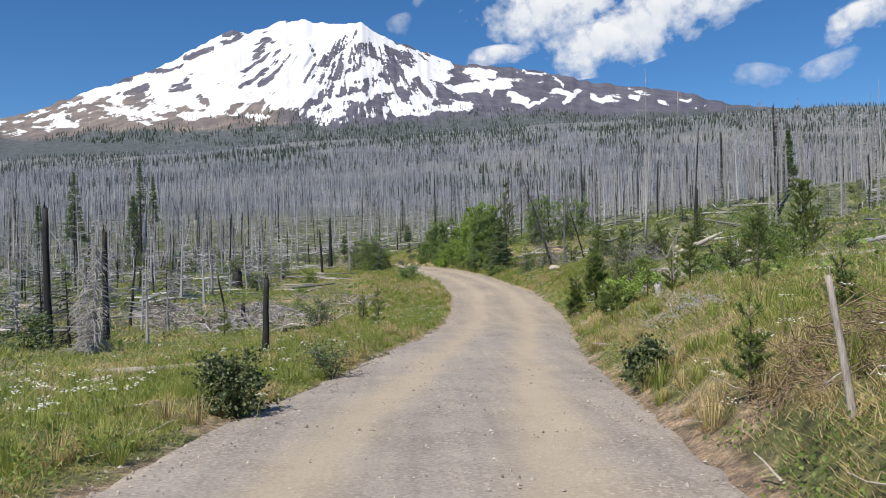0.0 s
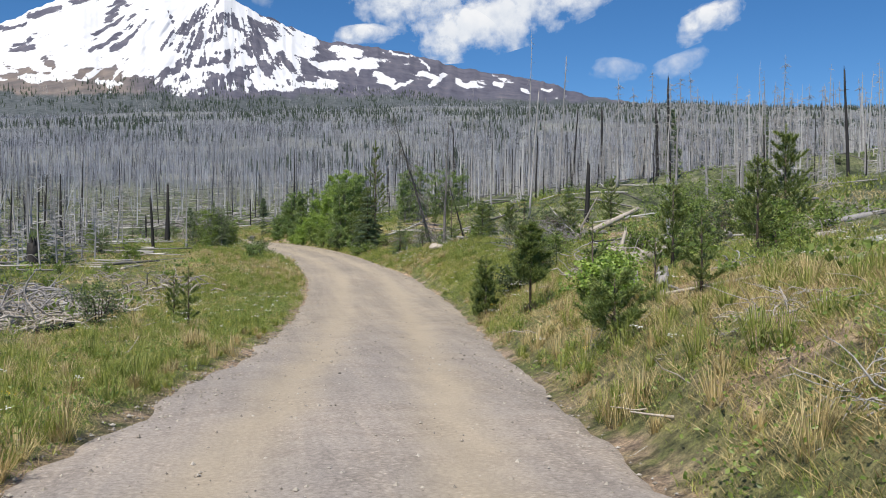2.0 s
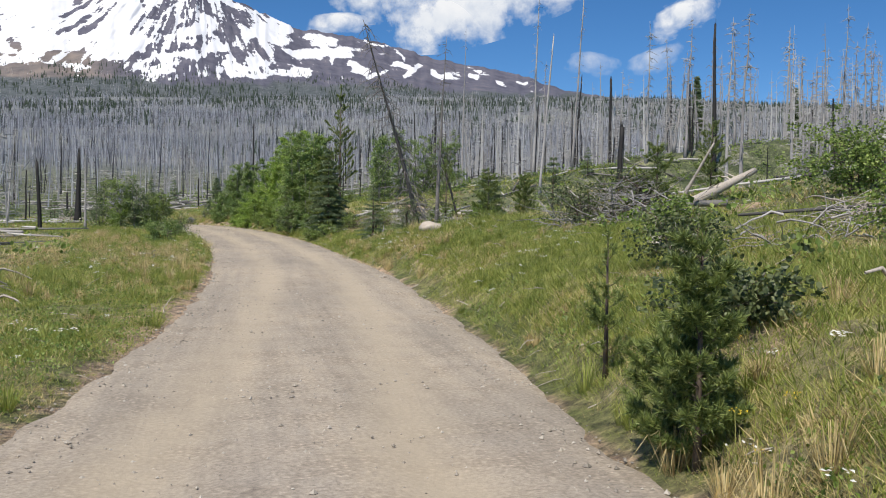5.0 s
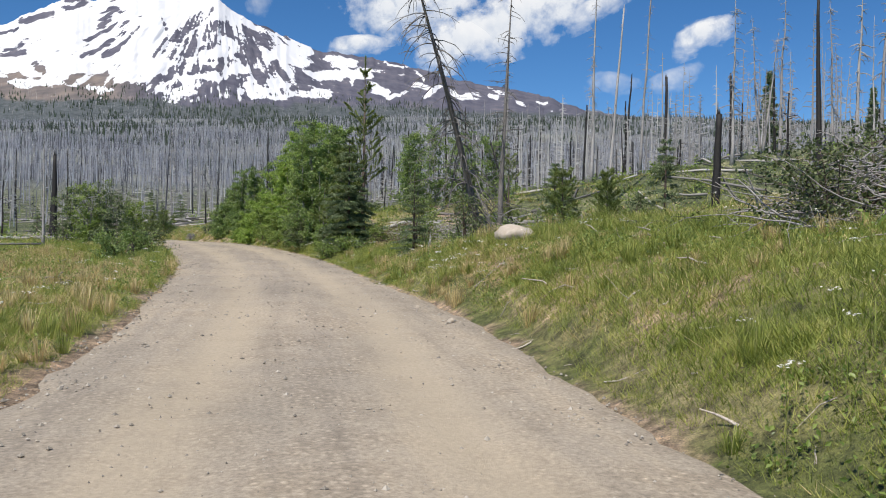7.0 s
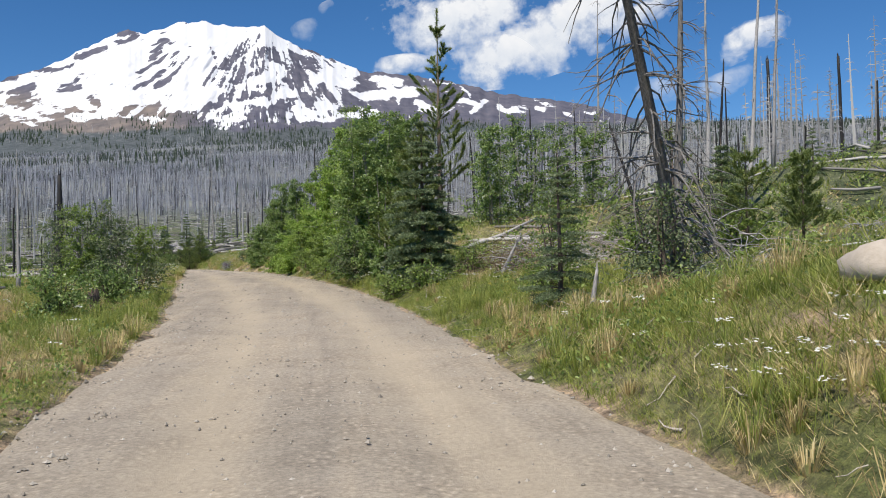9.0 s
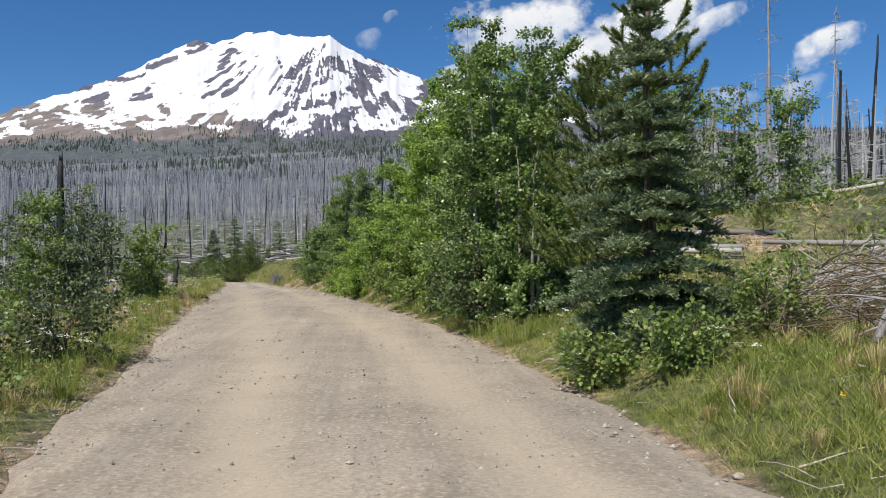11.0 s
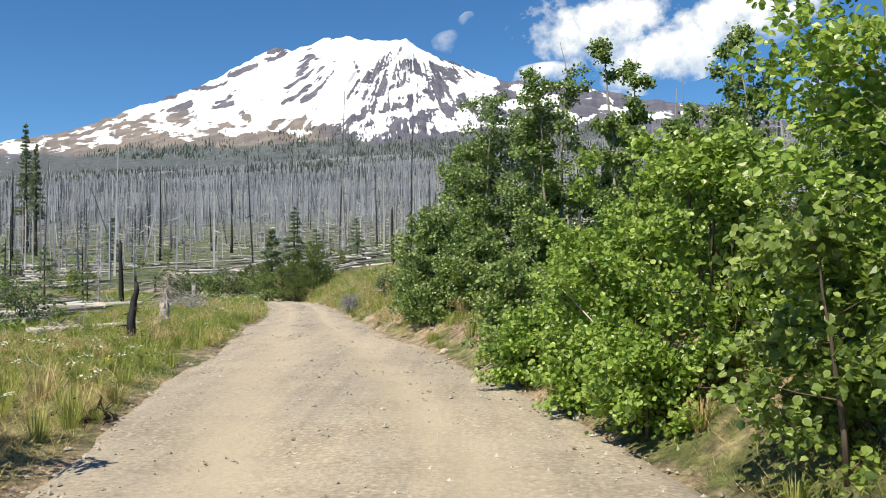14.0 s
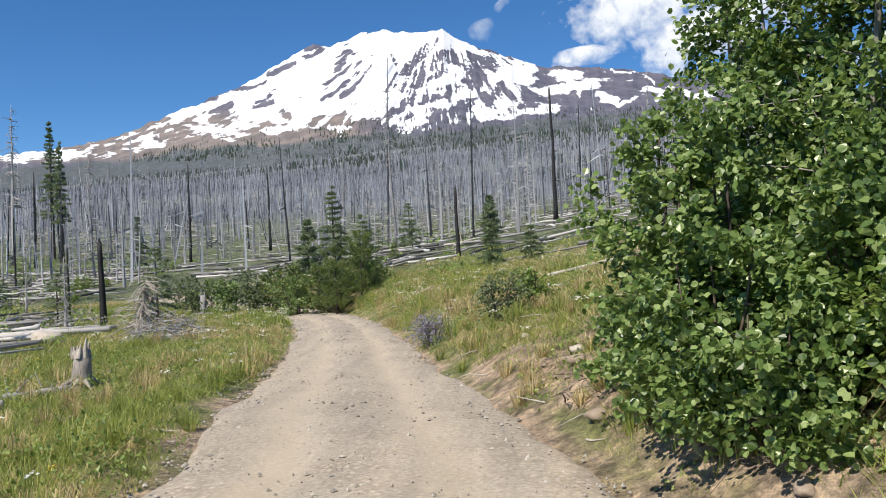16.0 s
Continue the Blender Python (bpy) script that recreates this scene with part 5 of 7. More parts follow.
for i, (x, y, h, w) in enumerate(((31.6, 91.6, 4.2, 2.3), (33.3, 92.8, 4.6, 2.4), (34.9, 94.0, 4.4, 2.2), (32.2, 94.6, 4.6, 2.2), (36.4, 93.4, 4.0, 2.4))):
    broadleaf(x, y, h, w, 160 + i, 3, 0.085, 5600, M_LEAF_DIM, M_ASPEN_BARK, "aspen_tree", "young aspen in a thicket behind the clearing", "tree", 0.0, 0.5, "aspen thicket")
dead_tree(23.15, 92.1, 1.35, 0.016, M_PALE, "thin pale dead sapling bent over the bank", 158, (-1.05, 2.6), 0, name="dead_sapling", broken=False)

# ---- beyond the grove, right ----
broadleaf(19.41, 110.85, 0.7, 0.8, 160, 5, 0.045, 1300, M_WILLOW, M_BARK, "shrub", "dull green shrub on the dirt bank", "shrub", spire=0.3)
broadleaf(20.01, 111.85, 0.5, 0.65, 161, 5, 0.055, 900, M_SHRUB, M_BARK, "shrub", "bright green shrub on the dirt bank", "shrub", spire=0.3)
broadleaf(18.26, 112.05, 0.5, 0.75, 162, 8, 0.03, 1500, M_LUPINE, M_BARK, "lupine_clump", "faded violet lupine clump at the road edge", "flowers", spire=0.2)
fir_tree(19.21, 125.15, 1.5, 1.1, 163, "small young fir on the meadow", 9, 7, 6, needle=0.07)
fir_tree(20.51, 126.25, 1.2, 0.9, 164, "small young fir on the meadow", 8, 7, 6, needle=0.07)
dead_tree(17.31, 142.15, 3.6, 0.11, M_CHAR, "charred black pole among grass", 165, (0, 0), 2)
dead_tree(23.91, 164.65, 10.5, 0.18, M_CHAR, "tall charred standing dead tree", 166, (0, 0), 14, 0.8)
log_thing(15.31, 150.65, 5.0, 0.2, 5, M_PALE, 167, 0, 4)
log_thing(21.51, 116.85, 2.2, 0.05, 20, M_PALE, 168, 0.2, 2, "thin bleached log on the slope")
fir_tree(13.0, 130.85, 4.7, 2.3, 170, "dark green fir at the bend of the road", 22, 9, 6, needle=0.06, density=0.8)
fir_tree(13.9, 132.5, 3.1, 2.0, 171, "dark green fir at the bend of the road", 18, 9, 6, needle=0.06, density=0.8)
for i, (x, y, h, w) in enumerate(((14.51, 127.85, 2.4, 1.7), (13.81, 126.65, 1.9, 1.5), (12.91, 128.15, 1.8, 1.6), (13.3, 129.3, 2.4, 1.6), (11.91, 128.85, 1.7, 1.5), (10.9, 129.7, 1.8, 1.5))):
    pine_tree(x, y, h, w * 1.2, 172 + i, "bushy young pine at the bend of the road", 9, 6, 0.08, 1.5, gaps=0.15, bare=0.03)

for i, (x, y, h, w) in enumerate(((12.2, 127.4, 1.3, 1.7), (13.6, 127.9, 1.5, 1.6), (14.7, 128.6, 1.2, 1.4), (10.6, 128.4, 1.1, 1.6), (9.2, 129.6, 1.2, 1.8), (7.4, 131.0, 1.3, 2.0))):
    broadleaf(x, y, h, w, 186 + i, 6, 0.075, 2000, M_DARK_SHRUB if i % 2 else M_LEAF_DIM, M_BARK, "shrub", "dark green scrub at the bend of the road", "shrub", 0.0, 0.3, "scrub at the bend")

# ---- left verge and meadow ----
dead_tree(-46.6, 211.5, 22.0, 0.30, M_GREY, "very tall grey dead tree with a ragged crown", 219, (0.5, 0), 90, 2.4, 0.5, 0.35, False, twig=1.6)
dead_tree(-40.5, 206.0, 12.0, 0.22, M_CHAR, "tall charred bare standing trunk", 218, (0.2, 0), 8, 0.8)
dead_tree(-14.8, 191.9, 11.0, 0.17, M_CHAR, "tall charred bare standing trunk", 217, (0.1, 0), 6, 0.6)
dead_tree(-12.0, 215.0, 11.5, 0.20, M_CHAR, "tall charred bare standing trunk", 216, (-0.1, 0), 6, 0.6)
broadleaf(17.3, 17.4, 0.7, 0.8, 200, 7, 0.045, 4200, M_DARK_SHRUB, M_BARK, "shrub", "dark green dense shrub at the gravel edge", "shrub", spire=0.25)
broadleaf(15.7, 41.5, 1.1, 1.4, 201, 6, 0.05, 1600, M_WILLOW, M_BARK, "shrub", "dull green leafy meadow shrub", "shrub", spire=0.3)
broadleaf(18.0, 21.6, 0.45, 1.2, 202, 6, 0.04, 1200, M_WILLOW, M_BARK, "shrub", "low grey-green roadside shrub", "shrub", spire=0.2)
pine_tree(17.4, 43.6, 1.3, 0.65, 203, "small young pine on the meadow", 5)
pine_tree(18.2, 39.2, 1.5, 0.7, 204, "small young pine beside the road", 6)
pine_tree(12.6, 39.0, 0.9, 0.6, 205, "small young pine on the meadow", 5)
dead_tree(6.4, 38.7, 4.9, 0.15, M_CHAR, "charred black bare tree pole", 206, (-0.05, 0), 0)
dead_tree(10.3, 32.5, 3.3, 0.07, M_GREY, "grey dead sapling hung with drooping dry branches", 207, (0.05, 0), 170, 0.85, 1.7, 0.06, False, twig=1.9)
dead_tree(9.9, 33.0, 2.8, 0.06, M_GREY, "grey dead sapling hung with drooping dry branches", 208, (-0.1, 0), 170, 0.85, 1.7, 0.06, False, twig=1.9)
dead_tree(8.2, 39.5, 4.1, 0.13, M_CHAR, "charred black bare tree pole", 209, (0, 0), 3, 0.3)
dead_tree(11.0, 35.1, 3.0, 0.06, M_GREY, "thin grey dead sapling with dry twigs", 210, (0, 0), 26, 0.6, 1.4, 0.1, False)
dead_tree(6.8, 46.5, 3.7, 0.07, M_CHAR, "thin leaning charred tree trunk", 211, (0.4, 0), 4, 0.4)
dead_tree(16.0, 27.6, 1.75, 0.095, M_CHAR, "charred black post-like trunk near the road", 212, (0.03, 0), 0)
dead_tree(12.1, 45.2, 0.85, 0.13, M_CHAR, "short charred black trunk stub", 213, (0, 0), 0)
dead_tree(11.3, 45.9, 2.1, 0.06, M_CHAR, "thin leaning charred tree trunk", 214, (-0.45, 0), 2, 0.3)
for i, (x, y, h) in enumerate(((8.9, 34.2, 2.6), (5.0, 36.5, 3.2), (3.2, 39.0, 3.6), (4.4, 43.0, 3.0), (9.6, 42.5, 2.4), (2.0, 46.0, 4.0), (7.4, 50.5, 3.0), (0.6, 52.0, 4.2))):
    dead_tree(x, y, h, 0.06, M_GREY if i % 3 else M_CHAR, "grey dead sapling hung with drooping dry branches", 360 + i, (0.1 * (i % 3 - 1), 0), 90, 0.95, 0.85, 0.06, False, twig=1.5)
for i, (x, y, w, n) in enumerate(((14.2, 41.5, 2.6, 150), (12.2, 43.0, 3.0, 170), (10.2, 45.5, 3.4, 170), (13.6, 47.0, 3.0, 150), (8.0, 48.0, 3.2, 140), (11.6, 51.5, 3.4, 140), (15.2, 45.0, 1.8, 90), (6.0, 53.0, 3.4, 130))):
    brush_pile(x, y, w, 0.75, n, M_GREY if i % 2 else M_PALE, 580 + i, "tangle of bleached branches on the meadow", "brush_pile", 0.034)
for i, (x, y, ln, r, turn) in enumerate(((13.0, 42.2, 3.4, 0.07, 14), (11.0, 44.6, 4.2, 0.09, -8), (9.2, 47.0, 4.6, 0.10, 22), (14.4, 44.4, 2.6, 0.06, -24), (12.4, 48.8, 4.0, 0.09, 6), (7.0, 50.6, 5.0, 0.10, -14), (15.0, 40.2, 1.1, 0.12, 55))):
    log_thing(x, y, ln, r, turn, (M_PALE, M_GREY, M_PALE, M_GREY, M_PALE, M_GREY, M_CHAR)[i], 600 + i, 0.1, 6, "charred log end lying among branches" if i == 6 else "bleached thin log lying among branches")
stump_thing(6.62, 71.46, 1.4, 0.4, M_CHAR, 215, "charred uprooted stump in the meadow")
dead_tree(10.58, 102.64, 5.4, 0.26, M_CHAR, "charred broken standing trunk", 216, (0, 0), 4, 0.5)
dead_tree(-10.09, 135.65, 5.0, 0.2, M_CHAR, "charred black pole among grass", 217, (0, 0), 0)
dead_tree(11.32, 86.86, 3.9, 0.13, M_CHAR, "charred black pole among grass", 218, (-0.2, 0), 2, 0.3)
dead_tree(13.85, 86.14, 4.8, 0.08, M_GREY, "thin grey standing dead tree", 219, (0, 0), 16, 0.5, broken=False)
brush_pile(13.0, 58.0, 2.2, 0.5, 60, M_PALE, 220, "scattered bleached branches on the meadow", "brush_pile", 0.02)
brush_pile(16.6, 47.8, 1.3, 0.6, 40, M_PALE, 221, "small bleached branch heap on the meadow", "brush_pile", 0.018)
brush_pile(16.2, 52.0, 3.6, 0.95, 110, M_PALE, 222, "heap of bleached branches on the meadow", "brush_pile", 0.03)
brush_pile(19.8, 61.2, 0.6, 0.5, 20, M_PALE, 223, "dry sticks beside the road", "brush_pile", 0.012)
stump_thing(19.43, 73.19, 0.45, 0.14, M_BARK, 224, "small dark stump among meadow flowers")
log_thing(14.4, 24.2, 2.2, 0.09, 8, M_PALE, 225, 0, 1)
for i, (x, y, h, w) in enumerate(((17.0, 90.9, 2.1, 1.8), (16.3, 88.9, 2.9, 2.0), (15.2, 89.5, 3.2, 2.0), (14.0, 90.2, 2.8, 2.0), (16.7, 91.9, 1.3, 1.3), (16.4, 87.0, 1.6, 1.4), (15.5, 87.4, 1.8, 1.5))):
    broadleaf(x, y, h, w, 230 + i, 4, 0.065, 3800, M_WILLOW if i % 2 else M_SHRUB, M_ASPEN_BARK, "shrub", "tall leafy shrub thicket beside the road", "shrub", 0.0, 0.4, "roadside thicket")
broadleaf(19.2, 78.0, 0.9, 1.7, 236, 7, 0.05, 3200, M_DARK_SHRUB, M_BARK, "shrub", "dark green shrub at the road edge", "shrub", spire=0.25)
brush_pile(17.95, 93.7, 0.7, 0.25, 24, M_BARK, 237, "dark clod of roots at the road edge", "brush_pile", 0.03)
broadleaf(19.41, 74.97, 0.8, 1.3, 238, 7, 0.05, 2600, M_LEAF_DIM, M_BARK, "shrub", "low green shrub at the road edge", "shrub", spire=0.25)
broadleaf(18.93, 72.32, 0.75, 1.3, 239, 7, 0.05, 2400, M_LEAF_DIM, M_BARK, "shrub", "low green shrub at the road edge", "shrub", spire=0.25)
dead_tree(5.4, 127.1, 3.0, 0.13, M_CHAR, "charred black post in the meadow", 240, (-0.1, 0), 2, 0.3)
dead_tree(6.3, 129.2, 1.4, 0.08, M_CHAR, "charred black post in the meadow", 241, (0, 0), 1, 0.3)
dead_tree(10.3, 118.6, 1.6, 0.09, M_PALE, "bleached dead snag hung with drooping branches", 242, (0.25, 0), 90, 1.1, 1.4, 0.1, False, twig=1.5)
dead_tree(10.7, 118.4, 1.3, 0.08, M_PALE, "bleached dead snag hung with drooping branches", 248, (-0.3, 0.2), 50, 1.0, 2.6, 0.1, False)
brush_pile(11.4, 117.6, 1.9, 0.85, 260, M_GREY, 243, "grey dry branch heap beside the road", "brush_pile", 0.018)
stump_thing(13.5, 109.1, 0.6, 0.14, M_PALE, 244, "bleached twisted stump near the road")
boulder(8.3, 117.8, 0.95, 0.4, 245, "pale boulder on the meadow")
stump_thing(8.11, 129.65, 0.9, 0.12, M_GREY, 246, "grey stump beside the bend")
dead_tree(5.4, 124.4, 2.5, 0.07, M_GREY, "grey dead sapling with dry twigs", 247, (0, 0), 60, 0.5, 0.9, 0.05, False, twig=1.5)
dead_tree(15.6, 101.3, 1.15, 0.105, M_CHAR, "charred twisted stub near the road", 249, (-0.16, 0.05), 7, 0.4, 0.4, wander=0.32)
log_thing(12.4, 106.6, 2.6, 0.09, 12, M_PALE, 232, 0.05, 7, "bleached fallen log with snapped branches")
log_thing(13.0, 108.2, 1.6, 0.07, 50, M_GREY, 231, 0.05, 5, "grey fallen log with snapped branches")
brush_pile(12.6, 105.4, 1.5, 0.5, 60, M_PALE, 233, "bleached branches beside a fallen log", "brush_pile", 0.018)
log_thing(27.2, 58.2, 0.6, 0.016, 20, M_PALE, 234, 0.05, 4, "short curved bleached branch on the bank")
for i, (x, y, length, r, turn) in enumerate(((4.91, 125.15, 5, 0.13, 14), (3.41, 120.65, 4.5, 0.16, -8), (7.91, 116.15, 3.6, 0.08, 24), (0.91, 131.65, 6.5, 0.14, 8), (7.31, 124.05, 2.6, 0.1, 28), (-3.09, 138.65, 7, 0.15, -6), (-0.09, 145.65, 8, 0.16, 20), (7.91, 143.65, 6, 0.15, -12), (3.91, 110.65, 5, 0.1, 40),
                                          (5, 62, 7, 0.16, 12), (9, 68, 6, 0.14, -10), (11.96, 78.16, 5, 0.14, 6), (2.01, 75.26, 8, 0.17, 20), (-2, 58, 7, 0.16, -15), (13, 66, 4.5, 0.12, 18))):
    log_thing(x, y, length * 0.8, r * 0.8, turn * 3.2 + 11 * (i % 4), M_PALE if i % 3 else M_GREY, 250 + i, 0, 6)
for i, (x, y, h, w) in enumerate(((8.91, 110.65, 1.2, 1.8), (1.91, 114.65, 1.3, 2.0), (-1.09, 127.65, 1.4, 2.2), (6.91, 138.65, 1.5, 2.4), (-7.09, 122.65, 1.5, 2.4), (2.62, 89.76, 1.4, 2.2), (8.39, 81.06, 1.5, 2.2), (0.10, 104.59, 1.5, 2.2), (3.91, 138.65, 1.2, 2.0))):
    broadleaf(x, y, h, w, 270 + i, 5, 0.07, 1800, M_WILLOW, M_BARK, "shrub", "rounded grey-green meadow shrub", "shrub", 0.0, 0.25, "meadow shrubs")
fir_tree(-46.5, 222, 21, 5.5, 280, "tall half-burnt living conifer", 30, 5, 6, needle=0.22, bare=0.3, density=0.55, name="conifer")
fir_tree(-41, 214, 17, 4.2, 281, "tall narrow half-burnt conifer", 30, 5, 6, needle=0.22, bare=0.35, density=0.5, name="conifer")
fir_tree(-35, 150, 15.5, 5.0, 282, "tall narrow half-burnt conifer", 30, 5, 6, needle=0.18, bare=0.3, density=0.72, name="conifer")
fir_tree(-25.6, 150, 11.5, 4.4, 283, "tall dark conifer among dead trees", 30, 5, 6, needle=0.18, bare=0.15, density=0.78, name="conifer")
fir_tree(-45, 160, 10, 3.4, 284, "dark green conifer among dead trees", 30, 5, 6, needle=0.22, bare=0.2, density=0.6, name="conifer")
fir_tree(66, 112, 9, 3.0, 285, "dark green conifer on the hill", 30, 5, 6, needle=0.22, bare=0.1, density=0.6, name="conifer")
fir_tree(84, 122, 8, 2.4, 286, "dark green conifer on the hill", 30, 5, 6, needle=0.22, bare=0.1, density=0.6, name="conifer")
for i, (x, y, h, w) in enumerate(((8.91, 144.65, 3.2, 2.2), (18.91, 160.65, 3, 2.0), (32, 165, 5, 2.6), (-20, 190, 6, 3.0))):
    fir_tree(x, y, h, w, 290 + i, "dark green conifer among dead trees", 16, 6, 6, needle=0.13, density=0.8, name="conifer", group="live conifers")
BUSHES = [broadleaf(44 + 2 * i, 60 + 3 * i, 1.0, 1.5, 310 + i, 3, 0.09, 800, mt, M_BARK, "shrub", lab, "shrub", 0.0, 0.3, "hillside shrubs")
          for i, (mt, lab) in enumerate(((M_SHRUB, "green leafy shrub on the open slope"), (M_WILLOW, "grey-green leafy shrub on the open slope"), (M_SHRUB, "low spreading green shrub on the slope")))]
rng = np.random.default_rng(70)
for i in range(190):
    left = i % 2
    x, y = (rng.uniform(-45, 12), rng.uniform(34, 190)) if left else (rng.uniform(29, 76), rng.uniform(34, 116))
    if left and x > edges_at(y)[0] - 4 or not left and x < edges_at(y)[1] + 5:
        continue
    sc = rng.uniform(0.35, 1.25)
    copy_thing(BUSHES[i % 3], pose(x, y, base_z(x, y), 0, 0, rng.uniform(0, 360)) @ Matrix.Diagonal((sc * 1.1, sc * 1.1, sc * 0.9, 1)))
YOUNG = [fir_tree(6.0 + 3 * i, 118 + 5 * i, 2.6, 1.7, 520 + i, "dark green young conifer on the burnt flat", 12, 7, 6, needle=0.06, density=0.72, bare=0.04, group="young conifers") for i in range(2)]
YOUNG.append(pine_tree(2.0, 112, 2.2, 1.5, 523, "bushy young pine on the burnt flat", 7, 6, 0.10, 1.0, group="young conifers"))
for i in range(58):
    x, y = (rng.uniform(-26, 15), rng.uniform(84, 168)) if i % 4 else (rng.uniform(33, 62), rng.uniform(48, 120))
    lo, hi = edges_at(y)
    if lo - 5 < x < hi + 6:
        continue
    sc = rng.uniform(0.45, 1.35)
    copy_thing(YOUNG[i % 3], pose(x, y, base_z(x, y), 0, 0, rng.uniform(0, 360)) @ Matrix.Diagonal((sc, sc, sc, 1)))
for i in range(18):
    x, y = rng.uniform(31, 56), rng.uniform(44, 90)
    brush_pile(x, y, rng.uniform(1.4, 3.0), rng.uniform(0.4, 0.8), 45, M_PALE if i % 2 else M_GREY, 330 + i, "scattered dry branches on the open slope", "brush_pile", 0.02)
for i in range(22):
    x, y = rng.uniform(-16, 15), rng.uniform(36, 140)
    if x < edges_at(y)[0] - 2:
        brush_pile(x, y, rng.uniform(1.6, 3.4), rng.uniform(0.35, 0.7), 45, M_PALE if i % 2 else M_GREY, 350 + i, "scattered bleached branches on the meadow", "brush_pile", 0.02)

# ---- standing dead trees: a few kinds, then repeats over the slopes ----
KINDS = []
for i, (h, r, mt, n, ll, br, lab) in enumerate(((9.0, 0.12, M_GREY, 40, 0.9, False, "slim grey standing dead tree"), (11.0, 0.14, M_GREY, 54, 1.0, False, "tall grey dead tree with dry branches"), (7.0, 0.13, M_GREY, 14, 0.5, True, "grey broken standing dead tree"),
                                               (8.0, 0.16, M_CHAR, 3, 0.4, True, "charred black bare standing trunk"), (10.0, 0.17, M_CHAR, 10, 0.6, True, "tall charred standing dead tree"), (4.0, 0.15, M_CHAR, 0, 0.3, True, "short charred standing trunk"),
                                               (10.0, 0.12, M_GREY, 80, 1.15, False, "grey dead tree thick with dry branches"), (12.5, 0.12, M_GREY, 36, 0.7, False, "very tall slim grey dead tree"))):
    KINDS.append(dead_tree(-30 - 3 * i, 118 + 6 * (i % 4), h, r, mt, lab, 300 + i, (0.15, 0.1), n, ll, 0.9, 0.2, br, group="burnt forest", split=0, wander=0.03, twig=1.7 if n > 30 else 1.2))
rng = np.random.default_rng(77)


def clear_of_road(x, y, gap):
    l, r = edges_at(y)
    return x < l - gap or x > r + gap


def spread_trees(count, xr, yr, gap, scale, weights):
    made = 0
    while made < count:
        x, y = rng.uniform(*xr), rng.uniform(*yr)
        if not clear_of_road(x, y, gap):
            continue
        k = KINDS[rng.choice(len(KINDS), p=weights)]
        sc = rng.uniform(*scale)
        m = pose(x, y, base_z(x, y), rng.normal() * 2.2, rng.normal() * 2.2, rng.uniform(0, 360)) @ Matrix.Diagonal((sc * 0.95, sc * 0.95, sc, 1))
        copy_thing(k, m)
        made += 1


W1 = [0.16, 0.14, 0.16, 0.14, 0.12, 0.08, 0.10, 0.10]
W4 = [0.15, 0.30, 0.0, 0.0, 0.10, 0.0, 0.40, 0.05]
W3 = [0.20, 0.22, 0.06, 0.05, 0.12, 0.02, 0.22, 0.11]
W2 = [0.18, 0.18, 0.10, 0.10, 0.12, 0.03, 0.15, 0.14]
spread_trees(64, (-60, 8), (60, 140), 6, (0.35, 0.8), W1)
spread_trees(55, (-105, 80), (146, 250), 8, (0.6, 1.15), W2)
spread_trees(54, (50, 125), (84, 165), 14, (0.6, 1.3), W3)
spread_trees(12, (28, 60), (120, 175), 8, (0.6, 1.1), W2)
spread_trees(28, (-45, 4), (38, 72), 8, (0.25, 0.6), W1)
spread_trees(18, (49, 68), (68, 94), 14, (0.75, 1.1), W4)
spread_trees(12, (58, 110), (55, 95), 14, (0.5, 1.05), W3)


def snag_stuff(name, material, label, seed, dark, fields):
    """Standing dead trees of the middle distance, each with its ragged branches."""
    g = np.random.default_rng(seed)
    soup = Soup()
    for count, xr, yr, gap, tall in fields:
        for _ in range(count):
            x, y = g.uniform(*xr), g.uniform(*yr)
            if not clear_of_road(x, y, gap):
                continue
            z, h = base_z(x, y), g.uniform(*tall)
            r = g.uniform(0.06, 0.13) * (0.6 + 0.05 * h)
            lean = g.normal(size=2) * h * (0.16 if g.random() < 0.08 else 0.025)
            f = np.linspace(0, 1, 4)
            pts = np.stack([x + lean[0] * f + g.normal(size=4) * 0.03, y + lean[1] * f, z - 0.2 + (h + 0.2) * f], -1)
            tube(soup, pts, r * (1 - f * (0.45 if dark else 0.88)), 5)
            n = int(g.integers(0, 7) if dark else g.integers(10, 60))
            b = g.uniform(0.2, 0.97, n)
            a = g.uniform(0, 6.283, n)
            ln = g.uniform(0.25, 1.1, n) * (1.3 - b) * g.uniform(0.6, 1.9)
            p = np.stack([np.interp(b, f, pts[:, k]) for k in range(3)], -1)
            d = np.stack([np.cos(a), np.sin(a), np.zeros(n)], -1)
            mid = p + d * ln[:, None] * 0.55 + np.array([0, 0, 0.10]) * ln[:, None]
            tip = p + d * ln[:, None] + np.array([0, 0, -0.35]) * ln[:, None]
            t = np.array([0, 0, 0.028])
            v = np.stack([p + t, p - t, mid - t * 0.7, mid + t * 0.7, tip], 1).reshape(-1, 3)
            i = np.arange(n) * 5
            soup.add(v, np.stack([i + 3, i + 2, i + 4], 1), np.stack([i, i + 1, i + 2, i + 3], 1))
    return tagged(new(name, soup.mesh(name, material, False)), label, "dead trees", kind="stuff")


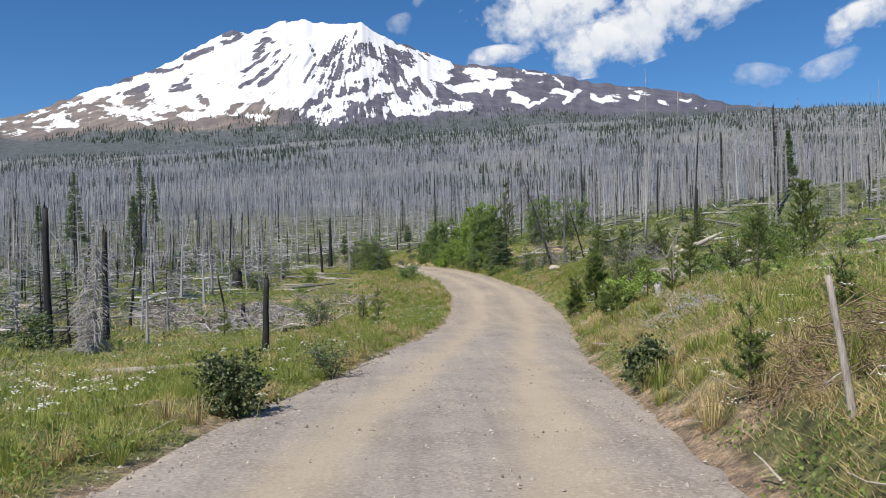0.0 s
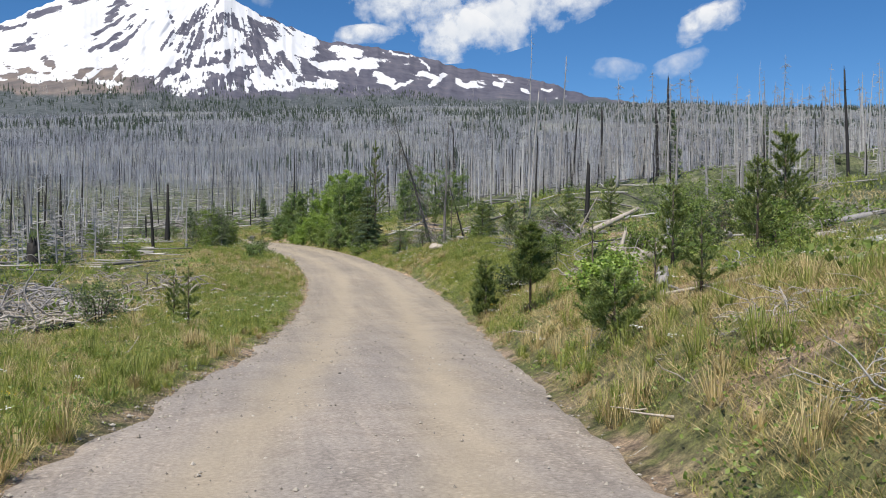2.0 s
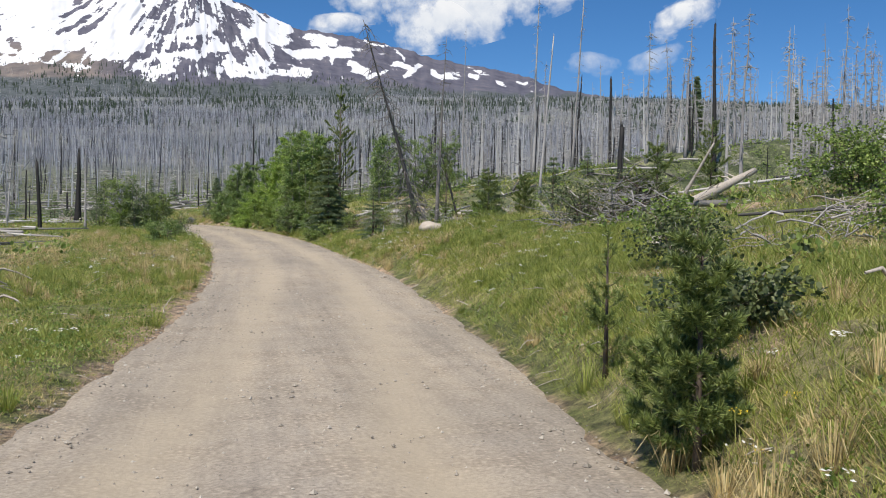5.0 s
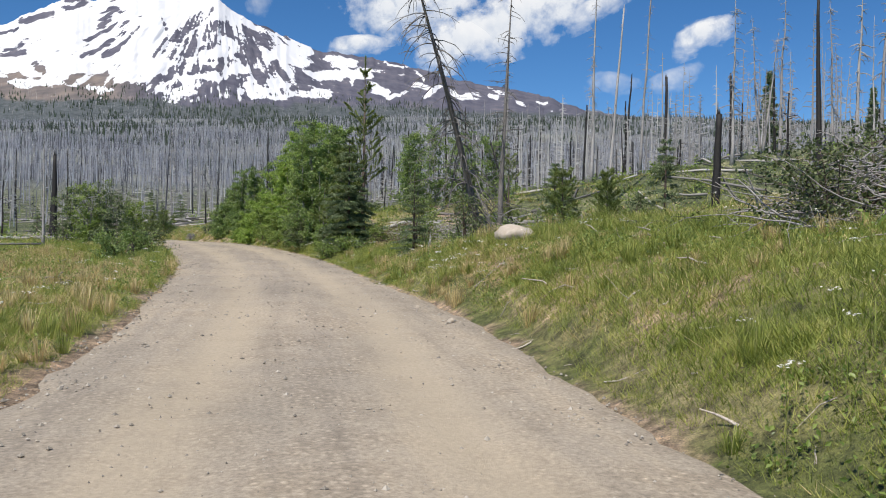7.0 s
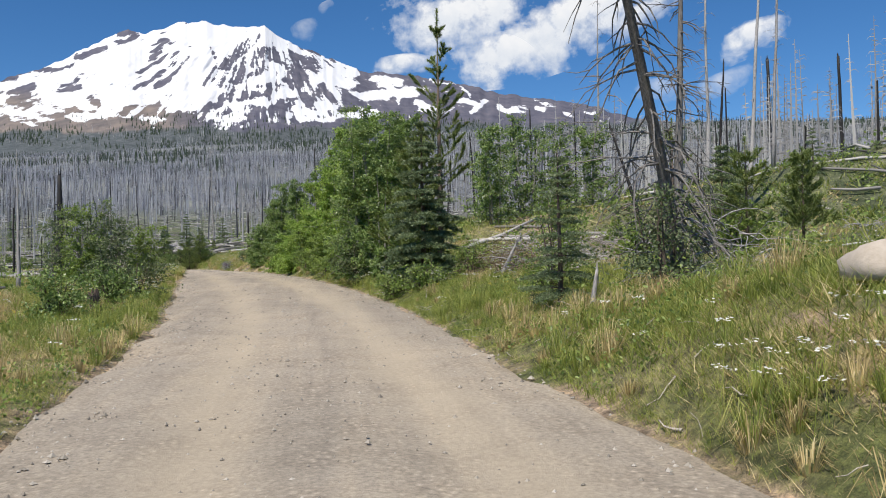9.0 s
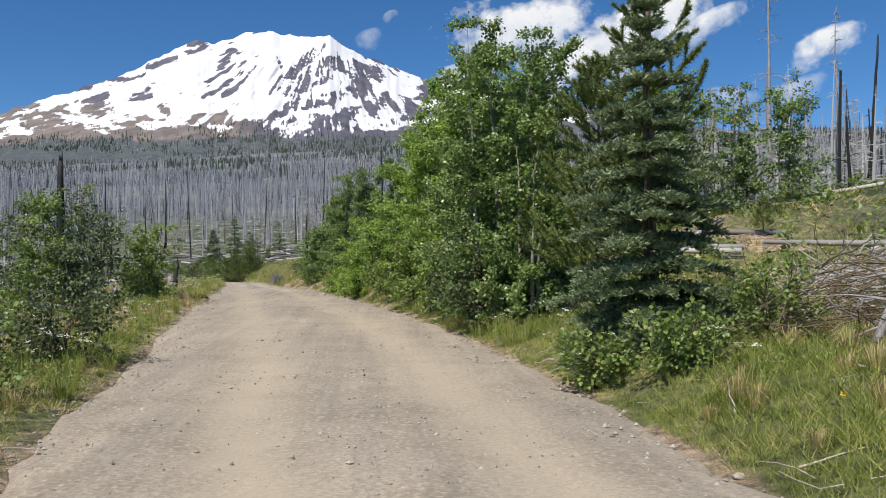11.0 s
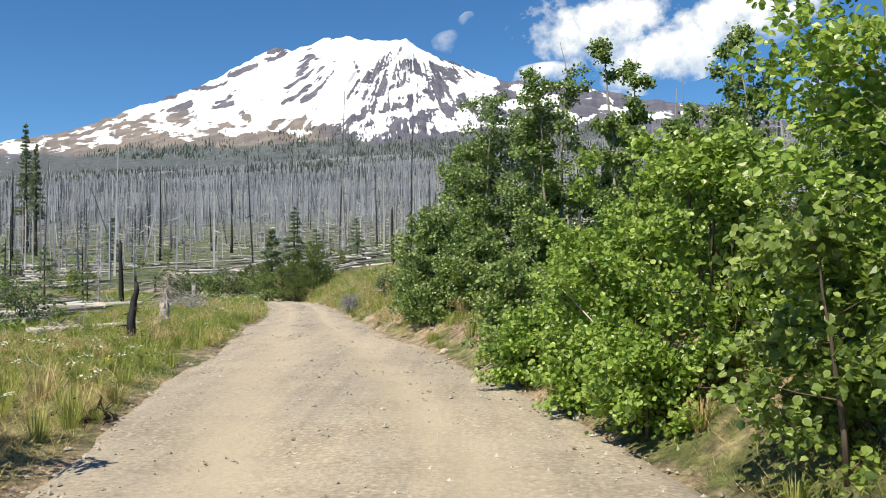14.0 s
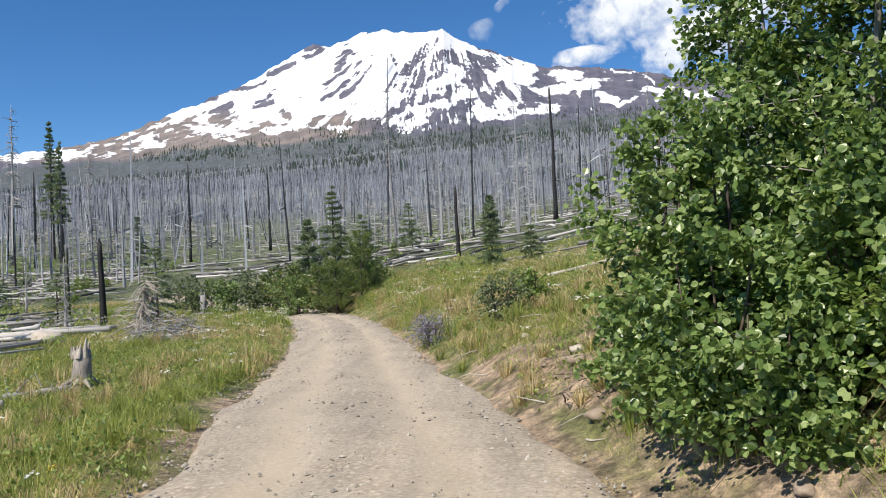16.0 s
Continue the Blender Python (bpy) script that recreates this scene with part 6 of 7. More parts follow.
snag_stuff("grey_snags", M_FAR_SNAG_GREY, "bleached grey dead trees standing on the burnt flat", 23, False,
           ((360, (-80, 10), (62, 190), 9, (2.0, 8.5)), (120, (-16, 24), (150, 235), 2, (3.0, 9.0)), (80, (-30, 10), (40, 80), 7, (1.2, 4.0)), (120, (34, 64), (100, 165), 12, (3.0, 9.0)), (110, (54, 95), (72, 118), 14, (4.0, 10.5))))
snag_stuff("charred_snags", M_CHAR, "charred black trunks standing on the burnt flat", 24, True,
           ((110, (-75, 6), (62, 165), 9, (1.5, 7.0)), (24, (-30, 10), (44, 80), 8, (0.8, 3.0)), (40, (34, 64), (100, 165), 12, (2.5, 8.0)), (26, (54, 95), (72, 118), 14, (3.0, 8.0))))

spread_trees(46, (-62, 8), (112, 190), 7, (0.5, 1.1), W3)
spread_trees(18, (50, 84), (76, 108), 14, (0.6, 1.05), [0.0, 0.25, 0.0, 0.0, 0.0, 0.0, 0.75, 0.0])
PILES = [brush_pile(-6 - 9 * i, 118 + 7 * i, 2.6, 0.7, 60, M_PALE if i else M_GREY, 480 + i, "tangled bleached branches among fallen trunks", "brush_pile", 0.03) for i in range(3)]
for i in range(60):
    x, y = rng.uniform(-50, 14), rng.uniform(98, 175)
    if clear_of_road(x, y, 5):
        sc = rng.uniform(0.6, 1.5)
        copy_thing(PILES[i % 3], pose(x, y, base_z(x, y), 0, 0, rng.uniform(0, 360)) @ Matrix.Diagonal((sc, sc, sc, 1)))
for i in range(44):
    x, y = rng.uniform(-8, 15), rng.uniform(42, 82)
    if clear_of_road(x, y, 4.5):
        sc = rng.uniform(0.45, 1.0)
        copy_thing((PILES[i % 3], PILES[0], BUSHES[0], BUSHES[2])[i % 4], pose(x, y, base_z(x, y), 0, 0, rng.uniform(0, 360)) @ Matrix.Diagonal((sc, sc, sc, 1)))
for i in range(44):
    x, y = rng.uniform(-48, 13), rng.uniform(96, 165)
    if clear_of_road(x, y, 5):
        sc = rng.uniform(0.6, 1.7)
        copy_thing(BUSHES[i % 3], pose(x, y, base_z(x, y), 0, 0, rng.uniform(0, 360)) @ Matrix.Diagonal((sc, sc, sc, 1)))


def far_forest():
    """The dead forest of the distant slopes, too many to count."""
    g = np.random.default_rng(5)
    s = Soup()
    n = 56000
    az = np.radians(g.uniform(-46, 50, n))
    rr = 95 * (2150 / 95) ** (g.random(n) ** 0.42)
    x, y = HUB[0] + rr * np.sin(az), HUB[1] + rr * np.cos(az)
    thin = fbm(x * 0.016, y * 0.016, 3, 61) + 0.25 * g.random(n) + 0.12 * sm(300, 700, rr) > 0.50
    lo_, hi_ = edges_at(y)
    near_ok = g.random(n) < 0.15 + 0.85 * sm(120, 230, y)
    thin &= near_ok & ((y > 148) & ((x < lo_ - 6) | (x > hi_ + 6) | (y > 162)) | (x > 52) & (y > 92) | (x < -6) & (y > 100))
    x, y, rr = x[thin], y[thin], rr[thin]
    n = len(x)
    z = ground_z(x, y)
    h = np.where(g.random(n) < 0.25, g.uniform(1.5, 5, n), g.uniform(5, 12.0, n)) * np.where(g.random(n) < 0.12, 1.45, 1.0) * (1 - 0.18 * sm(700, 1500, rr))
    w = g.uniform(0.06, 0.16, n) * (1 + 0.9 * sm(250, 1100, rr))
    lean = g.normal(size=(n, 2)) * (np.where(g.random(n) < 0.07, 0.28, 0.035) * h)[:, None]
    ang = np.arange(3) * 2.0944
    lo = np.stack([x[:, None] + np.cos(ang) * w[:, None], y[:, None] + np.sin(ang) * w[:, None], np.repeat(z[:, None] - 0.5, 3, 1)], -1)
    hi = np.stack([(x + lean[:, 0])[:, None] + np.cos(ang) * w[:, None] * 0.3, (y + lean[:, 1])[:, None] + np.sin(ang) * w[:, None] * 0.3, np.repeat((z + h)[:, None], 3, 1)], -1)
    v = np.concatenate([lo, hi], 1).reshape(-1, 3)
    i = np.arange(n)[:, None] * 6
    q = np.concatenate([i + np.array([[0, 1, 4, 3]]), i + np.array([[1, 2, 5, 4]]), i + np.array([[2, 0, 3, 5]])])
    s.add(v, quads=q)
    # ragged dry branches
    m = 7
    f = g.uniform(0.28, 0.99, (n, m))
    a = g.uniform(0, 6.283, (n, m))
    ln = g.uniform(0.3, 1.5, (n, m)) * (1.2 - f) * (1 + 0.5 * sm(300, 1200, rr))[:, None] * g.choice([0.3, 1.0, 1.5], (n, 1))
    bx, by = x[:, None] + lean[:, :1] * f, y[:, None] + lean[:, 1:] * f
    bz = z[:, None] + h[:, None] * f
    t = 0.07 * (1 + 1.8 * sm(250, 1100, rr))[:, None]
    p0 = np.stack([bx, by, bz + t], -1)
    p1 = np.stack([bx, by, bz - t], -1)
    p2 = np.stack([bx + np.cos(a) * ln, by + np.sin(a) * ln, bz - ln * 0.35], -1)
    v = np.stack([p0, p1, p2], 2).reshape(-1, 3)
    s.add(v, np.arange(len(v)).reshape(-1, 3))
    return tagged(new("burnt_forest", s.mesh("burnt_forest", M_FAR_SNAG, False)), "grey burnt forest of countless standing dead trees", "forest", kind="stuff")


def far_conifers():
    g = np.random.default_rng(6)
    s = Soup()
    n = 15000
    az = np.radians(g.uniform(-46, 50, n))
    rr = 330 * (2150 / 330) ** (g.random(n) ** 0.45)
    x, y = HUB[0] + rr * np.sin(az), HUB[1] + rr * np.cos(az)
    clump = fbm(x * 0.012, y * 0.006, 4, 71) + 0.16 * sm(900, 1500, rr) + 0.10 * g.random(n) - 0.05 * (1 - sm(330, 700, rr)) > 0.64
    x, y, rr = x[clump], y[clump], rr[clump]
    z = ground_z(x, y)
    for k in range(len(x)):
        h = g.uniform(3.5, 9) * (1 + 0.3 * (rr[k] > 900))
        w = h * g.uniform(0.13, 0.2)
        for j in range(4):
            b, tp = h * (0.05 + 0.22 * j), h * (0.42 + 0.2 * j)
            rad = w * (1 - 0.22 * j)
            a = g.uniform(0, 6.28) + np.arange(6) * 1.0472
            rr_ = rad * g.uniform(0.6, 1.15, 6)
            ring = np.stack([x[k] + np.cos(a) * rr_, y[k] + np.sin(a) * rr_, z[k] + b + g.uniform(-0.1, 0.1, 6) * h * 0.3], -1)
            s.add(np.concatenate([ring, [[x[k], y[k], z[k] + min(tp, h)]]]), [(c, (c + 1) % 6, 6) for c in range(6)])
    return tagged(new("conifer_groves", s.mesh("conifer_groves", M_FAR_FIR, False)), "dark green surviving conifers on the distant slope", "forest", kind="stuff")


def far_logs():
    g = np.random.default_rng(8)
    s = Soup()
    for _ in range(13000):
        x, y = (g.uniform(-110, 120), g.uniform(42, 330)) if g.random() < 0.6 else (g.uniform(-50, 15), g.uniform(100, 190))
        if 8 < x < 33 and y < 60:
            continue
        if not clear_of_road(x, y, 7) and y < 148:
            continue
        if float(fbm(np.array([x * 0.06]), np.array([y * 0.06]), 3, 83)[0]) + 0.22 * g.random() < 0.56:
            continue
        a = g.uniform(0, 3.14)
        ln, r = 1.0 + 5.5 * g.random() ** 1.6, g.uniform(0.03, 0.10)
        t = np.linspace(-0.5, 0.5, 3)
        px, py = x + t * ln * math.cos(a), y + t * ln * math.sin(a)
        tube(s, np.stack([px, py, ground_z(px, py) + r + g.uniform(0, 0.25)], -1), [r, r * 0.85, r * 0.6], 5)
    return tagged(new("fallen_timber", s.mesh("fallen_timber", M_FAR_LOG)), "bleached fallen trunks strewn over the burnt slope", "fallen timber", kind="stuff")


M_FAR_LOG = far_material("bleached_fallen_timber", [(0.0, (0.06, 0.058, 0.055)), (0.3, (0.22, 0.21, 0.20)), (0.7, (0.44, 0.42, 0.40)), (1.0, (0.62, 0.60, 0.57))])
def slope_timber(name, material, count, seed, girth, tall, top, label):
    """Trees on the mountain's foot, up to the snow line."""
    g = np.random.default_rng(seed)
    A, U = g.uniform(-31, 27, count), g.uniform(0.08, 0.62, count)
    x, y, z, el = mountain_at(A, U)[:4]
    ok = (el > 7.6) & (el < snow_line(A) + top + 0.35 * g.normal(size=count)) & (fbm(A * 0.9, el * 2.5, 4, 131 + seed) + 0.25 * g.random(count) > 0.60)
    x, y, z = x[ok], y[ok], z[ok]
    n = len(x)
    h = g.uniform(*tall, n)
    s = Soup()
    ang = np.arange(5) * 1.2566
    for low, high, w in ((0.0, 0.7, 1.0), (0.4, 1.0, 0.6)):
        rad = (h * girth * w)[:, None] * g.uniform(0.6, 1.2, (n, 5))
        ring = np.stack([x[:, None] + np.cos(ang) * rad, y[:, None] + np.sin(ang) * rad, (z + h * low - 1.0)[:, None] + g.normal(size=(n, 5)) * 0.4], -1)
        tip = np.stack([x, y, z + h * high], -1)[:, None]
        i = np.arange(n)[:, None, None] * 6
        fan = np.array([[(k, (k + 1) % 5, 5) for k in range(5)]])
        s.add(np.concatenate([ring, tip], 1), i + fan)
    return tagged(new(name, s.mesh(name, material, False)), label, "forest", kind="stuff")


slope_timber("slope_conifers", M_FAR_FIR, 16000, 3, 0.17, (5, 13), 0.15, "dark green conifers below the snow line")
slope_timber("slope_snags", M_FAR_SNAG_GREY, 9000, 4, 0.05, (6, 14), -0.2, "grey dead trees below the snow line")
far_forest()
far_conifers()
far_logs()


def verge_places(g, n, ymin, ymax, smin, smax, side, power=1.0):
    y = g.uniform(ymin, ymax, n)
    s = smin + (smax - smin) * g.random(n) ** power
    l, r = edges_at(y)
    x = np.where(side > 0, r + s, l - s)
    return x, y, s


def blades(soup, g, x, y, h, width, bend, single=False):
    n = len(x)
    z = ground_z(x, y) - 0.02
    a = g.uniform(0, 6.283, n)
    d = np.stack([np.cos(a), np.sin(a), np.zeros(n)], -1)
    c = g.uniform(0, 6.283, n)
    sd = np.stack([np.cos(c), np.sin(c), np.zeros(n)], -1) * width[:, None]
    p = np.stack([x, y, z], -1)
    up = np.array([0, 0, 1.0])
    if single:
        v = np.stack([p - sd, p + sd, p + up * (h * (1 - 0.2 * bend))[:, None] + d * (h * bend * 0.8)[:, None]], 1).reshape(-1, 3)
        soup.add(v, np.arange(3 * n).reshape(-1, 3))
        return
    mid = p + up * (h * 0.6)[:, None] + d * (h * bend * 0.35)[:, None]
    tip = p + up * (h * (1 - 0.25 * bend))[:, None] + d * (h * bend)[:, None]
    v = np.stack([p - sd, p + sd, mid - sd * 0.7, mid + sd * 0.7, tip], 1).reshape(-1, 3)
    i = np.arange(n) * 5
    soup.add(v, np.stack([i + 2, i + 3, i + 4], 1), np.stack([i, i + 1, i + 3, i + 2], 1))


def bare(x, y, s, side):
    """Where the bank is cut to bare earth."""
    cut = (0.62 * np.exp(-((y - 97.5) / 4) ** 2) + 0.95 * np.exp(-((y - 107) / 5) ** 2)) * (side > 0) * (s < 1.5 + 0.9 * np.exp(-((y - 107) / 5) ** 2)) + 0.4 * np.exp(-((y - 14) / 4) ** 2) * (side > 0) * (s < 0.8)
    return cut + np.clip((0.1 + 0.8 * fbm(x * 0.35, y * 0.35, 3, 19)) * np.where(side > 0, 0.5, 1.0) - s, -0.3, 0.6) * 1.4 + 0.72 * bare_patch(x, y) * np.where(side > 0, 1.0, 0.6)


def grass_stuff(name, material, count, smin, smax, hgt, label, seed, clump, dry, single=False, stretch=(-2, 145), sides=(-1, 1), power=1.5):
    """Blades gathered into tufts of uneven height."""
    g = np.random.default_rng(seed)
    soup = Soup()
    per = 16
    for side in sides:
        x, y, s = verge_places(g, count // per, *stretch, smin, smax, side, power)
        f = fbm(x * 0.45, y * 0.45, 4, 81 + seed)
        green = fbm(x * 0.16 + 20, y * 0.16, 3, 91) - 0.15 * (side > 0) * (1 - sm(34, 46, y)) - 0.12 * sm(70, 80, y) * (1 - 0.7 * sm(76, 84, y)) * (side < 0) - 0.10 * np.exp(-((y - 57) / 4) ** 2) * (side > 0)
        keep = (f + g.random(len(x)) * 0.35 > clump) & (g.random(len(x)) > bare(x, y, s, side) * 1.1)
        keep &= (green < 0.50 + 0.12 * g.normal(size=len(x))) if dry else (green > 0.38 + 0.1 * g.normal(size=len(x)))
        x, y, s, f = x[keep], y[keep], s[keep], f[keep]
        size = np.clip(np.exp(g.normal(size=len(x)) * 0.4 - 0.15), 0.3, 1.6)
        tall = np.repeat((0.3 + 1.1 * f) * size * hgt * (0.6 + 0.4 * sm(0.1, 1.0, s)), per)
        s = np.repeat(s, per)
        spread = 0.03 + 0.03 * np.repeat(size, per) + 0.012 * s
        x = np.repeat(x, per) + g.normal(size=len(s)) * spread
        y = np.repeat(y, per) + g.normal(size=len(s)) * spread
        lo, hi = edges_at(y)
        ok = (x < lo - 0.02) | (x > hi + 0.02)
        x, y, s, tall = x[ok], y[ok], s[ok], tall[ok] * g.uniform(0.6, 1.15, ok.sum())
        width = 0.0017 + 0.0024 * g.random(len(x)) * (1 + s * 0.7)
        blades(soup, g, x, y, tall, width * (1.5 if single else 1), g.uniform(0.5, 2.0, len(x)) if dry else g.uniform(0.3, 1.5, len(x)), single)
    return tagged(new(name, soup.mesh(name, material, False)), label, "grass", kind="stuff")


grass_stuff("green_grass", M_GRASS, 800000, 0.05, 5.0, 0.19, "lush green roadside grass", 1, 0.40, False, True)
grass_stuff("verge_grass", M_GRASS, 150000, 0.02, 2.6, 0.15, "short green verge grass", 6, 0.36, False, True)
grass_stuff("meadow_grass", M_GRASS, 150000, 4.0, 26.0, 0.34, "green meadow grass", 2, 0.46, False, True)
grass_stuff("straw_grass", M_DRY, 480000, 0.02, 6.0, 0.17, "dry straw-coloured roadside grass", 3, 0.42, True, True)
grass_stuff("dry_meadow_grass", M_DRY, 90000, 4.0, 26.0, 0.30, "dry straw-coloured meadow grass", 4, 0.45, True, True)


grass_stuff("bank_grass", M_GRASS, 230000, 0.3, 5.0, 0.17, "green grass on the road bank", 12, 0.25, False, True, (8, 62), (1,), 1.0)
grass_stuff("bank_straw", M_DRY, 190000, 0.3, 5.0, 0.15, "dry straw-coloured grass on the road bank", 13, 0.25, True, True, (8, 62), (1,), 1.0)


def tussock_stuff(name, material, count, label, seed):
    """Bunchgrass: arching blades that spring from one crown."""
    g = np.random.default_rng(seed)
    soup = Soup()
    for side in (-1, 1):
        x, y, s = verge_places(g, count, 4, 136, 0.12, 4.5, side, 1.4)
        ok = (g.random(len(x)) > bare(x, y, s, side) * 0.5) & (fbm(x * 0.3 + seed, y * 0.3, 3, 111) > 0.46)
        x, y = x[ok], y[ok]
        k = 70
        big = np.repeat(np.clip(np.exp(g.normal(size=len(x)) * 0.35), 0.45, 1.8), k)
        n = len(x) * k
        a = g.uniform(0, 6.283, n)
        d = np.stack([np.cos(a), np.sin(a), np.zeros(n)], -1)
        px, py = np.repeat(x, k) + d[:, 0] * 0.04 * big, np.repeat(y, k) + d[:, 1] * 0.04 * big
        p = np.stack([px, py, ground_z(px, py) - 0.02], -1)
        h, reach = (g.uniform(0.5, 1.0, n) * 0.30 * big)[:, None], (g.random(n) ** 0.8 * 0.26 * big)[:, None]
        up = np.array([0, 0, 1.0])
        sd = np.stack([-np.sin(a), np.cos(a), np.zeros(n)], -1) * g.uniform(0.002, 0.0042, n)[:, None]
        mid, tip = p + up * h * 0.8 + d * reach * 0.45, p + up * h * (1.0 - 0.55 * reach / 0.3) + d * reach
        v = np.stack([p - sd, p + sd, mid - sd * 0.8, mid + sd * 0.8, tip], 1).reshape(-1, 3)
        i = np.arange(n) * 5
        soup.add(v, np.stack([i + 2, i + 3, i + 4], 1), np.stack([i, i + 1, i + 3, i + 2], 1))
    return tagged(new(name, soup.mesh(name, material, False)), label, "grass", kind="stuff")


tussock_stuff("green_tussocks", M_GRASS, 1250, "arching green bunchgrass on the verge", 7)
tussock_stuff("straw_tussocks", M_DRY, 900, "arching straw bunchgrass on the verge", 8)


def weeds_stuff():
    g = np.random.default_rng(15)
    soup = Soup()
    for side in (-1, 1):
        x, y, s = verge_places(g, 8500, 0, 141, 0.15, 7.0, side, 1.5)
        f = fbm(x * 0.35 + 7, y * 0.35, 3, 95)
        keep = (f > 0.47) & (g.random(len(x)) > bare(x, y, s, side))
        x, y, f = x[keep], y[keep], f[keep]
        k = 13
        h = (f - 0.32) * g.uniform(0.4, 1.3, len(x))
        px = np.repeat(x, k) + g.normal(size=len(x) * k) * 0.10
        py = np.repeat(y, k) + g.normal(size=len(x) * k) * 0.10
        pz = ground_z(px, py) + np.repeat(h, k) * g.uniform(0.05, 1.0, len(px))
        leaves(soup, g, np.stack([px, py, pz], -1), 0.045, None, 0.8, 0.6)
    return tagged(new("verge_weeds", soup.mesh("verge_weeds", M_SHRUB, False)), "low leafy green weeds along the verge", "weeds", kind="stuff")


weeds_stuff()


def brush_stuff():
    """Low leafy brush and seedlings over the burnt flat and the hill."""
    g = np.random.default_rng(19)
    soup = Soup()
    x = np.concatenate([g.uniform(-85, 18, 5200), g.uniform(27, 90, 1900)])
    y = np.concatenate([34 + 186 * g.random(5200) ** 0.8, g.uniform(24, 130, 1900)])
    lo, hi = edges_at(y)
    ok = ((x < lo - 5) | (x > hi + 3.5)) & (fbm(x * 0.09, y * 0.09, 3, 121) + 0.2 * g.random(len(x)) > 0.58)
    x, y = x[ok], y[ok]
    k = 34
    size = np.repeat(np.clip(np.exp(g.normal(size=len(x)) * 0.5 - 0.55), 0.2, 1.5), k)
    n = len(x) * k
    d = g.normal(size=(n, 3)) * np.array([0.45, 0.45, 0.26]) * size[:, None]
    px, py = np.repeat(x, k) + d[:, 0], np.repeat(y, k) + d[:, 1]
    pz = ground_z(px, py) + np.abs(d[:, 2]) + 0.03
    leaves(soup, g, np.stack([px, py, pz], -1), 0.10 + 0.07 * size, None, 0.8, 0.75)
    return tagged(new("low_brush", soup.mesh("low_brush", M_SHRUB, False)), "low green brush growing over the burnt ground", "brush", kind="stuff")


brush_stuff()


def flower_stuff(name, material, count, size, label, seed, thr):
    g = np.random.default_rng(seed)
    stems, heads = Soup(), Soup()
    for side in (-1, 1):
        x, y, s = verge_places(g, count, 2, 140, 0.25, 9.0, side, 1.5)
        f = fbm(x * 0.22 + seed, y * 0.22, 3, 101)
        keep = (f + 0.25 * g.random(len(x)) > thr) & (g.random(len(x)) > bare(x, y, s, side))
        x, y = x[keep], y[keep]
        if side < 0 and name == "yarrow_flowers":
            x = np.concatenate([x, 15.5 + 0.45 * g.normal(size=40), 19.0 + 0.5 * g.normal(size=24)])
            y = np.concatenate([y, 16.6 + 0.9 * g.normal(size=40), 77.6 + 0.8 * g.normal(size=24)])
        for px, py in zip(x, y):
            h = g.uniform(0.28, 0.55)
            z = base_z(px, py)
            lean = g.normal(size=2) * 0.06
            top = np.array([px + lean[0], py + lean[1], z + h])
            a = np.arange(5) * 1.2566
            wide = size * g.uniform(0.6, 1.3)
            for _ in range(g.integers(8, 15)):
                c = top + np.array([*g.normal(size=2) * wide, g.uniform(-0.02, 0.015)])
                rad = size * g.uniform(0.18, 0.42)
                ring = np.stack([c[0] + np.cos(a) * rad * g.uniform(0.7, 1.1, 5), c[1] + np.sin(a) * rad, c[2] + g.normal(size=5) * 0.004], -1)
                heads.add(np.concatenate([ring, [c + [0, 0, rad * 0.25]]]), [(k, (k + 1) % 5, 5) for k in range(5)])
            w = np.array([0.003, 0, 0])
            stems.add([(px - 0.003, py, z), (px + 0.003, py, z), top + w, top - w], quads=[(0, 1, 2, 3)])
    ob = empty(name, 0, 0, 0)
    part("flower_heads", heads, material, ob, smooth=False)
    part("stems", stems, M_GRASS, ob, smooth=False)
    return tagged(ob, label, "wildflowers", kind="stuff")


flower_stuff("yarrow_flowers", M_WHITE, 1700, 0.047, "flat white yarrow heads in the grass", 31, 0.68)
flower_stuff("yellow_flowers", M_YELLOW, 260, 0.022, "small yellow wildflowers in the grass", 32, 0.66)


def gravel_stuff():
    g = np.random.default_rng(41)
    n = 22000
    y = g.uniform(2, 128, n)
    u = np.clip(g.normal(size=n) * 0.55, -1.12, 1.12)
    edge = g.random(n) < 0.45
    u[edge] = np.sign(g.normal(size=edge.sum())) * g.uniform(0.72, 1.1, edge.sum())
    l, r = edges_at(y)
    x = (l + r) / 2 + u * (r - l) / 2
    z = ground_z(np.clip(x, l, r), y) + 0.012
    rad = 0.005 + 0.020 * g.random(n) ** 5 + 0.006 * g.random(n) + 0.006 * edge * g.random(n)
    oct_v = np.array([(1, 0, 0), (0, 1, 0), (-1, 0, 0), (0, -1, 0), (0, 0, 0.8), (0, 0, -0.6)], float)
    v = np.stack([x, y, z], -1)[:, None] + oct_v[None] * rad[:, None, None] * g.uniform(0.6, 1.35, (n, 6, 3))
    tri = np.array([(0, 1, 4), (1, 2, 4), (2, 3, 4), (3, 0, 4), (1, 0, 5), (2, 1, 5), (3, 2, 5), (0, 3, 5)])
    s = Soup()
    s.add(v.reshape(-1, 3), (np.arange(n)[:, None, None] * 6 + tri[None]).reshape(-1, 3))
    return tagged(new("loose_gravel", s.mesh("loose_gravel", M_GRAVEL, False)), "loose grey gravel scattered over the road", "gravel", kind="stuff")


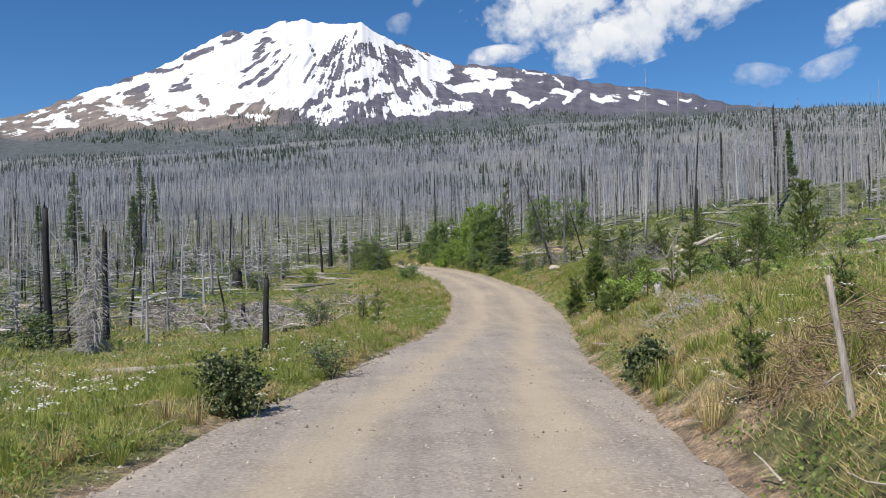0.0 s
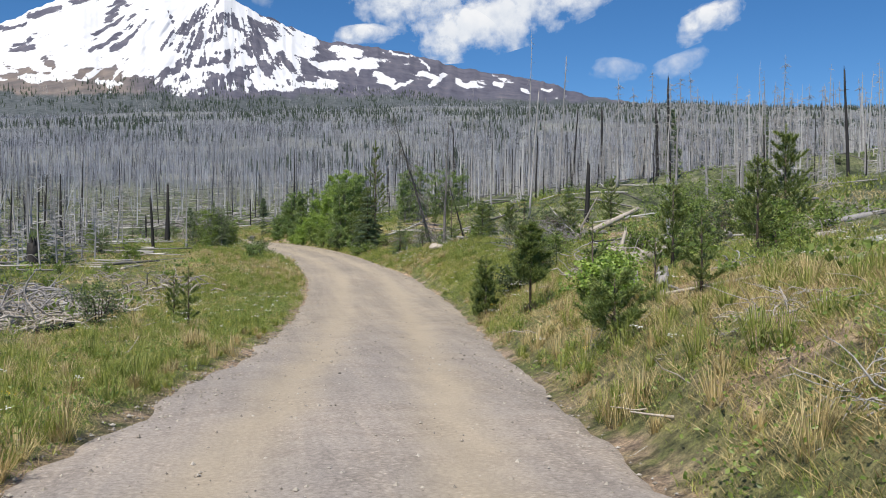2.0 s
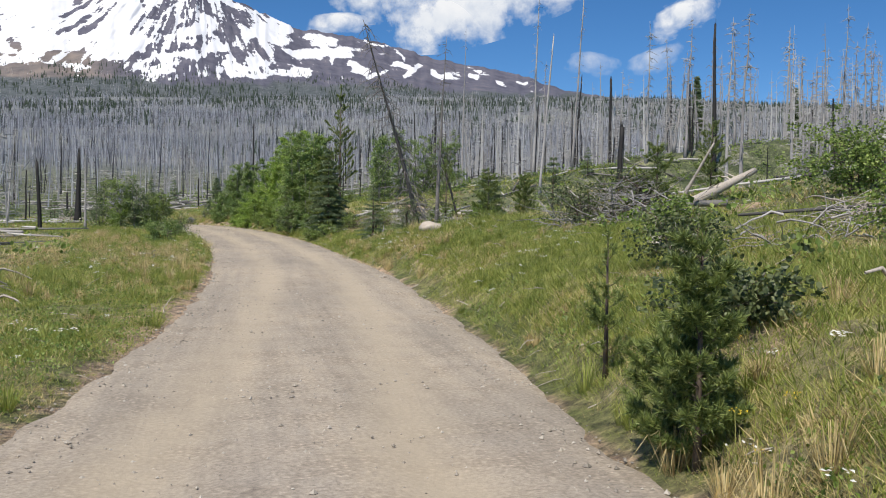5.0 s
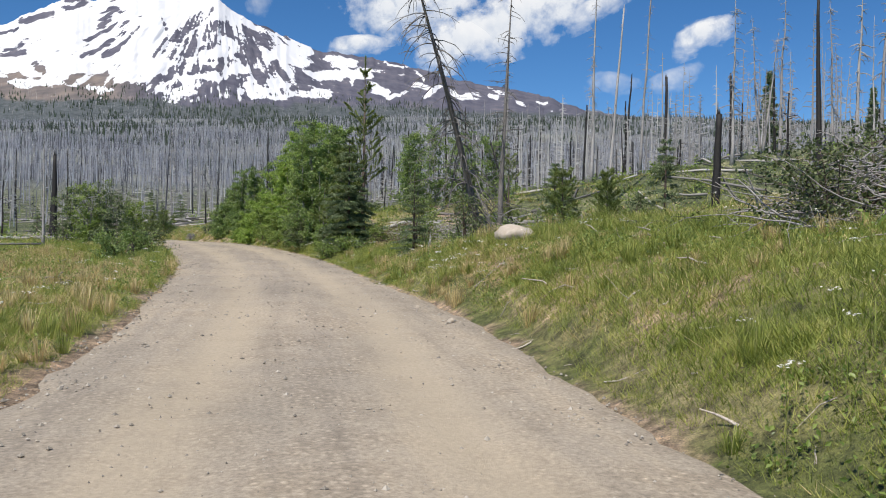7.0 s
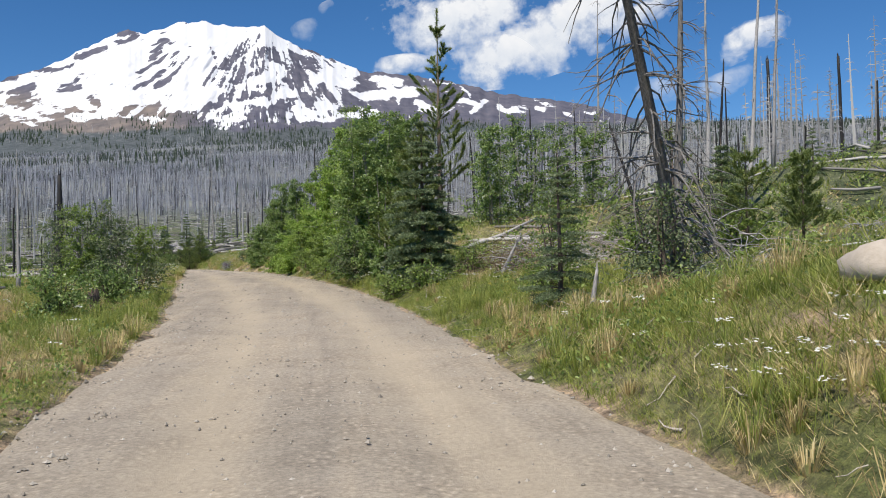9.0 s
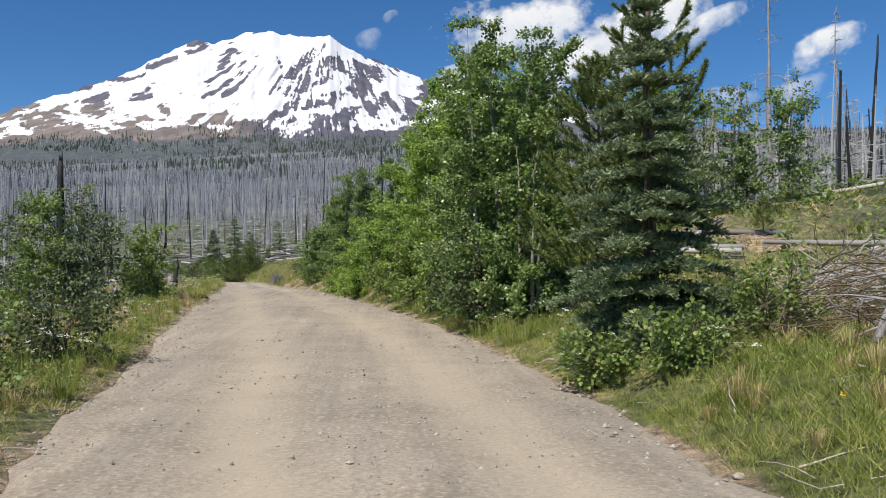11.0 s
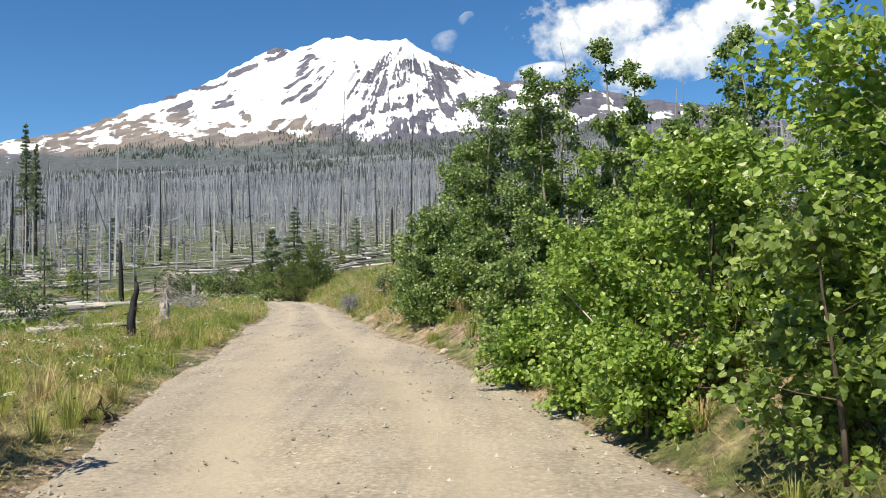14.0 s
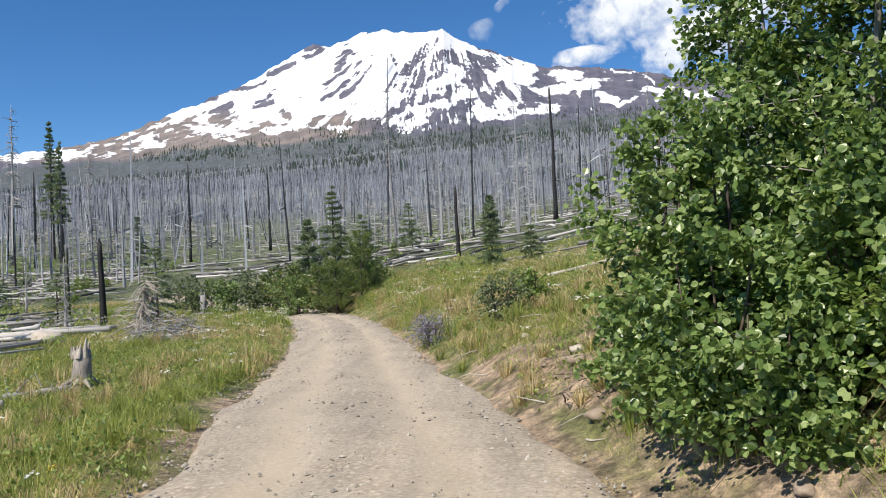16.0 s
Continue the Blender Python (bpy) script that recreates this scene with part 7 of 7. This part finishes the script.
def litter_stuff():
    g = np.random.default_rng(43)
    s = Soup()
    for side in (-1, 1):
        x, y, gap = verge_places(g, 520 if side < 0 else 1500, 2, 140, 0.1, 9.0 if side < 0 else 13.0, side, 1.5)
        for px, py, gap_ in zip(x, y, gap):
            a, ln = g.uniform(0, 6.283), g.uniform(0.10, 0.42) * (1 + 0.25 * min(gap_, 6) * g.random())
            q = limb(g, (px, py, base_z(px, py) + 0.03), (math.cos(a), math.sin(a), g.uniform(-0.05, 0.35)), ln, 0.35, 3, 0.25)
            q[:, 2] = np.maximum(q[:, 2], ground_z(q[:, 0], q[:, 1]) + 0.012)
            r = 0.004 + 0.012 * g.random() ** 2
            tube(s, q, np.linspace(r, r * 0.4, 4), 4, False)
    return tagged(new("twig_litter", s.mesh("twig_litter", M_PALE)), "dry pale twigs littering the verge", "twigs", kind="stuff")


gravel_stuff()
litter_stuff()
for i, (x, y, w) in enumerate(((23.43, 101.21, 0.3), (21.61, 95.88, 0.24), (21.96, 97.57, 0.2), (21.20, 99.39, 0.26), (22.49, 93.53, 0.22), (20.22, 106.41, 0.28), (19.74, 108.49, 0.2), (26.2, 56.5, 0.22), (26.0, 58.2, 0.16), (22.9, 16.5, 0.14), (25.77, 72.10, 0.13), (26.0, 65.0, 0.11))):
    boulder(x, y, w * 0.62, w * 0.36, 400 + i, "small pale stone at the road edge", "stone")

rng = np.random.default_rng(91)
for i in range(22):
    y = rng.uniform(94.5, 106.5)
    x = edges_at(y)[1] + rng.uniform(0.12, 1.3)
    w = rng.uniform(0.05, 0.13) * (1.0 if i % 5 else 1.6)
    boulder(x, y, w, w * 0.5, 430 + i, "dusty brown stone in the cut bank", "stone", M_CLOD)
for i, (y, s) in enumerate(((95.6, 0.7), (98.2, 0.9), (100.6, 0.8), (102.8, 1.1), (105.0, 0.6))):
    brush_pile(edges_at(y)[1] + s, y, 0.8, 0.22, 26, M_PALE if i % 2 else M_BARK, 460 + i, "dry twigs caught on the dirt bank", "brush_pile", 0.006)

for i, (y, s, h, w) in enumerate(((95.2, 0.9, 0.6, 0.9), (96.6, 1.3, 0.75, 1.0), (98.9, 0.75, 0.5, 0.7), (100.1, 1.5, 0.8, 1.1), (102.0, 1.25, 0.6, 0.8), (103.9, 1.5, 0.7, 0.9))):
    broadleaf(edges_at(y)[1] + s, y, h, w, 490 + i, 6, 0.05, int(1500 * w), M_SHRUB, M_BARK, "shrub", "low leafy shrub rooted in the dirt bank", "shrub", 0.0, 0.3, "bank shrubs")
